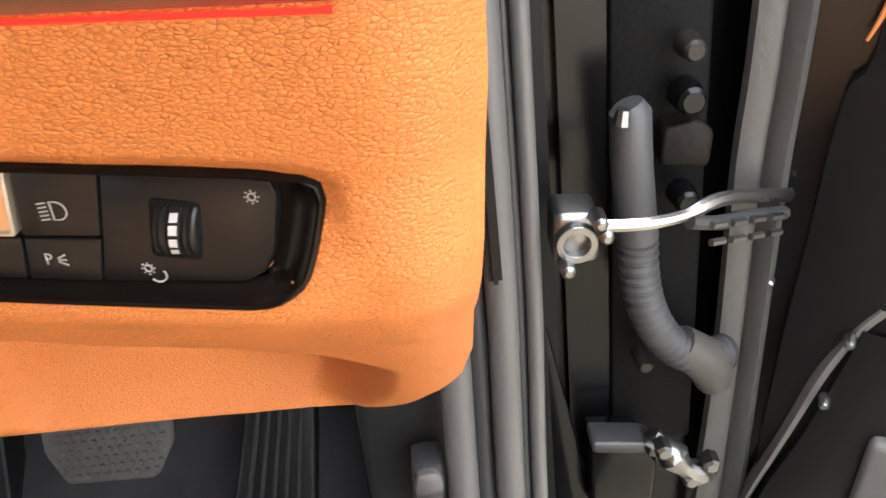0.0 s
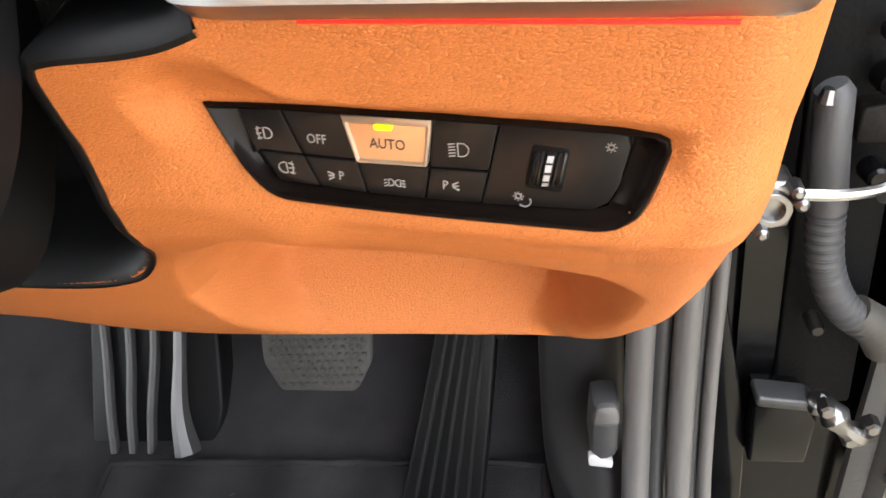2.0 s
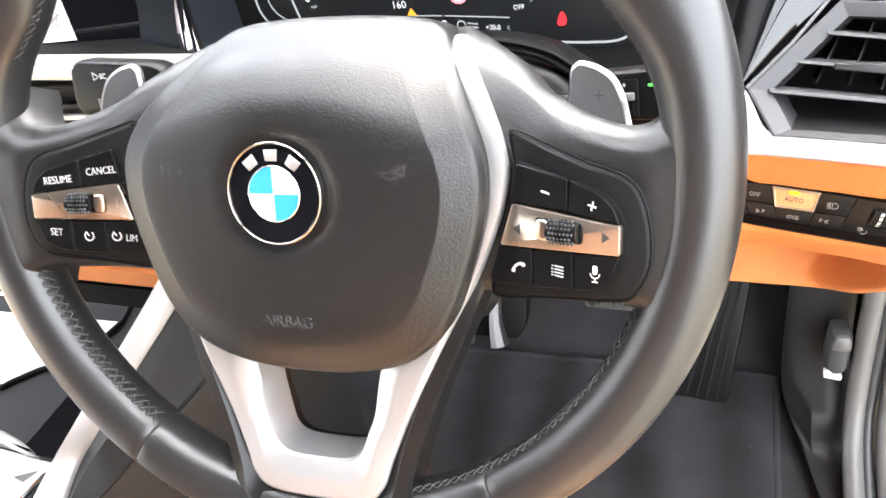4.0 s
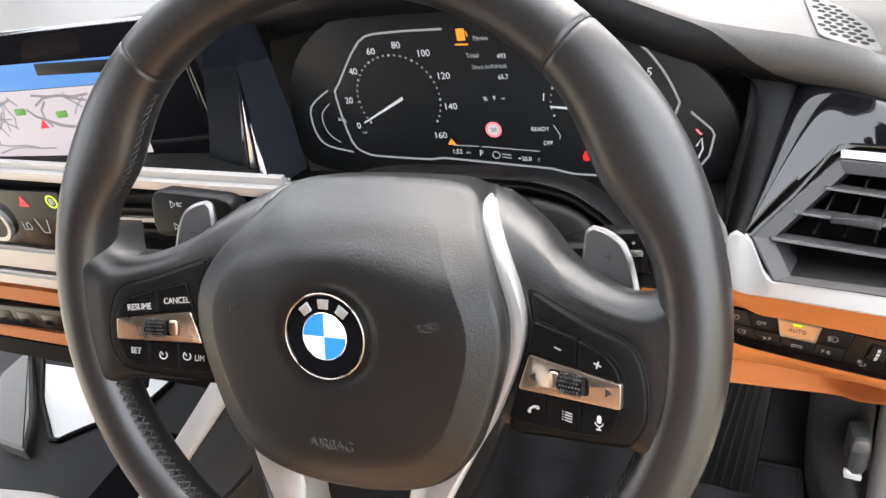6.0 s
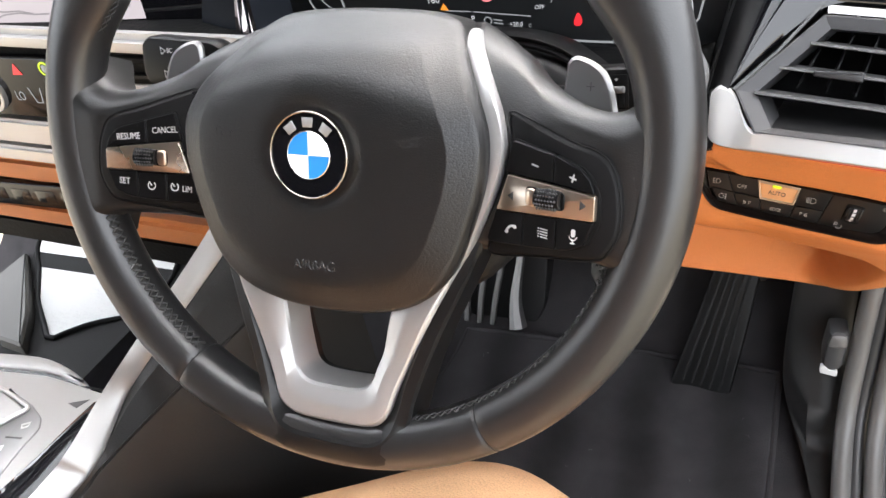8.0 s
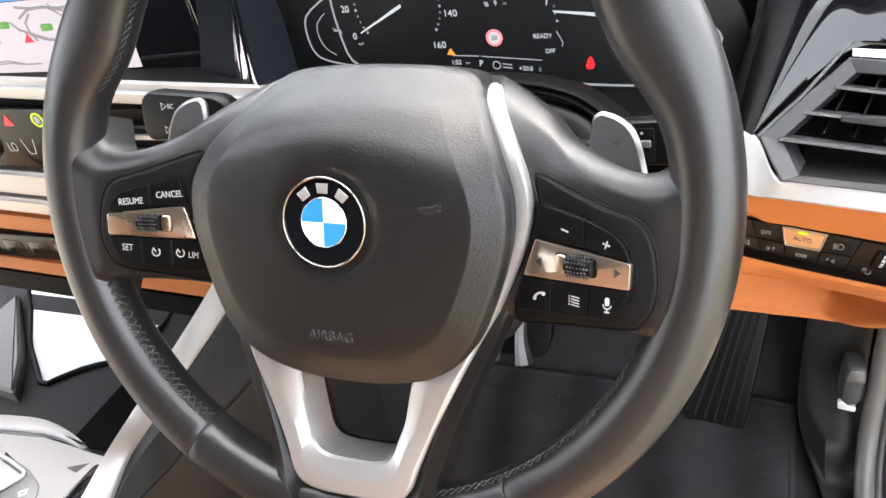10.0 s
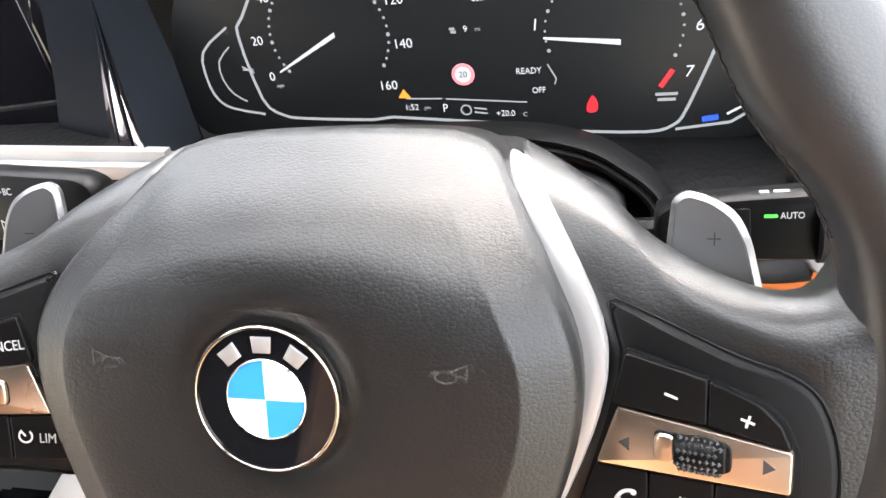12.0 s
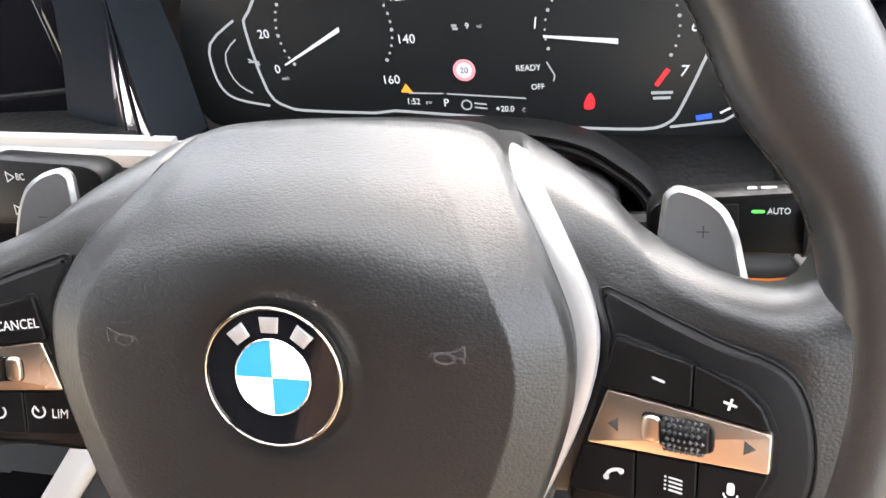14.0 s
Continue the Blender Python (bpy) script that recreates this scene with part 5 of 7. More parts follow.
def sun_icon(cx, cy, r):
    bm = stroke([(x, y) for x, y in arc(cx, cy, r, 0, 337, 15)], 0.0003, Z, closed=True)
    for k in range(8):
        a = k * math.tau / 8
        stroke([(cx + 1.45 * r * math.cos(a), cy + 1.45 * r * math.sin(a)), (cx + 2.0 * r * math.cos(a), cy + 2.0 * r * math.sin(a))], 0.0003, Z, bm=bm)
    return bm


part("icon", sun_icon(0.0427, 0.0039, 0.0008), PRINT_SOFT, keys["dimmer"])
bm = sun_icon(0.0170, -0.0132, 0.0008)
part("icon", stroke(arc(0.0188, -0.0148, 0.0018, 215, 395, 10), 0.0004, Z, bm=bm), PRINT_SOFT, keys["dimmer"])
DIMMER_BLACK = grained("ribbed_black_plastic", (0.010, 0.0095, 0.009), 0.36, 0.0006, 0.1, 0, 0.4)
part("dimmer_slot", plate(rounded([(0.0214, 0.0038), (0.0318, 0.0026), (0.0294, -0.0112), (0.0188, -0.0100)], 0.0014, 3), 0.0006, 0.0012, 0.0002), CAVITY, keys["dimmer"])
wheel_bm = bmesh.new()
DIMMER_RIBS = [(-0.0046, 0.0014), (-0.0044, 0.0004), (-0.0036, 0.0), (-0.0033, 0.0008), (-0.0028, 0.0008), (-0.0025, 0.0), (-0.0018, 0.0), (-0.0015, 0.0007), (-0.0011, 0.0), (0.0013, 0.0), (0.0017, 0.0007), (0.0020, 0.0), (0.0027, 0.0), (0.0030, 0.0008), (0.0035, 0.0008), (0.0038, 0.0), (0.0044, 0.0004), (0.0046, 0.0014)]
rows = []
for k in range(15):
    a = radians(-75 + 150 * k / 14)
    y, h = math.sin(a) * 0.0062, math.cos(a) * 0.0042 - 0.0006
    rows.append([wheel_bm.verts.new((0.0257 + x + y * 0.19, -0.0037 + y, h - dip)) for x, dip in DIMMER_RIBS])
for a, b in zip(rows, rows[1:]):
    bridge(wheel_bm, a, b, False)
thumb = part("dimmer_wheel", wheel_bm, DIMMER_BLACK, lights, "ribbed dimmer wheel with white marks")
for c in (-42, -14, 14, 40):
    bm = bmesh.new()
    rows = []
    for k in range(4):
        a = radians(c - 10 + 20 * k / 3)
        y, h = math.sin(a) * 0.0063, math.cos(a) * 0.0043 - 0.0003
        rows.append([bm.verts.new((0.0257 + x + y * 0.19, -0.0037 + y, h)) for x in (-0.0008, 0.0010)])
    for a, b in zip(rows, rows[1:]):
        bridge(bm, a, b, False)
    part("dimmer_mark", bm, PRINT, thumb)


# ---- air vents ----
def vent(name, label, m, w, h, slats, frame=SATIN):
    """A slatted outlet in its own plane (x across, y up, z to the cabin)."""
    v = thing(name, label, "air vent", m, "air vents")
    outer = rounded([(0, 0), (w, 0), (w, h), (0, h)], 0.004, 3)
    bm, rows = bmesh.new(), []
    for d, z in ((-0.006, -0.004), (-0.006, 0.003), (-0.005, 0.0045), (-0.001, 0.003), (0.0, -0.002), (0.0005, -0.05)):
        rows.append([bm.verts.new((p.x, p.y, z)) for p in inset(outer, d)])
    for a, b in zip(rows, rows[1:]):
        bridge(bm, a, b)
    part("vent_frame", bm, frame, v, angle=30)
    part("vent_throat", plate(outer, -0.05, -0.045, 0.0005), CAVITY, v)
    for k in range(slats):
        y = h * (k + 0.7) / (slats + 0.4)
        x0 = 0.002
        slat = pillow([(y - 0.0016, 0.0), (y + 0.0016, 0.0), (y + 0.0010, -0.022), (y - 0.0010, -0.022)], [(0, x0), (0, w - 0.002)])
        bmesh.ops.transform(slat, matrix=Matrix(((0, 0, 1, 0), (1, 0, 0, 0), (0, 1, 0, -0.003), (0, 0, 0, 1))), verts=slat.verts)
        part("slat", slat, PLASTIC, v)
    for k in range(4):
        x = w * (k + 0.5) / 4
        part("vane", box_bm((x - 0.0006, 0.003, -0.042), (x + 0.0006, h - 0.003, -0.028), 0.0002), PLASTIC, v)
    return v


# side vent: an open hexagon that leans away from the driver
side_vent = thing("air_vent", "hexagonal black air vent with silver frame beside the wheel", "air vent", group="air vents")
V_OUT = [Vector(p) for p in ((0.337, 0.1285, 0.7745), (0.2014, 0.1372, 0.7838), (0.1884, 0.1583, 0.8005), (0.2336, 0.1990, 0.8308), (0.337, 0.1935, 0.8222))]
V_IN = [Vector(p) for p in ((0.337, 0.1335, 0.7775), (0.2105, 0.1400, 0.7858), (0.2000, 0.1575, 0.7996), (0.2375, 0.1915, 0.8250), (0.337, 0.1855, 0.8165))]
DEEP = Vector((0.004, 0.045, -0.020))
part("vent_frame", loft([[o + DEEP * 0.4, o + Vector((0, 0.001, -0.0004)), o + Vector((0, -0.0006, 0.0004)), o.lerp(i, 0.12) + Vector((0, -0.0008, 0.0006)), o.lerp(i, 0.55) + Vector((0, 0.0006, -0.0004)), i + DEEP * 0.06, i.lerp(V_IN[2].lerp(V_IN[4], 0.6), 0.06) + DEEP * 0.35, i + DEEP] for o, i in zip(V_OUT, V_IN)]), DARK_METAL, side_vent, "grey satin frame", angle=20)
top_a, top_b = V_OUT[3] + Vector((0.0005, 0.0008, 0.0006)), V_OUT[4] + Vector((0, 0.0008, 0.0006))
part("silver_strip", loft([[p + Vector((0, -0.0006, 0)), p + Vector((0, 0.0002, 0.0010)), p + Vector((0, 0.0036, 0.0030)), p + Vector((0, 0.0048, 0.0030)), p + Vector((0, 0.012, -0.002))] for p in (top_a + Vector((0.001, 0, 0)), top_a.lerp(top_b, 0.03) + Vector((0, 0, 0.0004)), top_a.lerp(top_b, 0.5), top_b)]), SILVER, side_vent, "bright silver top strip", angle=25)
gloss_path = [V_OUT[2] + Vector((-0.0010, 0.0005, 0.0004)), V_OUT[2].lerp(V_OUT[3], 0.5) + Vector((-0.0008, 0.0012, 0.0010)), V_OUT[3] + Vector((-0.0006, 0.0060, 0.0056)), V_OUT[3] + Vector((0.004, 0.0078, 0.0062)), V_OUT[4] + Vector((0, 0.0082, 0.0062))]
part("gloss_edge", tube(gloss_path, 0.0012, 8), GLOSS, side_vent, "glossy black outer edge")
part("vent_tray", loft([[a + DEEP * f + Vector((0, 0, h)) for a in (V_IN[0], V_IN[0].lerp(V_IN[1], 0.5), V_IN[1])] for f, h in ((0.05, 0.0), (0.3, 0.004), (0.7, 0.010), (1.3, 0.014))]), PLASTIC, side_vent, "black lower lip")
part("vent_throat", loft([[p + DEEP * 1.3 for p in (V_IN[1], V_IN[2], V_IN[3])], [p + DEEP * 1.3 for p in (V_IN[0].lerp(V_IN[1], 0.5), V_IN[0].lerp(V_IN[4], 0.5).lerp(V_IN[2], 0.5), V_IN[4].lerp(V_IN[3], 0.5))], [p + DEEP * 1.3 for p in (V_IN[0], V_IN[0].lerp(V_IN[4], 0.5), V_IN[4])]]), CAVITY, side_vent)
for a, b, w in (((0.2275, 0.1850, 0.8185), (0.337, 0.1735, 0.8065), 0.0011), ((0.2115, 0.1722, 0.8088), (0.337, 0.1610, 0.7968), 0.0010), ((0.1995, 0.1580, 0.7990), (0.337, 0.1455, 0.7855), 0.0012)):
    a, b = Vector(a), Vector(b)
    part("slat", loft([[p + Vector((0, 0.0006, w)), p + Vector((0, -0.0008, 0)), p + Vector((0, 0.0006, -w)), p + Vector((0, 0.014, -0.0045)), p + Vector((0, 0.014, -0.003))] for p in (a, a.lerp(b, 0.3), a.lerp(b, 0.6), b)], True), GREY_PLASTIC, side_vent, angle=50)
at = lambda p, q, x: p.lerp(q, (x - p.x) / (q.x - p.x))
for lo, hi in ((0.0, 0.44), (0.46, 1.0)):
    ends = []
    for x, d in ((0.2875, DEEP * 0.5), (0.2875, FACE_N * 0.0004), (0.2885, FACE_N * 0.0012), (0.3365, FACE_N * 0.0012)):
        low, high = at(V_IN[1], V_IN[0], x), at(V_IN[3], V_IN[4], x)
        ends.append([low.lerp(high, f) + d for f in (lo, lo + 0.01, hi - 0.01, hi)])
    part("vent_end", loft(ends), GREY_PLASTIC, side_vent, "grey plate at the end of the vent", angle=30)
for k in range(9):
    f = k / 8
    lo, hi = Vector((0.206, 0.170, 0.7990)).lerp(Vector((0.334, 0.166, 0.782)), f), Vector((0.222 + 0.0, 0.196, 0.818)).lerp(Vector((0.334, 0.202, 0.818)), f)
    part("vane", loft([[lo, hi], [lo + Vector((0.0012, 0, 0)), hi + Vector((0.0012, 0, 0))], [lo + Vector((0.0012, 0.03, -0.01)), hi + Vector((0.0012, 0.03, -0.01))]]), POD_BLACK, side_vent, angle=20)
tab = part("vent_tab", pillow(rounded([(-0.0135, -0.0022), (0.009, -0.0024), (0.0135, -0.0026), (0.0135, 0.0034), (0.008, 0.0030), (-0.0135, 0.0016)], 0.0012), [(0, -0.010), (0, 0.001), (0.0006, 0.0022), (0.0014, 0.0024)]), DARK_METAL, side_vent, "grey slider tab", angle=30)
tab.matrix_basis = axes(Vector((0.2440, 0.1680, 0.8062)), Vector((0.985, -0.10, -0.10)), Vector((0.10, 0.38, 0.92)), Vector((-0.05, -0.92, 0.38)))


# ---- column and stalks ----
column = thing("steering_column", "black plastic steering column shroud behind the wheel", "steering column", WHEEL)
SHROUD = smooth_loop([(0.075, 0.030), (0.045, 0.052), (0, 0.058), (-0.045, 0.052), (-0.075, 0.030), (-0.080, -0.02), (-0.070, -0.075), (-0.04, -0.095), (0.04, -0.095), (0.070, -0.075), (0.080, -0.02)], 3)
part("shroud", pillow(SHROUD, [(0, -0.26), (0, -0.085), (0.004, -0.076), (0.012, -0.072)]), PLASTIC, column, "black column shroud", angle=50)

# round cover on the dash that the column passes through, with a folded gaiter
COVER = [(0, 0.0500), (0.050, 0.0490), (0.072, 0.0455), (0.086, 0.0410), (0.0955, 0.0345), (0.0988, 0.026), (0.0985, 0.012), (0.095, -0.020), (0.084, -0.050), (0.055, -0.070), (0, -0.075)]
GAITER = [(0, 0.0535), (0.050, 0.0525), (0.0784, 0.0470), (0.094, 0.0385), (0.1043, 0.0310), (0.1097, 0.0230), (0.1115, 0.0120), (0.107, -0.030), (0.090, -0.060), (0.055, -0.078), (0, -0.082)]
GAITER = smooth_loop(GAITER + [(-x, y) for x, y in GAITER[-2:0:-1]], 5)
COVER = smooth_loop(COVER + [(-x, y) for x, y in COVER[-2:0:-1]], 5)
part("column_cover", pillow(COVER, [(0, -0.20), (0, -0.1500), (0.0015, -0.1465), (0.005, -0.1445), (0.014, -0.1435)]), PLASTIC, column, "rounded black column cover", angle=60)
bm, rings = bmesh.new(), []
for d, w in ((0.0, -0.175), (0.0, -0.1520), (0.0010, -0.1485), (0.0024, -0.1475), (0.0036, -0.1500), (0.0042, -0.1510), (0.0050, -0.1495), (0.0064, -0.1480), (0.0080, -0.1505), (0.0105, -0.1600), (0.0120, -0.180)):
    rings.append([bm.verts.new((p.x, p.y, w)) for p in inset(GAITER, -d)])
for a, b in zip(rings, rings[1:]):
    bridge(bm, a, b)
part("gaiter", bm, POD_BLACK, column, "folded black gaiter", angle=60)


def stalk(side, o, label):
    """A stalk with a flat, rounded paddle-like head."""
    s = thing("control_stalk", label, "stalk", axes(Vector(o), Vector((1, 0.05 * side, 0)), Vector((0, 0.25, 0.97)), Vector((0.05 * side, -0.97, 0.25))), "column stalks")
    head = [(0.030, 0.012), (-0.024, 0.015), (-0.030, 0.010), (-0.032, -0.010), (-0.028, -0.017), (0.020, -0.014), (0.038, -0.008), (0.038, 0.008)] if side < 0 else [(0.030, 0.0060), (-0.024, 0.0085), (-0.030, 0.0065), (-0.032, -0.010), (-0.028, -0.017), (0.020, -0.016), (0.036, -0.012), (0.036, 0.002)]
    part("stalk_head", pillow(rounded([(-side * x, y) for x, y in head], 0.004, 3), [(0.002, -0.016), (0, -0.013), (0, -0.002), (0.001, 0.0), (0.0025, 0.0005)]), STALK_BLACK, s, angle=40)
    drop = 0.012 if side > 0 else 0.0
    part("stalk_shaft", tube([(-side * 0.034, -drop, -0.008 - drop), (-side * 0.09, -0.002 - drop, -0.012 - drop)], 0.006, 10), STALK_BLACK, s)
    return s


left_stalk = stalk(-1, (-0.150, 0.075, 0.856), "black wiper stalk with white symbols on the column")
for y, w in ((0.006, "BC"), (-0.009, "")):
    part("arrow_print", stroke([(-0.0125, y + 0.0022), (-0.0125, y - 0.0022), (-0.0085, y)], 0.0008, 0.0006, closed=True), PRINT, left_stalk)
lettering("BC", 0.0044, PRINT, left_stalk, -0.0052, 0.006, 0.0007, squeeze=0.85)
part("wiper_print", stroke([(-0.006, -0.012), (-0.006, -0.006), (0.003, -0.006), (0.003, -0.012)], 0.0009, 0.0006, closed=True), PRINT, left_stalk)
right_stalk = stalk(1, (0.145, 0.083, 0.842), "black indicator stalk with green lamp on the column")
part("lamp", plate(rounded([(0.0000, 0.0011), (0.0044, 0.0010), (0.0044, -0.0001), (0.0000, 0.0000)], 0.0005, 2), 0.0003, 0.0009, 0.0002), LIT_GREEN, right_stalk)
lettering("AUTO", 0.0033, PRINT, right_stalk, 0.0092, 0.0005, 0.0007, squeeze=0.85)
# thumb wheel with its plus mark, and marks on the upper side
plate_ob = part("thumb_plate", plate(rounded([(-0.0153, 0.0034), (-0.0045, 0.0036), (-0.0038, -0.0140), (-0.0146, -0.0142)], 0.0012, 3), 0.0, 0.0012, 0.0003), KEY_BLACK, right_stalk)
part("plus_print", stroke([(-0.0106, 0.0020), (-0.0106, 0.0002)], 0.0005, 0.0012, bm=stroke([(-0.0115, 0.0011), (-0.0097, 0.0011)], 0.0005, 0.0012)), PRINT, plate_ob)
part("thumb_bar", plate(rounded([(-0.0128, -0.0026), (-0.0060, -0.0024), (-0.0057, -0.0060), (-0.0126, -0.0062)], 0.0008, 3), 0.0010, 0.0032, 0.0006), PADDLE, right_stalk, "satin silver thumb bar")
thumb_bm = bmesh.new()
for k in range(5):
    pillow(rounded([(-0.0124 + 0.0013 * k, -0.0066), (-0.0115 + 0.0013 * k, -0.0066), (-0.0112 + 0.0013 * k, -0.0136), (-0.0121 + 0.0013 * k, -0.0136)], 0.0003, 2), [(0, 0.0008), (0, 0.0022), (0.0002, 0.0025)], None, thumb_bm)
part("thumb_wheel", thumb_bm, SATIN, right_stalk, "ribbed black thumb wheel")
for x0, x1 in ((-0.0010, 0.0022), (0.0038, 0.0090)):
    part("top_print", box_bm((x0, 0.0062, -0.0062), (x1, 0.0079, -0.0038), 0.0002), PRINT, right_stalk)
part("stalk_cap", pillow(rounded([(0.024, -0.016), (0.034, -0.013), (0.036, 0.004), (0.030, 0.016), (0.024, 0.015)], 0.005, 4), [(0.001, -0.014), (0, -0.010), (0, 0.004), (0.001, 0.006), (0.003, 0.007)]), PADDLE, right_stalk, "silver-grey end cap", angle=40)
part("knob_ring", tube([(0.018, -0.006, -0.004), (0.030, -0.006, -0.004)], [0.012, 0.011], 16), PLASTIC, right_stalk)

# ---- middle of the dashboard ----
screen_n = Vector((0.12, -0.99, 0.12)).normalized()
screen_u = Vector((0.9925, 0.12, 0)).normalized()
screen_v = screen_n.cross(screen_u).normalized()
SCREEN_M = axes(Vector((-0.384, 0.188, 0.87)), screen_u, screen_v, screen_n)
info = thing("infotainment_screen", "wide dark touchscreen showing a road map on the dash", "screen", SCREEN_M)
part("screen_body", plate(rounded([(-0.21, -0.045), (0.165, -0.052), (0.150, 0.075), (-0.205, 0.080)], 0.006, 4), -0.016, -0.0002, 0.001), GLOSS, info, "glossy black screen")
part("map_land", plate([(-0.18, -0.026), (0.100, -0.032), (0.098, 0.028), (-0.18, 0.033)], 0, 0.0002, 0.0001), MAP_LAND, info)
part("map_sky", plate([(-0.18, 0.0335), (0.098, 0.0285), (0.096, 0.050), (-0.18, 0.056)], 0, 0.0002, 0.0001), MAP_SKY, info)
part("map_banner", plate([(0.012, 0.041), (0.090, 0.038), (0.090, 0.048), (0.012, 0.051)], 0.0003, 0.0005, 0.0001), SCREEN, info)
roads = bmesh.new()
rnd = random.Random(4)
for k in range(46):
    x, y = rnd.uniform(-0.17, 0.09), rnd.uniform(-0.024, 0.02)
    a, n = rnd.uniform(0, math.pi), rnd.randint(3, 6)
    pts = [(x, y)]
    for j in range(n):
        a += rnd.uniform(-0.5, 0.5)
        q = (pts[-1][0] + 0.016 * math.cos(a), pts[-1][1] + 0.008 * math.sin(a))
        if -0.178 < q[0] < 0.094 and -0.026 < q[1] < 0.026:
            pts.append(q)
    if len(pts) > 1:
        stroke(pts, 0.0013 if k % 3 else 0.0022, 0.0003, 0.0001, roads)
tagged(part("map_road", roads, MAP_ROAD, info, smooth=False), kind="stuff")
for x, y in ((-0.020, 0.012), (0.022, 0.007), (-0.09, 0.01)):
    part("map_park", plate(rounded([(x - 0.006, y - 0.003), (x + 0.006, y - 0.003), (x + 0.006, y + 0.003), (x - 0.006, y + 0.003)], 0.002), 0.0004, 0.0006, 0.0001), MAP_GREEN, info)
part("map_arrow", pillow([(-0.005, -0.004), (0.005, -0.004), (0, 0.004)], [(0, 0.0004), (0, 0.0007)]), LIT_RED, info)

# gloss wing between screen and cluster
APEX = Vector((-0.181, 0.208, 0.905))
facet_n = Vector((-0.39, -0.86, 0.32)).normalized()
on_facet = lambda x, z: Vector((x, APEX.y - ((x - APEX.x) * facet_n.x + (z - APEX.z) * facet_n.z) / facet_n.y, z))
fold_left, fold_right = [APEX] + [on_facet(-0.1835, 0.862), on_facet(-0.186, 0.822)], [APEX] + [on_facet(-0.166, 0.862), on_facet(-0.151, 0.822)]
top_line = Vector((-0.176, 0.224, 0.931))
part("gloss_wing", loft([[Vector((-0.203, 0.208, 0.931)), Vector((-0.210, 0.204, 0.905)), Vector((-0.219, 0.199, 0.862)), Vector((-0.230, 0.194, 0.822))], [top_line, *fold_left]]), WING, dash, "dark gloss column beside the screen", angle=20)
facet_rows = []
for k in range(17):
    f = k / 16
    facet_rows.append([p.lerp(q, f) + facet_n * (p - q).length * 0.014 * (math.sin(math.pi * f) + 0.4 * math.sin(3 * math.pi * f)) for p, q in zip(smooth_loop(fold_left, 6, False), smooth_loop(fold_right, 6, False))])
part("wing_facet", loft(facet_rows), MIRROR_BLACK, dash, "polished black fold that mirrors the far window", angle=60)
# two added dark lines part the mirrored light into leaf-shaped streaks
for f, wide in ((0.30, 0.0010), (0.66, 0.0013)):
    line = [p.lerp(q, f) + facet_n * 0.0004 for p, q in zip(smooth_loop(fold_left, 6, False), smooth_loop(fold_right, 6, False))]
    part("reflection_divider", tube(line, [wide * (0.3 + 0.9 * math.sin(math.pi * (0.08 + 0.7 * k / (len(line) - 1)))) for k in range(len(line))], 8, flat=0.5), WING, dash, "dark line added to split the fold's reflection")
part("wing_flank", loft([[top_line, *fold_right], [Vector((-0.166, 0.226, 0.931)), Vector((-0.160, 0.222, 0.905)), Vector((-0.150, 0.214, 0.862)), Vector((-0.140, 0.200, 0.822))]]), WING, dash, "dark gloss flank beside the cluster", angle=20)


def long_bar(name, x0, x1, y, z0, z1, material, label, depth=0.05, out=0.0, edge=0.003):
    bm = box_bm((x0, y - out, z0), (x1, y + depth, z1), edge)
    for v in bm.verts:
        v.co.z += 0.045 * (-0.19 - v.co.x)
    return part(name, bm, material, dash, label)


long_bar("silver_bar", -1.05, -0.135, 0.165, 0.8165, 0.834, PEARL, "pale silver bar under the screen", 0.012, 0.006, 0.006)
long_bar("bar_shelf", -1.05, -0.16, 0.1715, 0.80, 0.8325, CAVITY, "", 0.06, 0.0, 0.001)
long_bar("climate_backing", -0.80, -0.17, 0.178, 0.742, 0.8165, CAVITY, "")
long_bar("control_bar", -0.62, -0.20, 0.165, 0.716, 0.742, PEARL, "pale climate control bar", 0.04, 0.004)
long_bar("lower_silver_bar", -1.05, -0.17, 0.162, 0.697, 0.7135, SILVER, "silver bar over the tan strip", 0.04, 0.004)
long_bar("tan_strip", -1.05, -0.17, 0.165, 0.668, 0.697, TAN, "tan leather strip", 0.05, 0.004, 0.006)
long_bar("tan_strip", -1.05, -0.17, 0.167, 0.612, 0.640, TAN, "tan leather strip", 0.05, 0.004, 0.006)
long_bar("dash_underside", -1.05, -0.17, 0.172, 0.575, 0.611, CAVITY, "", 0.2, 0.0, 0.006)
for x0, x1 in ((-0.365, -0.185), (-0.70, -0.49)):
    m = axes(Vector((x0, 0.168, 0.757 + 0.045 * (-0.19 - (x0 + x1) / 2))), Vector((1, 0, 0)), Vector((0, 0, 1)), Vector((0, -1, 0)))
    cv = vent("air_vent", "flat black centre air vent with silver slat edges", m, x1 - x0, 0.050, 2)
    part("slat_edge", box_bm((0.004, 0.026, -0.003), (x1 - x0 - 0.004, 0.030, 0.002), 0.0008), SILVER, cv)
CLIMATE = axes(Vector((-0.43, 0.162, 0.781)), Vector((1, 0, 0)), Vector((0, 0, 1)), Vector((0, -1, 0)))
climate = thing("climate_panel", "glossy black climate display with lit symbols", "control panel", CLIMATE)
part("panel_glass", plate(rounded([(-0.062, -0.0205), (0.056, -0.024), (0.056, 0.036), (-0.062, 0.0385)], 0.004), -0.008, 0.0, 0.001), GLOSS_DARK, climate)
part("dial_ring", ring_mesh(0.0145, 0.0185, 0.0, 0.005, 36), SILVER, climate, "silver dial ring").location = (-0.041, 0.002, 0)
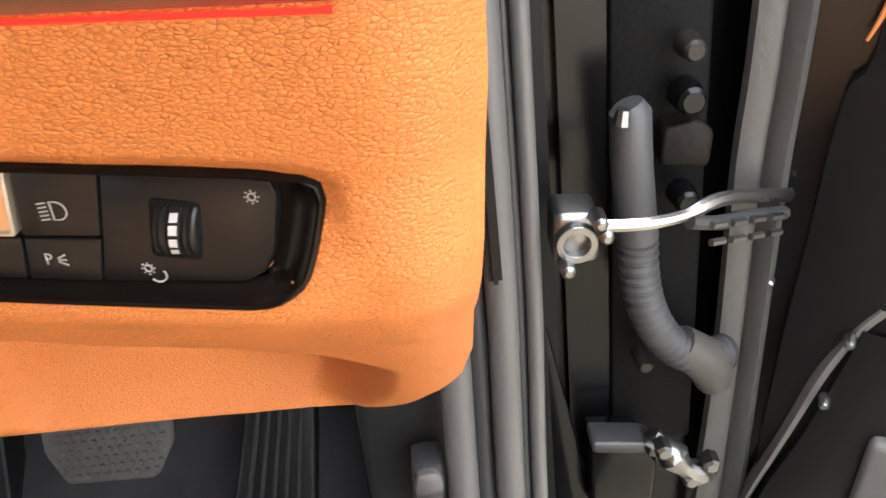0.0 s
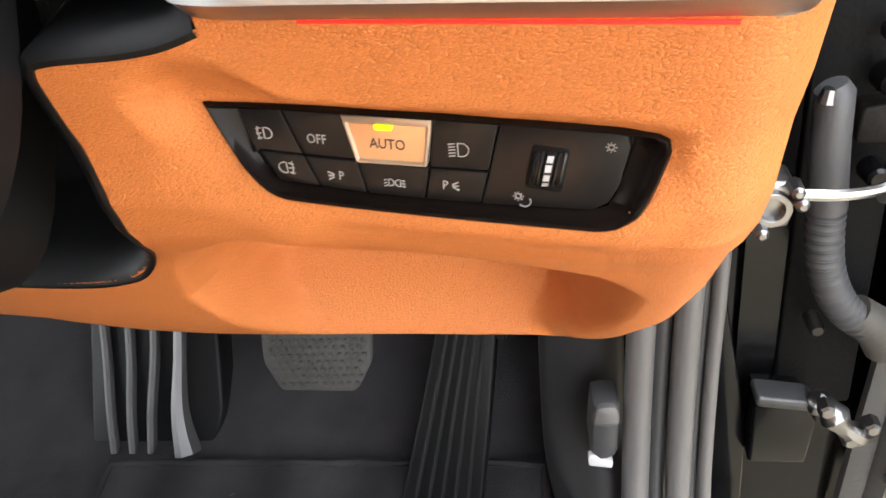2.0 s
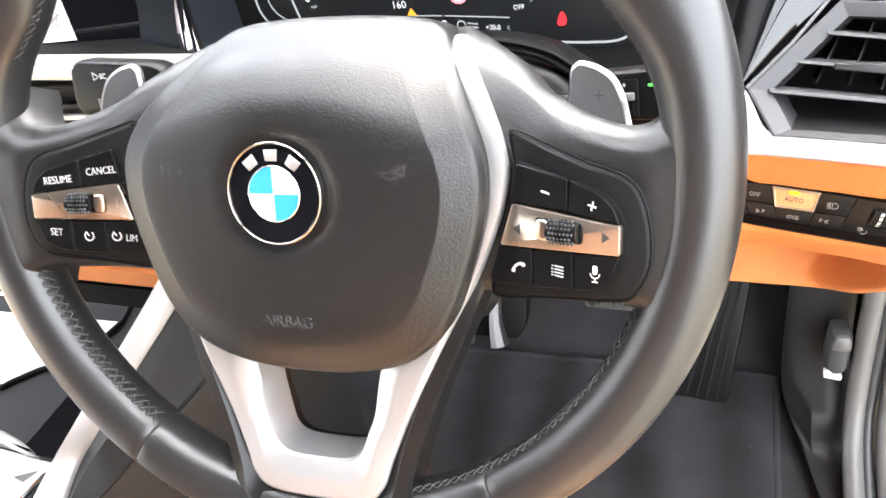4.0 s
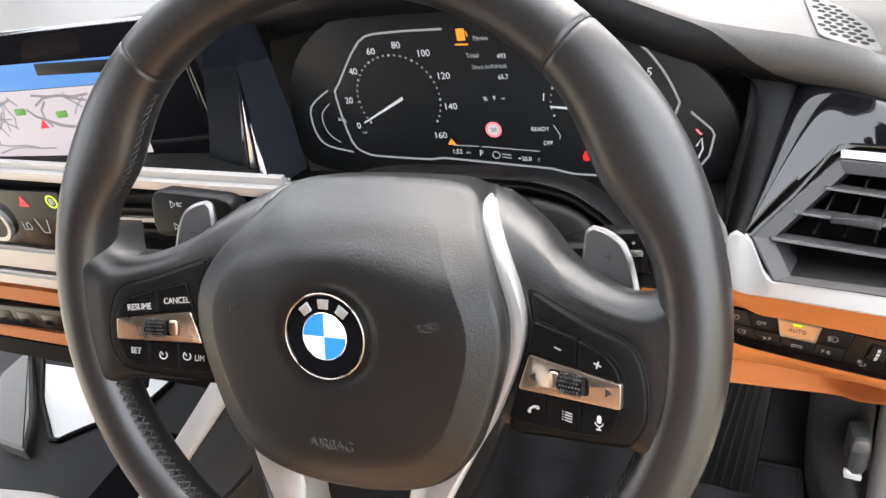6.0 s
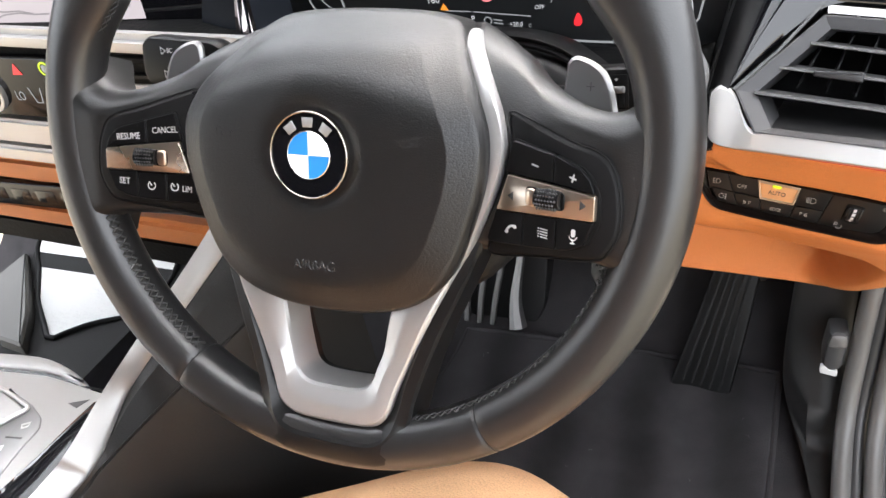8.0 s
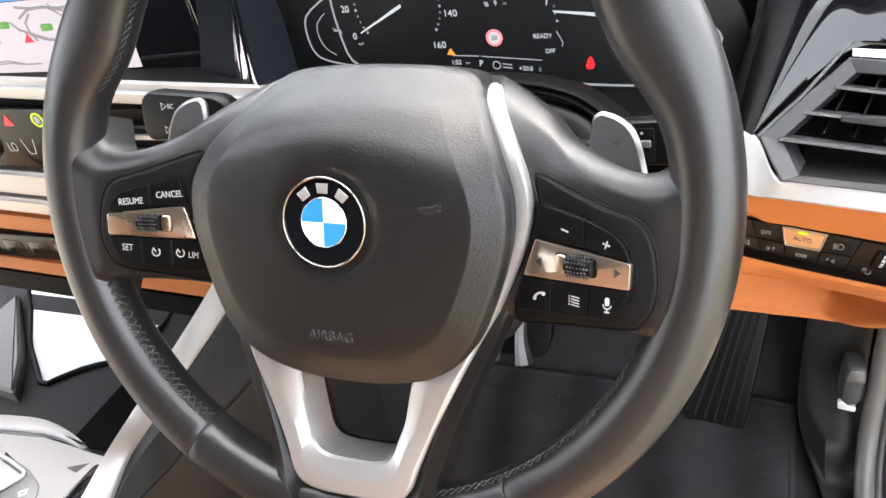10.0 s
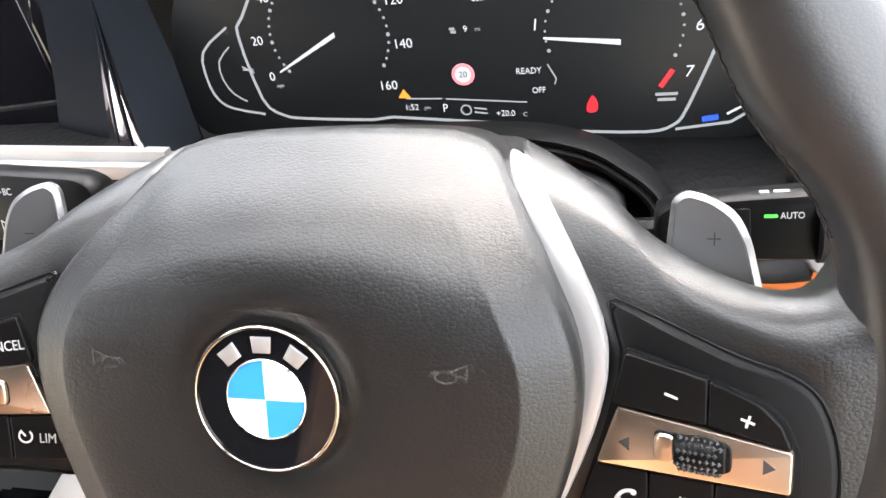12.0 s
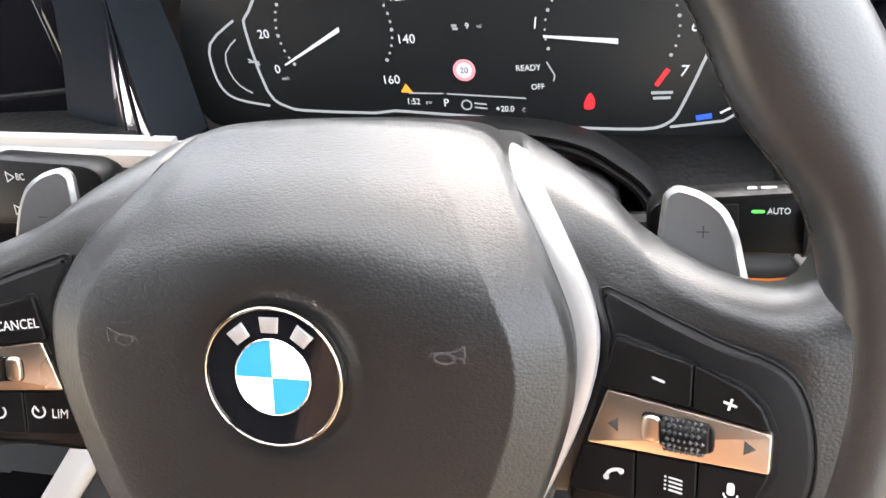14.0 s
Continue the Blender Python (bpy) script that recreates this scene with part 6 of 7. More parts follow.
part("dial_cap", disc(-0.041, 0.002, 0.0145, 0.0, 0.004, 32), GLOSS_DARK, climate)
part("hazard_mark", pillow([(0.000, 0.0205), (0.012, 0.0205), (0.006, 0.0315)], [(0, 0.0002), (0, 0.0005)]), LIT_RED, climate)
part("green_ring", ring_mesh(0.0050, 0.0068, 0.0, 0.0005, 24), LIT_LIME, climate).location = (0.042, 0.0262, 0)
part("ring_mark", plate(rounded([(0.039, 0.0228), (0.045, 0.0228), (0.045, 0.0298), (0.039, 0.0298)], 0.002), 0.0, 0.0004, 0.0001), LIT_DIM, climate)
lettering("LO", 0.013, LIT_DIM, climate, -0.004, -0.001, 0.0004, squeeze=0.7)
part("seat_mark", stroke([(0.010, 0.008), (0.014, -0.007), (0.021, -0.007), (0.025, 0.008)], 0.0012, 0.0003), LIT_DIM, climate)
row_m = axes(Vector((-0.47, 0.160, 0.667)), Vector((1, 0, 0)), Vector((0, 0, 1)), Vector((0, -1, 0)))
row = thing("button_row", "dark row of small buttons in the tan strip", "control panel", row_m)
part("row_plate", plate(rounded([(-0.16, -0.014), (0.10, -0.014), (0.10, 0.014), (-0.16, 0.014)], 0.004), -0.02, 0.0, 0.001), GLOSS_DARK, row)
for k in range(7):
    x = -0.14 + 0.035 * k
    part("row_button", plate(rounded([(x - 0.013, -0.007), (x + 0.013, -0.007), (x + 0.013, 0.007), (x - 0.013, 0.007)], 0.002), 0.0, 0.0003, 0.0001), GLOSS_DARK, row)

# ---- centre console ----
console = thing("centre_console", "black centre console with silver rails and pale deck", "console")
part("console_body", box_bm((-0.53, -0.60, 0.27), (-0.245, 0.015, 0.575), 0.01), PLASTIC, console, "black console body")
part("console_bin", box_bm((-0.53, 0.01, 0.27), (-0.245, 0.24, 0.43), 0.01), GLOSS, console, "glossy black open bin")


# inner edge and outer edge of the driver's rail, and the fold of the padded side below it
RAIL = [((-0.178, 0.135, 0.745), (-0.164, 0.140, 0.738), (-0.128, 0.150, 0.690)), ((-0.190, 0.078, 0.709), (-0.177, 0.084, 0.702), (-0.150, 0.068, 0.655)), ((-0.222, 0.009, 0.6615), (-0.210, 0.005, 0.656), (-0.188, -0.004, 0.627)), ((-0.250, -0.024, 0.626), (-0.238, -0.018, 0.6215), (-0.214, -0.038, 0.607)), ((-0.2515, -0.074, 0.610), (-0.239, -0.068, 0.595), (-0.2345, -0.072, 0.590)), ((-0.2595, -0.1075, 0.600), (-0.245, -0.105, 0.588), (-0.240, -0.108, 0.581)), ((-0.262, -0.30, 0.595), (-0.248, -0.30, 0.585), (-0.243, -0.30, 0.577))]


def console_flank(side):
    """Rail and padded side; the passenger's side mirrors the driver's from the deck backwards."""
    flip = lambda p: Vector(p) if side > 0 else Vector((-0.77 - p[0], p[1], p[2]))
    src = RAIL if side > 0 else RAIL[3:]
    inn, out, fold = (smooth_loop([flip(r[k]) for r in src], 6, False) for k in (0, 1, 2))
    sx = Vector((side, 0, 0))
    part("console_rail", loft([[a - sx * 0.002 + Vector((0, 0, -0.03)), a - sx * 0.001 + Vector((0, 0, -0.002)), a + Vector((0, 0, 0.0004)), a.lerp(b, 0.2) + Vector((0, 0, 0.0012)), a.lerp(b, 0.75) + Vector((0, 0, 0.0008)), b, b + sx * 0.0012 + Vector((0, 0, -0.004)), b + Vector((0, 0, -0.012))] for a, b in zip(inn, out)]), DECK, console, "pale silver console rail", angle=30)
    part("console_side", loft([[b + Vector((0, 0.001, -0.005)), b + sx * 0.003 + Vector((0, 0, -0.0050)), b.lerp(c, 0.35) + sx * 0.003 + Vector((0, 0, 0.002)), b.lerp(c, 0.9) + sx * 0.001, c, c + sx * 0.0025 + Vector((0, 0, -0.001)), c + sx * 0.005 + Vector((0, 0, -0.012)), c + sx * 0.008 + Vector((0, 0, -0.10)), Vector((c.x + side * 0.012, c.y, 0.27))] for b, c in zip(out, fold)]), SIDE_SKIN, console, "black padded console side", angle=25)
    part("side_seam", tube([c + sx * 0.001 + Vector((0, 0, 0.0002)) for c in fold], 0.0007, 6), SIDE_SKIN, console)


for side in (1, -1):
    console_flank(side)
part("console_deck", plate(rounded([(-0.50, -0.45), (-0.262, -0.45), (-0.262, -0.03), (-0.275, -0.002), (-0.312, 0.000), (-0.383, 0.012), (-0.50, 0.010)], 0.006, 3), 0.57, 0.590, 0.002), DECK, console, "pale silver console deck")
part("deck_edge", pillow(smooth_loop([(-0.50, 0.012), (-0.448, 0.0125), (-0.383, 0.0195), (-0.345, 0.0145), (-0.312, 0.003), (-0.318, 0.000), (-0.36, 0.0055), (-0.433, -0.002), (-0.50, -0.006)], 3), [(0, 0.580), (0, 0.5915), (0.001, 0.5935), (0.003, 0.5945)]), DECK, console, "bright tapered edge of the deck", angle=40)
# black tube draws the shadow line along the joint
part("edge_shadow", tube([(-0.50, -0.0075, 0.5902), (-0.433, -0.0035, 0.5902), (-0.36, 0.0040, 0.5902), (-0.312, 0.0005, 0.5902), (-0.290, 0.001, 0.5902)], 0.0009, 6), GLOSS, console, "dark joint and painted shadow line behind the deck edge")
part("gloss_inlay", plate(rounded([(-0.335, -0.45), (-0.2625, -0.45), (-0.2625, -0.11), (-0.256, -0.03), (-0.272, -0.004), (-0.290, -0.012), (-0.2925, -0.035), (-0.295, -0.0715), (-0.3005, -0.114), (-0.31, -0.2)], 0.003, 3), 0.588, 0.5915, 0.001), GLOSS, console, "glossy black inlay")
part("deck_mark", pillow([(-0.3134, -0.0194), (-0.2965, -0.0110), (-0.3015, -0.0220)], [(0, 0.5898), (0, 0.5904)]), GREY_PLASTIC, console, "small grey triangle")
part("touch_pad", plate(rounded([(-0.46, -0.019), (-0.385, -0.024), (-0.345, -0.036), (-0.378, -0.09), (-0.46, -0.10)], 0.006, 3), 0.588, 0.5925, 0.001), DECK, console, "pale touch pad")
part("pad_trim", tube(smooth_loop([(-0.46, -0.017, 0.593), (-0.41, -0.0195, 0.593), (-0.385, -0.0225, 0.593), (-0.358, -0.029, 0.593), (-0.3435, -0.0345, 0.593), (-0.3480, -0.044, 0.593), (-0.362, -0.066, 0.593), (-0.378, -0.092, 0.593)], 4, False), 0.0020, 8), SILVER, console, "silver frame of the touch pad")
pad = part("button_pad", plate(rounded([(-0.385, -0.0185), (-0.345, -0.029), (-0.324, -0.039), (-0.3165, -0.049), (-0.316, -0.07), (-0.310, -0.106), (-0.322, -0.16), (-0.40, -0.15), (-0.376, -0.092), (-0.346, -0.042), (-0.341, -0.034)], 0.004, 3), 0.588, 0.5915, 0.001), grained("pad_grey", (0.20, 0.20, 0.205), 0.4, 0.0006, 0.1, 0.4), console, "grey button pad")
for k in range(3):
    x, y = -0.331 - 0.004 * k, -0.051 - 0.026 * k
    part("pad_print", stroke([(x + 0.002, y + 0.005), (x - 0.004, y + 0.001), (x - 0.001, y - 0.002), (x + 0.003, y + 0.001)], 0.0020, 0.5917, closed=True), PRINT, pad)
    part("button_joint", stroke([(x - 0.008, y - 0.013), (x + 0.008, y - 0.0105)], 0.0016, 0.5916), PRINT_DARK, pad)
lever = thing("gear_selector", "black and chrome gear selector on the console", "gear lever", pose(-0.425, -0.06, 0.587))
part("selector_base", disc(0, 0, 0.026, 0.0, 0.010, 28), GLOSS, lever)
part("selector_stem", tube([(0, 0, 0.005), (0, -0.004, 0.05)], [0.013, 0.011], 14), CHROME, lever)
part("selector_grip", pillow(rounded([(-0.016, -0.03), (0.016, -0.03), (0.016, 0.028), (-0.016, 0.028)], 0.010, 4), [(0.004, 0.045), (0, 0.052), (0, 0.072), (0.004, 0.082), (0.010, 0.085)]), BLACK_LEATHER, lever)

# ---- footwell ----
floor_bm = loft([[(x, y, z) for x in (-1.15, -0.7, -0.3, -0.25, 0.0, 0.27, 0.33)] for y, z in ((-1.6, 0.30), (-0.3, 0.27), (0.0, 0.262), (0.38, 0.258), (0.46, 0.27), (0.54, 0.33), (0.66, 0.50), (0.72, 0.66), (0.72, 0.80))])
solid("floor", floor_bm, CARPET, "black carpet floor and toe board of the car", "floor", "structure")
mat_rows = []
for k in range(25):
    y = -0.18 + 0.63 * k / 24
    z = lerp_table([(-0.2, 0.276), (0.38, 0.266), (0.44, 0.272), (0.50, 0.305)], y) + 0.006
    left = -0.245 + 0.07 * smoothstep(0.1, 0.45, y)
    mat_rows.append([(x, y, z + 0.0012 * math.sin(x * 105 + y * 30) - 0.004 * (j in (0, 90))) for j, x in enumerate([left + (0.235 - left) * j / 90 for j in range(91)])])
floor_mat = thing("floor_mat", "ribbed black carpet floor mat below the pedals", "floor mat")
part("mat_body", loft(mat_rows), MAT, floor_mat)
edge_path = [Vector(r[0]) for r in mat_rows] + [Vector(mat_rows[-1][k]) for k in range(6, 91, 6)] + [Vector(r[-1]) for r in mat_rows[::-1]]
part("mat_piping", tube([p + Vector((0, 0, 0.001)) for p in edge_path], 0.0036, 8), MAT, floor_mat, "black bound edge of the mat")
lint = bmesh.new()
rnd = random.Random(11)
for k in range(30):
    x, y, a = rnd.uniform(-0.15, 0.22), rnd.uniform(0.05, 0.42), rnd.uniform(0, math.tau)
    z, n = lerp_table([(-0.2, 0.276), (0.38, 0.266), (0.44, 0.272)], y) + 0.0072, rnd.uniform(0.001, 0.004)
    tube([(x, y, z), (x + n * math.cos(a), y + n * math.sin(a), z + 0.0006), (x + 1.6 * n * math.cos(a + 0.5), y + 1.6 * n * math.sin(a + 0.5), z)], rnd.uniform(0.0002, 0.0005), 4, lint)
tagged(part("lint", lint, GREY_PLASTIC, floor_mat, "grey lint and dust on the mat"), kind="stuff")

# foot rest with bright ribs
RIB = grained("dull_aluminium", (0.115, 0.112, 0.112), 0.55, 0.002, 0.2, 0.9)
BRIGHT_RIB = grained("bright_aluminium", (0.17, 0.167, 0.165), 0.5, 0.002, 0.2, 0.9)
rest = thing("foot_rest", "black foot rest with bright metal ribs on the toe board", "foot rest")
RO, RU, RV = Vector((-0.195, 0.470, 0.268)), Vector((0.09, 0.0, 0.0)), Vector((0.035, 0.115, 0.21))
rest_m = axes(RO, RU.normalized(), (RV - RU.normalized() * RV.dot(RU.normalized())).normalized(), RU.cross(RV).normalized())
rest.matrix_world = rest_m
part("rest_plate", plate(rounded([(-0.015, 0.0), (0.105, 0.0), (0.125, 0.04), (0.125, 0.26), (0.0, 0.26)], 0.012, 4), -0.03, 0.0, 0.003), PLASTIC, rest)
for k in range(4):
    x = 0.012 + 0.027 * k
    bend = 0.022 if k == 3 else 0.003
    part("rib", tube(smooth_loop([(x * 0.72 + bend, 0.008, 0.002), (x * 0.8 + bend * 0.4, 0.05, 0.003), (x * 0.95, 0.12, 0.003), (x * 1.15 - 0.010, 0.25, 0.003)], 4, False), [0.0170, 0.0155, 0.0138, 0.0120, 0.0105, 0.0094, 0.0085] + [0.0075] * 6 if k == 3 else [0.0058] * 13, 8, flat=0.8), BRIGHT_RIB if k == 3 else RIB, rest, "bright flared metal rib" if k == 3 else "dull metal rib")
# brake and accelerator
WORN = grained("worn_rubber", (0.07, 0.068, 0.063), 0.8, 0.004, 0.6, 0, 0.3, 0.35, 60)
brake = thing("brake_pedal", "worn rubber brake pedal hanging over the mat", "pedal")
brake.matrix_world = axes(Vector((0.055, 0.452, 0.42)), Vector((1, 0, 0)), Vector((0, 0.45, 0.893)), Vector((0, -0.893, 0.45)))
part("pedal_pad", plate(rounded([(-0.031, -0.038), (0.032, -0.040), (0.046, -0.016), (0.050, 0.05), (-0.046, 0.05), (-0.045, -0.014)], 0.004, 3), -0.010, 0.0, 0.003), WORN, brake, "worn grey rubber pad")
studs = bmesh.new()
for k in range(13):
    for j in range(15):
        x, y = -0.042 + 0.007 * k + (0.0035 if j % 2 else 0), -0.033 + 0.006 * j
        if abs(x - 0.002) < 0.034 + 0.3 * min(0.03, y + 0.036):
            bmesh.ops.create_cone(studs, segments=6, radius1=0.0027, radius2=0.0016, depth=0.0022, cap_ends=True, matrix=Matrix.Translation((x, y, 0.0008)))
tagged(part("pedal_studs", studs, WORN, brake), kind="stuff")
part("pedal_arm", tube([(0.0, 0.03, -0.015), (0.0, 0.14, -0.02), (-0.01, 0.26, 0.03)], 0.010, 8), PAINT, brake)
gas = thing("accelerator_pedal", "long black rubber accelerator pedal rising from the floor", "pedal")
gas_v = Vector((0.045, 0.10, 0.22)).normalized()
gas_u = Vector((1, -0.10, -0.12)).normalized()
gas_n = gas_u.cross(gas_v).normalized()
gas.matrix_world = axes(Vector((0.145, 0.408, 0.268)), gas_v.cross(gas_n), gas_v, gas_n)
part("pedal_plate", plate(rounded([(-0.035, 0.0), (0.036, -0.004), (0.032, 0.10), (0.024, 0.25), (-0.016, 0.25), (-0.026, 0.10)], 0.006, 3), -0.012, 0.0, 0.003), PLASTIC, gas, "black pedal plate")
for k in range(5):
    x = -0.022 + 0.011 * k
    part("pedal_groove", tube([(x, 0.012, 0.0), (x * 0.75 + 0.002, 0.12, 0.0), (x * 0.6 + 0.004, 0.235, 0.0)], 0.002, 6), PLASTIC, gas)
part("pedal_hinge", box_bm((-0.036, -0.012, -0.018), (0.038, 0.003, 0.002), 0.003), RUBBER, gas)
part("pedal_stop", box_bm((0.027, 0.16, -0.012), (0.036, 0.20, 0.004), 0.002), PLASTIC, gas)

# ---- driver's side: kick panel, seals, sill, pillar ----
KICK = [(0.250, 0.400, 0.68), (0.244, 0.415, 0.56), (0.239, 0.420, 0.45), (0.2366, 0.420, 0.34), (0.242, 0.410, 0.285), (0.262, 0.335, 0.279), (0.290, 0.22, 0.279)]
kick_edge = smooth_loop(KICK, 8, False)
kick = solid("kick_panel", loft([[Vector((p.x + dx + (0.300 - p.x) * f, p.y + dy - 0.055 * smoothstep(0.395, 0.30, p.z) * smoothstep(0.0, 0.5, f), p.z)) for p in kick_edge] for f, dx, dy in ((0, 0.03, 0.25), (0, 0.002, 0.03), (0, 0.0, 0.006), (0.02, 0.001, 0.0), (0.12, 0.0, -0.006), (0.45, 0.0, -0.012), (0.9, 0.0, -0.012), (1.0, 0.0, -0.004))]), KICK_GREY, "black plastic kick panel in the driver's footwell", "trim panel", "structure", angle=60)
bonnet = thing("bonnet_lever", "grey bonnet release lever on the kick panel", "lever")
grip = smooth_loop([(-0.012, -0.028), (0.005, -0.028), (0.008, -0.01), (0.009, 0.012), (0.006, 0.018), (-0.007, 0.018), (-0.010, 0.012)], 3)
bonnet.matrix_world = axes(Vector((0.285, 0.372, 0.412)), Vector((1, 0.05, 0)), Vector((0, 0.1, 0.995)), Vector((0.05, -0.995, 0.1)))
part("lever_grip", pillow(grip, [(0, -0.02), (0, 0.002), (0.002, 0.006), (0.006, 0.008)]), GREY_PLASTIC, bonnet, "grey plastic grip")
# light on the lever's top, done as a cap of paler grey
part("lit_lever_end", pillow(smooth_loop([(-0.009, 0.001), (0.007, 0.001), (0.008, 0.010), (0.005, 0.017), (-0.006, 0.017), (-0.009, 0.010)], 3), [(0, 0.004), (0.001, 0.0085), (0.004, 0.010)]), SEAL_GREY, bonnet, "lever tip coloured paler as its lit top")
part("lever_print", plate(rounded([(-0.014, -0.034), (0.002, -0.037), (0.003, -0.031), (-0.006, -0.029), (-0.009, -0.025), (-0.014, -0.025)], 0.0015), 0.002, 0.0075, 0.0005), PRINT, bonnet, "white car symbol")
seal = thing("door_seal", "grey rubber door seals up the driver's door opening", "seal")
SEAL_LINE = [(0.012, 0.40, 0.98), (0.006, 0.39, 0.75), (0.003, 0.383, 0.55), (-0.002, 0.372, 0.42), (-0.006, 0.34, 0.33), (-0.006, 0.26, 0.295), (-0.004, 0.16, 0.285), (0, -0.1, 0.283), (0, -0.7, 0.283)]
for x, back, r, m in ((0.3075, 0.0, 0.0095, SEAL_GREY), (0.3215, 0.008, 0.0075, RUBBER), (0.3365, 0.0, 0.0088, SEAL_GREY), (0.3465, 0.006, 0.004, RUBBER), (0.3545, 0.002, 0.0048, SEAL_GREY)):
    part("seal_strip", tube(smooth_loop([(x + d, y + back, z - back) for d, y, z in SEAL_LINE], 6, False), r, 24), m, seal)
solid("door_sill", box_bm((0.30, -1.2, 0.16), (0.394, 0.42, 0.285), 0.014), PAINT, "glossy black painted door sill", "sill", "structure")

# pillar with its fittings
post = thing("front_pillar", "black painted door pillar with bolts and bracket", "car body")
part("post", box_bm((0.372, 0.445, 0.18), (0.47, 0.62, 0.98), 0.012), PAINT, post)
part("fender_panel", box_bm((0.44, 0.47, 0.18), (0.62, 0.62, 0.98), 0.01), PAINT, post)
part("inner_post", box_bm((0.325, 0.42, 0.18), (0.375, 0.62, 0.98), 0.008), PLASTIC, post)
FLAT = axes(Vector((0, 0.425, 0)), Vector((1, 0, 0)), Vector((0, 0, 1)), Vector((0, -1, 0)))
DOOR_GREY = grained("door_trim_grey", (0.11, 0.107, 0.102), 0.35, 0.004, 0.15)
HINGE_BROWN = grained("dull_brown_metal", (0.008, 0.0062, 0.0045), 0.6, 0.006, 0.3, 0, 0.2, 0.2, 40)
BEIGE = grained("primer_beige", (0.015, 0.013, 0.011), 0.5, 0.006, 0.3, 0, 0.4, 0.2, 40)
for name, pts, lo, hi, m, label in (
    ("flange", [(0.358, 0.50), (0.3685, 0.482), (0.376, 0.435), (0.384, 0.392), (0.391, 0.336), (0.392, 0.22), (0.358, 0.22)], -0.004, 0.004, PAINT, "black body flange"),
    ("recess_plate", [(0.412, 0.98), (0.468, 0.98), (0.468, 0.36), (0.412, 0.36)], -0.022, -0.016, CAVITY, ""),
    ("bracket", [(0.390, 0.330), (0.432, 0.328), (0.436, 0.372), (0.425, 0.392), (0.391, 0.396)], -0.01, 0.016, PAINT, "black bracket"),
    ("bracket_lip", [(0.391, 0.390), (0.430, 0.384), (0.440, 0.374), (0.442, 0.380), (0.428, 0.394), (0.391, 0.400)], 0.0, 0.020, RUBBER, ""),
    ("hinge_block", [(0.436, 0.586), (0.464, 0.582), (0.466, 0.604), (0.456, 0.612), (0.438, 0.608)], -0.016, 0.002, HINGE_BROWN, "dull brown hinge block"),
):
    part(name, plate(rounded(pts, 0.004, 3), lo, hi, 0.002), m, post, label).matrix_basis = FLAT
for x, z, r, m in ((0.450, 0.653, 0.006, BEIGE), (0.450, 0.566, 0.007, PAINT), (0.450, 0.626, 0.008, PAINT), (0.428, 0.452, 0.005, BEIGE)):
    part("bolt", tube([(x, 0.43, z), (x, 0.414, z), (x, 0.412, z)], [r * 1.2, r, r * 0.7], 18), m, post)
knot = part("lower_hinge", tube(smooth_loop([(0.428, 0.412, 0.392), (0.440, 0.405, 0.388), (0.450, 0.400, 0.376), (0.462, 0.402, 0.366), (0.474, 0.41, 0.362)], 4, False), [0.006, 0.008, 0.010, 0.009, 0.008, 0.010, 0.011, 0.009, 0.007, 0.007, 0.008, 0.009, 0.009, 0.008, 0.008, 0.007, 0.006], 10), STEEL, post, "bright steel hinge")
for x, z in ((0.436, 0.395), (0.455, 0.366), (0.468, 0.378)):
    part("bolt", tube([(x, 0.404, z), (x, 0.394, z), (x, 0.392, z)], [0.0062, 0.0058, 0.004], 6), STEEL, knot)

check = thing("door_check", "polished steel door check strap between pillar and door", "door hardware")
part("check_arm", tube(smooth_loop([(0.392, 0.372, 0.582), (0.414, 0.371, 0.581), (0.436, 0.378, 0.579), (0.456, 0.388, 0.580), (0.476, 0.40, 0.574), (0.510, 0.42, 0.560)], 5, False), [0.0036] * 12 + [0.0044] * 14, 8, flat=0.8), grained("polished_steel", (0.5, 0.495, 0.49), 0.25, 0.002, 0.1, 1.0), check, "polished check arm")
part("check_rail", tube(smooth_loop([(0.440, 0.380, 0.574), (0.458, 0.389, 0.566), (0.480, 0.402, 0.560), (0.508, 0.42, 0.549)], 5, False), 0.0042, 8), GREY_PLASTIC, check)
for row, dz in ((0, 0.0), (1, -0.0105)):
    for k in range(4):
        p = Vector((0.452 + 0.0135 * k, 0.380 + 0.0075 * k, 0.570 + dz - 0.0042 * k))
        part("check_notch", tube([p, p + Vector((0.0085, 0.0045, -0.0022))], 0.0022, 6), STEEL, check)
part("check_socket", ring_mesh(0.007, 0.011, -0.008, 0.0, 20), STEEL, check).matrix_basis = axes(Vector((0.380, 0.372, 0.572)), Vector((1, 0, 0)), Vector((0, 0, 1)), Vector((0, -1, 0)))
part("check_bracket", plate(rounded([(-0.012, -0.014), (0.012, -0.016), (0.014, 0.014), (-0.010, 0.016)], 0.005), -0.03, -0.006, 0.003), STEEL, check).matrix_basis = axes(Vector((0.380, 0.372, 0.572)), Vector((1, 0, 0)), Vector((0, 0, 1)), Vector((0, -1, 0)))
for x, z in ((0.391, 0.586), (0.394, 0.578), (0.374, 0.560)):
    part("bolt", tube([(x, 0.378, z), (x, 0.366, z), (x, 0.364, z)], [0.0045, 0.004, 0.002], 8), STEEL, check)
HOSE = grained("pale_grey_rubber", (0.05, 0.05, 0.052), 0.5, 0.003, 0.2)
conduit = thing("cable_conduit", "grey corrugated cable conduit running into the door", "cable")
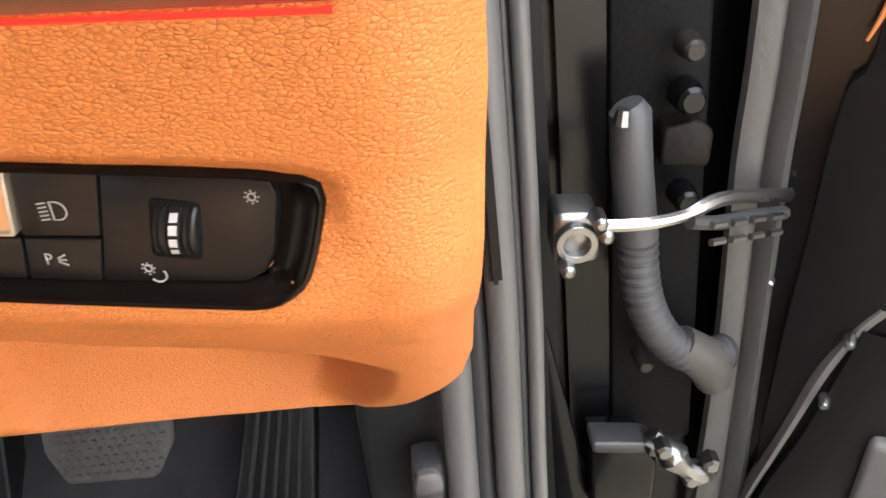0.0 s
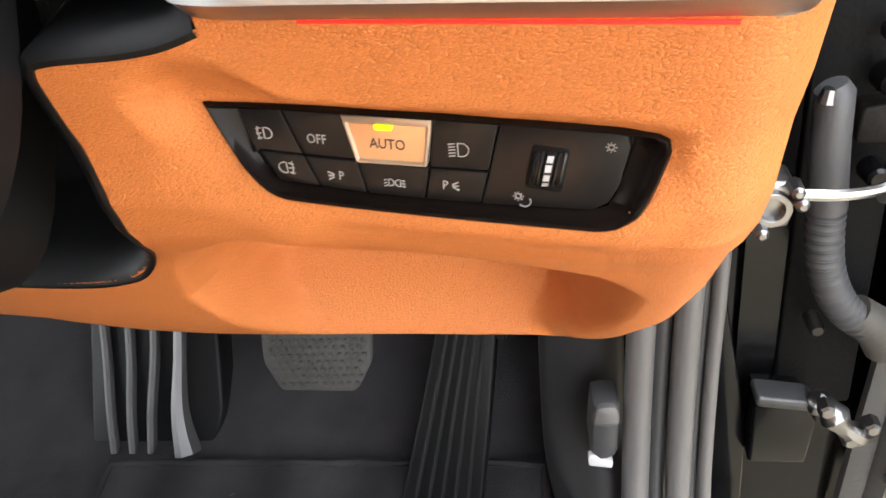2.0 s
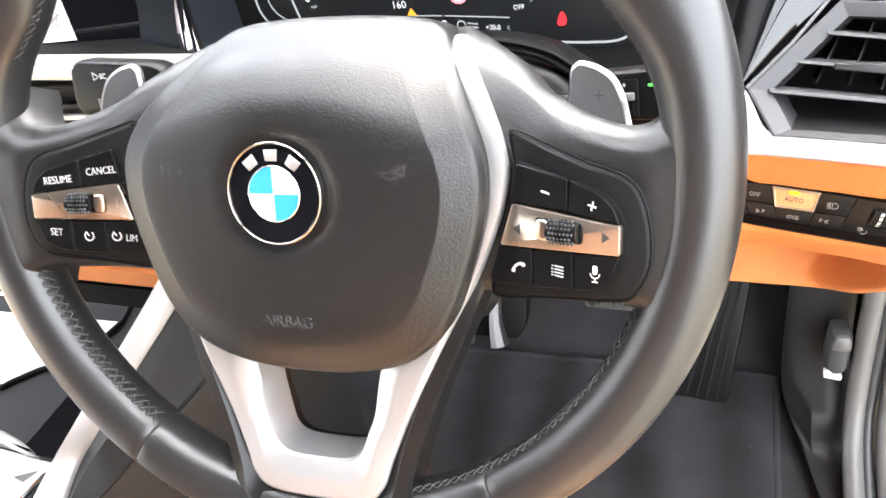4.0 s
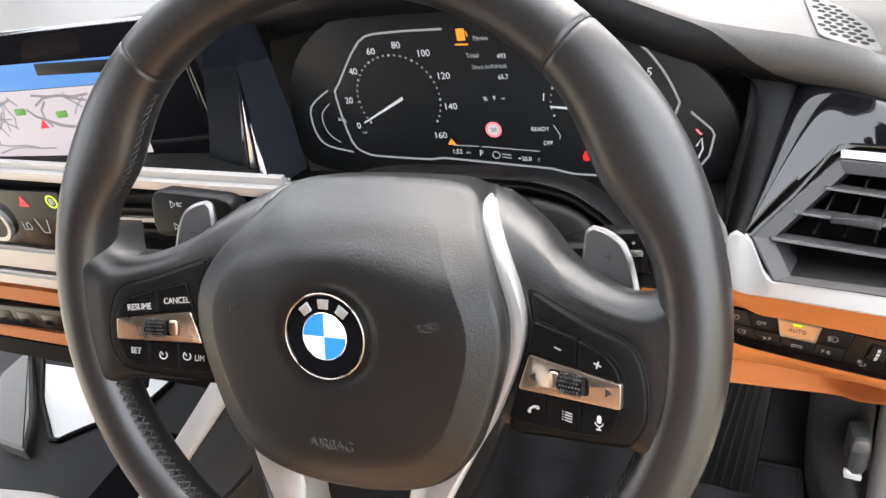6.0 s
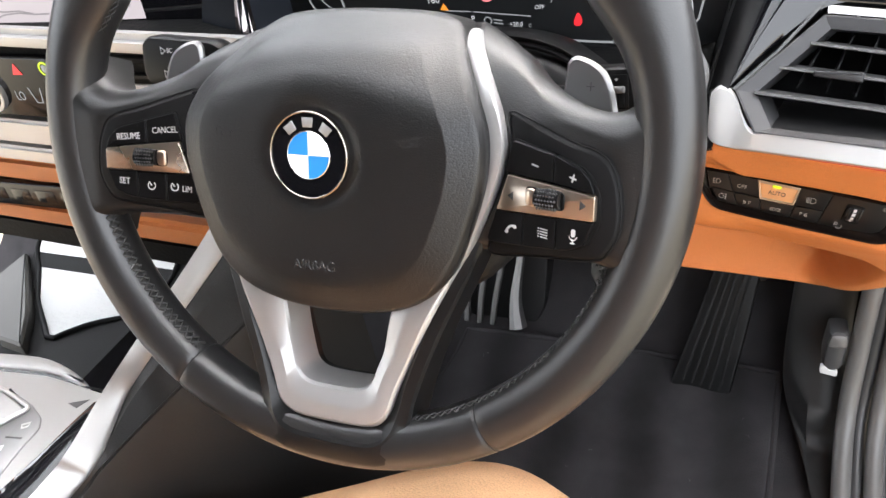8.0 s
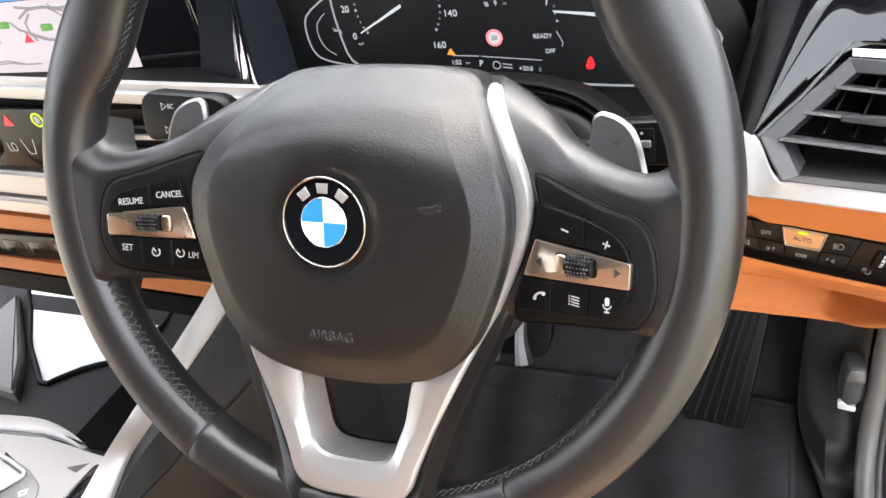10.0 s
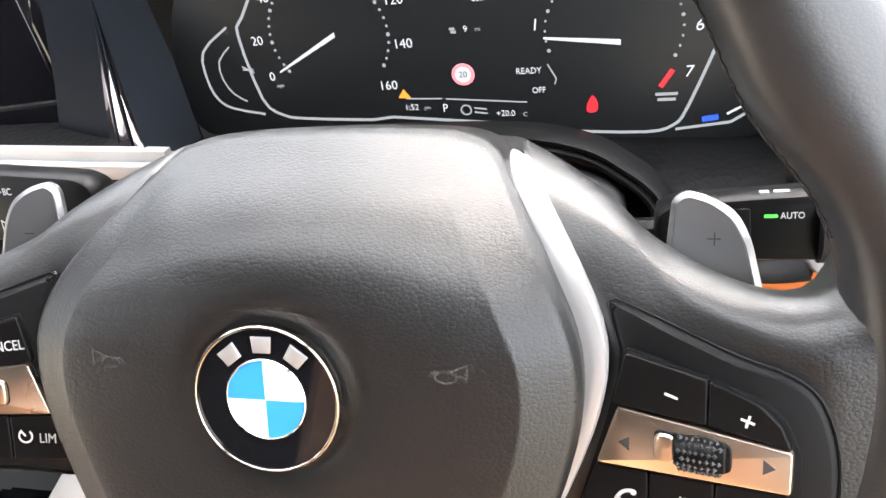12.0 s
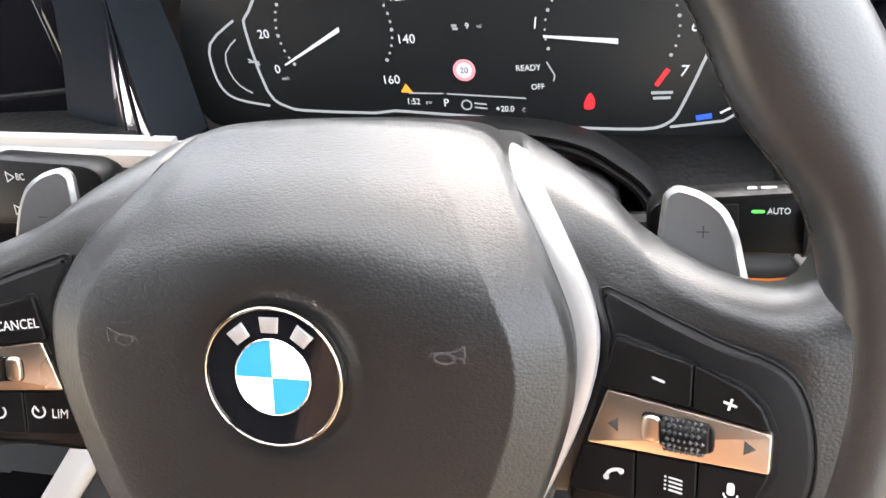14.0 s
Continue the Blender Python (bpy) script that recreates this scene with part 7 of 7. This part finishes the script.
part("conduit_boot", tube([(0.4125, 0.402, 0.634), (0.4140, 0.402, 0.630), (0.4150, 0.402, 0.60), (0.4175, 0.402, 0.57), (0.4185, 0.402, 0.555)], [0.008, 0.0108, 0.0112, 0.0112, 0.0118], 24), HOSE, conduit, "smooth grey boot")
part("boot_cap", tube([(0.4085, 0.396, 0.626), (0.4095, 0.396, 0.634)], [0.0055, 0.004], 10), STEEL, conduit)
path = smooth_loop([(0.4185, 0.402, 0.556), (0.4195, 0.402, 0.535), (0.4230, 0.402, 0.512), (0.4310, 0.403, 0.490), (0.4430, 0.405, 0.472), (0.4600, 0.410, 0.458), (0.480, 0.42, 0.452)], 14, False)
part("conduit_hose", tube(path, [0.0116 if k % 4 < 2 else 0.0096 for k in range(len(path))], 24), HOSE, conduit, "corrugated hose", angle=28)

part("conduit_grommet", tube(smooth_loop([(0.446, 0.406, 0.474), (0.458, 0.409, 0.462), (0.468, 0.414, 0.448), (0.474, 0.42, 0.430)], 3, False), [0.0118, 0.0125, 0.013, 0.0138, 0.0142, 0.0145, 0.0142, 0.0138, 0.013, 0.012], 14), grained("beige_grommet", (0.055, 0.052, 0.046), 0.6, 0.004, 0.2), conduit, "beige rubber grommet")

# open driver's door: x along it from the hinge, y its outside
door = thing("door_1", "open black driver's door hung on the pillar by steel hinges", "car door", pose(0.50, 0.43, 0.0, 0, 0, -28), kind="structure")
DOOR_FACE = axes(Vector((0, 0, 0)), Vector((1, 0, 0)), Vector((0, 0, 1)), Vector((0, -1, 0)))
part("door_shell", box_bm((-0.004, 0.010, 0.25), (1.05, 0.12, 0.98), 0.015), PAINT, door, "black painted door shell")
EDGE = grained("door_edge_rubber", (0.065, 0.063, 0.061), 0.42, 0.006, 0.2)


def leaning(pairs, levels, material, name, label=""):
    """A strip up the door between two lines, given as (left, right, height)."""
    left, right = smooth_loop([(l, z) for l, r, z in pairs], 5, False), smooth_loop([(r, z) for l, r, z in pairs], 5, False)
    rows = [[DOOR_FACE @ Vector((a.x + (b.x - a.x) * f, a.y, h)) for f, h in levels] for a, b in zip(left, right)]
    return part(name, loft(rows), material, door, label, angle=40)


leaning([(-0.008, 0.026, 0.98), (-0.015, 0.017, 0.673), (-0.020, 0.012, 0.576), (-0.022, 0.009, 0.45), (-0.030, 0.006, 0.30), (-0.034, 0.004, 0.22)], [(0, -0.02), (0, 0.004), (0.12, 0.008), (0.45, 0.006), (0.55, 0.003), (0.65, 0.006), (0.92, 0.008), (1, 0.003), (1, -0.02)], EDGE, "edge_seal", "grey rubber edge seal")
leaning([(0.006, 0.080, 0.98), (0.006, 0.060, 0.66), (0.004, 0.040, 0.55), (0.0, 0.034, 0.45), (-0.006, 0.030, 0.30)], [(0, -0.02), (0, -0.004), (1, -0.004)], PAINT, "shut_face", "black painted shut face")
leaning([(0.058, 1.0, 0.98), (0.048, 1.0, 0.671), (0.034, 1.0, 0.62), (0.0255, 1.0, 0.53), (0.018, 1.0, 0.44), (0.012, 1.0, 0.34), (0.012, 1.0, 0.27)], [(0, -0.01), (0, 0.006), (0.01, 0.010), (0.04, 0.016), (0.10, 0.022), (0.3, 0.03), (0.9, 0.03), (1.0, 0.0)], PLASTIC, "door_trim", "dark grey door trim")
piping = smooth_loop([(0.064, 0.78), (0.060, 0.72), (0.048, 0.671), (0.0385, 0.645), (0.033, 0.62), (0.0250, 0.53), (0.0180, 0.44), (0.0135, 0.36)], 4, False)
part("door_piping", tube([DOOR_FACE @ Vector((p.x, p.y, 0.007)) for p in piping if p.y > 0.645], [0.0006 + 0.0026 * smoothstep(0.64, 0.70, p.y) for p in piping if p.y > 0.645], 6), TAN, door, "tan leather edge of the trim")
leaning([(0.064, 0.078, 0.500), (0.054, 0.064, 0.481), (0.040, 0.050, 0.447), (0.026, 0.034, 0.395), (0.011, 0.017, 0.342), (0.0, 0.004, 0.30)], [(0, 0.0), (0.05, 0.012), (0.4, 0.018), (0.8, 0.018), (1, 0.008)], DOOR_GREY, "trim_blade", "pale blade on the door trim")
leaning([(0.060, 0.110, 0.485), (0.050, 0.100, 0.447), (0.036, 0.085, 0.395), (0.018, 0.072, 0.342), (0.008, 0.066, 0.30)], [(0, 0.0), (0.05, 0.020), (0.5, 0.026), (0.95, 0.024), (1, 0.0)], PLASTIC, "lower_trim", "black lower trim")
part("door_pocket", plate(rounded([(0.076, 0.414), (0.30, 0.40), (0.30, 0.29), (0.066, 0.29)], 0.006, 3), 0.0, 0.034, 0.004), DOOR_GREY, door, "pale grey door pocket").matrix_basis = DOOR_FACE
part("door_armrest", box_bm((0.25, -0.10, 0.60), (0.95, -0.03, 0.68), 0.02), TAN, door, "tan leather armrest")
for x, z in ((0.0095, 0.558), (0.0075, 0.499), (0.056, 0.479), (0.048, 0.431)):
    part("bolt", tube([DOOR_FACE @ Vector((x, z, 0.0 if x < 0.02 else 0.018)), DOOR_FACE @ Vector((x, z, 0.006 if x < 0.02 else 0.027)), DOOR_FACE @ Vector((x, z, 0.0075 if x < 0.02 else 0.029))], [0.0036, 0.0034, 0.002], 8), STEEL, door)

# ---- seats ----
def seat(x, name_label):
    s = thing("car_seat", name_label, "car seat", pose(x, 0, 0), "front seats")
    cushion = smooth_loop([(-0.22, -0.55), (0.22, -0.55), (0.235, -0.30), (0.235, -0.02), (0.195, -0.010), (0.13, 0.042), (0.078, 0.072), (0.03, 0.080), (-0.02, 0.066), (-0.08, 0.030), (-0.15, -0.015), (-0.205, -0.07), (-0.235, -0.30)], 4)
    part("cushion", pillow(cushion, [(0.05, 0.30), (0.015, 0.36), (0, 0.45), (0.004, 0.495), (0.016, 0.518), (0.040, 0.530), (0.075, 0.533)], lambda a, b: 0.03 * smoothstep(0.12, 0.22, abs(a)) + 0.03 * smoothstep(-0.4, 0.0, b) - 0.03), TAN_SMOOTH, s, "tan leather cushion", angle=60)
    back = smooth_loop([(-0.21, 0.0), (0.21, 0.0), (0.235, 0.25), (0.22, 0.50), (0.15, 0.62), (0, 0.63), (-0.15, 0.62), (-0.22, 0.50), (-0.235, 0.25)], 4)
    # backrest and headrest carry their shade in the leather colour
    b = part("backrest", pillow(back, [(0.02, -0.07), (0, -0.04), (0, 0.03), (0.02, 0.06), (0.06, 0.07)], lambda a, c: 0.05 * smoothstep(0.12, 0.21, abs(a))), TAN_SHADED, s, "unseen tan backrest, coloured darker as in shade", angle=60)
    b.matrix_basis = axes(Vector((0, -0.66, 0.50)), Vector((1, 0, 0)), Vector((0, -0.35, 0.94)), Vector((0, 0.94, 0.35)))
    part("headrest", pillow(rounded([(-0.13, 0), (0.13, 0), (0.12, 0.17), (-0.12, 0.17)], 0.05, 4), [(0.02, -0.05), (0, -0.03), (0, 0.03), (0.02, 0.05)]), TAN_SHADED, s, angle=60).matrix_basis = axes(Vector((0, -0.90, 1.13)), Vector((1, 0, 0)), Vector((0, -0.3, 0.95)), Vector((0, 0.95, 0.3)))
    part("seat_base", box_bm((-0.2, -0.5, 0.27), (0.2, -0.05, 0.36), 0.02), PLASTIC, s)
    return s


driver_seat = seat(0.0, "tan leather driver's seat behind the steering wheel")
passenger_seat = copy_thing(driver_seat, pose(-0.77, -0.12, 0))
tagged(passenger_seat, "tan leather passenger seat beyond the console")

# unseen solid wall, added to keep side light off the wheel
solid("wall_rear_side", box_bm((0.36, -1.6, 0.2), (0.42, -0.72, 1.36), 0.02), PLASTIC, "unseen dark wall blocking light behind the driver", "car body", "structure")

# ---- passenger side, roof, glass and surroundings ----
def side_wall():
    """Passenger side: a panel with a rounded door opening."""
    bm = bmesh.new()
    hole = rounded([(-1.0, 0.90), (0.40, 0.90), (0.30, 1.02), (-0.20, 1.30), (-1.0, 1.30)], 0.05, 5)
    big = []
    for p in hole:
        d = (p - Vector((-0.3, 0.6)))
        big.append(Vector((min(0.9, max(-1.7, -0.3 + d.x * 1.7)), min(1.42, max(-0.1, 0.6 + d.y * 1.6)))))
    r = [[bm.verts.new((x, q.x, q.y)) for q in loop] for x, loop in ((-1.12, big), (-1.12, hole), (-1.06, hole), (-1.06, big))]
    for k in range(4):
        bridge(bm, r[k], r[(k + 1) % 4])
    return bm


solid("wall_passenger_side", side_wall(), PLASTIC, "dark passenger side door and body below its window", "car body", "structure", angle=30)
far_rows = []
for k in range(20):
    y = -0.30 + 0.95 * k / 19
    z = 0.003 + (lerp_table([(-0.3, 0.270), (0.0, 0.262), (0.30, 0.264)], y) if y < 0.3 else lerp_table([(0.30, 0.264), (0.38, 0.2585), (0.46, 0.2705), (0.54, 0.3305), (0.66, 0.5005)], y))
    far_rows.append([(-1.05 + 0.49 * j / 10, y, z) for j in range(11)])
solid("floor_mat", loft(far_rows), grained("dark_rubber_mat", (0.012, 0.012, 0.0122), 0.8, 0.002, 0.5, 0, 0.2, 0.3, 30), "black rubber mat in the passenger footwell", "floor mat")
PAPER_L = [(0.30, -0.852), (0.3226, -0.8815), (0.381, -0.9594), (0.48, -1.045), (0.70, -1.05)]
PAPER_R = [(0.30, -0.845), (0.322, -0.8302), (0.353, -0.8026), (0.3805, -0.7525), (0.474, -0.7171), (0.70, -0.70)]
toe = lambda y: 0.0015 + lerp_table([(0.30, 0.264), (0.38, 0.2585), (0.46, 0.2705), (0.54, 0.3305), (0.66, 0.5005), (0.72, 0.66)], y)
paper_rows = []
for k in range(25):
    y = 0.305 + 0.33 * k / 24
    l, r = lerp_table(PAPER_L, y), lerp_table(PAPER_R, y)
    paper_rows.append([(l + (r - l) * j / 12, y, toe(y) + 0.004) for j in range(13)])
paper_mat = thing("paper_mat", "white paper mat with black bound edge in the passenger footwell", "floor mat")
part("paper_sheet", loft(paper_rows), grained("white_paper", (0.62, 0.62, 0.61), 0.8, 0.01, 0.3, 0, 0.3, 0.03), paper_mat, "white paper sheet", angle=80)
part("bound_edge", tube([Vector(r[0]) for r in paper_rows[::-1]] + [Vector(r[-1]) for r in paper_rows], 0.005, 8), CAVITY, paper_mat, "black rounded edge")
solid("passenger_pillar_trim", pillow(rounded([(-0.86, 0.262), (-0.915, 0.330), (-1.07, 0.478), (-1.07, 0.40), (-0.93, 0.27)], 0.01), [(0, 0.25), (0, 0.285), (0.004, 0.29)]), grained("beige_trim", (0.05, 0.047, 0.042), 0.6, 0.002, 0.3), "beige pillar trim beside the passenger door", "trim", "structure")
# roof out of view, its front edge set to limit light on the seats
solid("roof", loft([[(x, y, z + 0.03 * (1 - (x + 0.37) ** 2 / 0.6)) for x in [-1.08 + 1.42 * k / 12 for k in range(13)]] for y, z in ((-1.8, 1.20), (-1.2, 1.33), (-0.6, 1.38), (-0.32, 1.36), (-0.18, 1.325))]), grained("headliner", (0.045, 0.044, 0.043), 0.9, 0.002, 0.3), "unseen black headliner that shades the seats", "roof lining", "structure")
# unseen wall up to the roof, added to stop light from behind
solid("rear_wall", box_bm((-1.1, -1.6, 0.3), (0.4, -1.5, 1.3), 0.02), PLASTIC, "unseen dark wall closing the cabin at the rear", "seat back", "structure")
for x0, x1 in ((0.34, 0.28), (-1.08, -1.02)):
    solid("front_roof_pillar", tube([(x0, 0.62, 0.92), (x1, -0.20, 1.33)], 0.035, 10), PLASTIC, "black windscreen pillar", "car body", "structure")
glass = bpy.data.materials.new("windscreen_glass")
glass.use_nodes = True
gb = glass.node_tree.nodes["Principled BSDF"]
gb.inputs["Transmission Weight"].default_value, gb.inputs["Roughness"].default_value, gb.inputs["IOR"].default_value = 1.0, 0.0, 1.45
pane = solid("windscreen", loft([[(x, y, z) for x in (-1.06, -0.37, 0.33)] for y, z in ((0.80, 0.925), (-0.18, 1.333), (-0.18, 1.338), (0.80, 0.930), (0.80, 0.925))]), glass, "clear windscreen over the dashboard", "window", "structure")
pane.visible_shadow = False
solid("bonnet", loft([[(x, y, z - 0.08 * abs(x + 0.37) ** 2) for x in [-1.2 + 1.66 * k / 10 for k in range(11)]] for y, z in ((0.84, 0.92), (1.3, 0.90), (1.9, 0.78), (2.05, 0.60), (2.08, 0.25))]), PAINT, "black bonnet beyond the windscreen", "car body", "structure")
g = bmesh.new()
bmesh.ops.create_grid(g, x_segments=2, y_segments=2, size=400)
solid("ground", g, grained("pale_concrete", (0.33, 0.29, 0.215), 0.85, 0.01, 0.4, 0, 0.3, 0.12, 0.8), "pale concrete ground around the car", "ground", "structure")
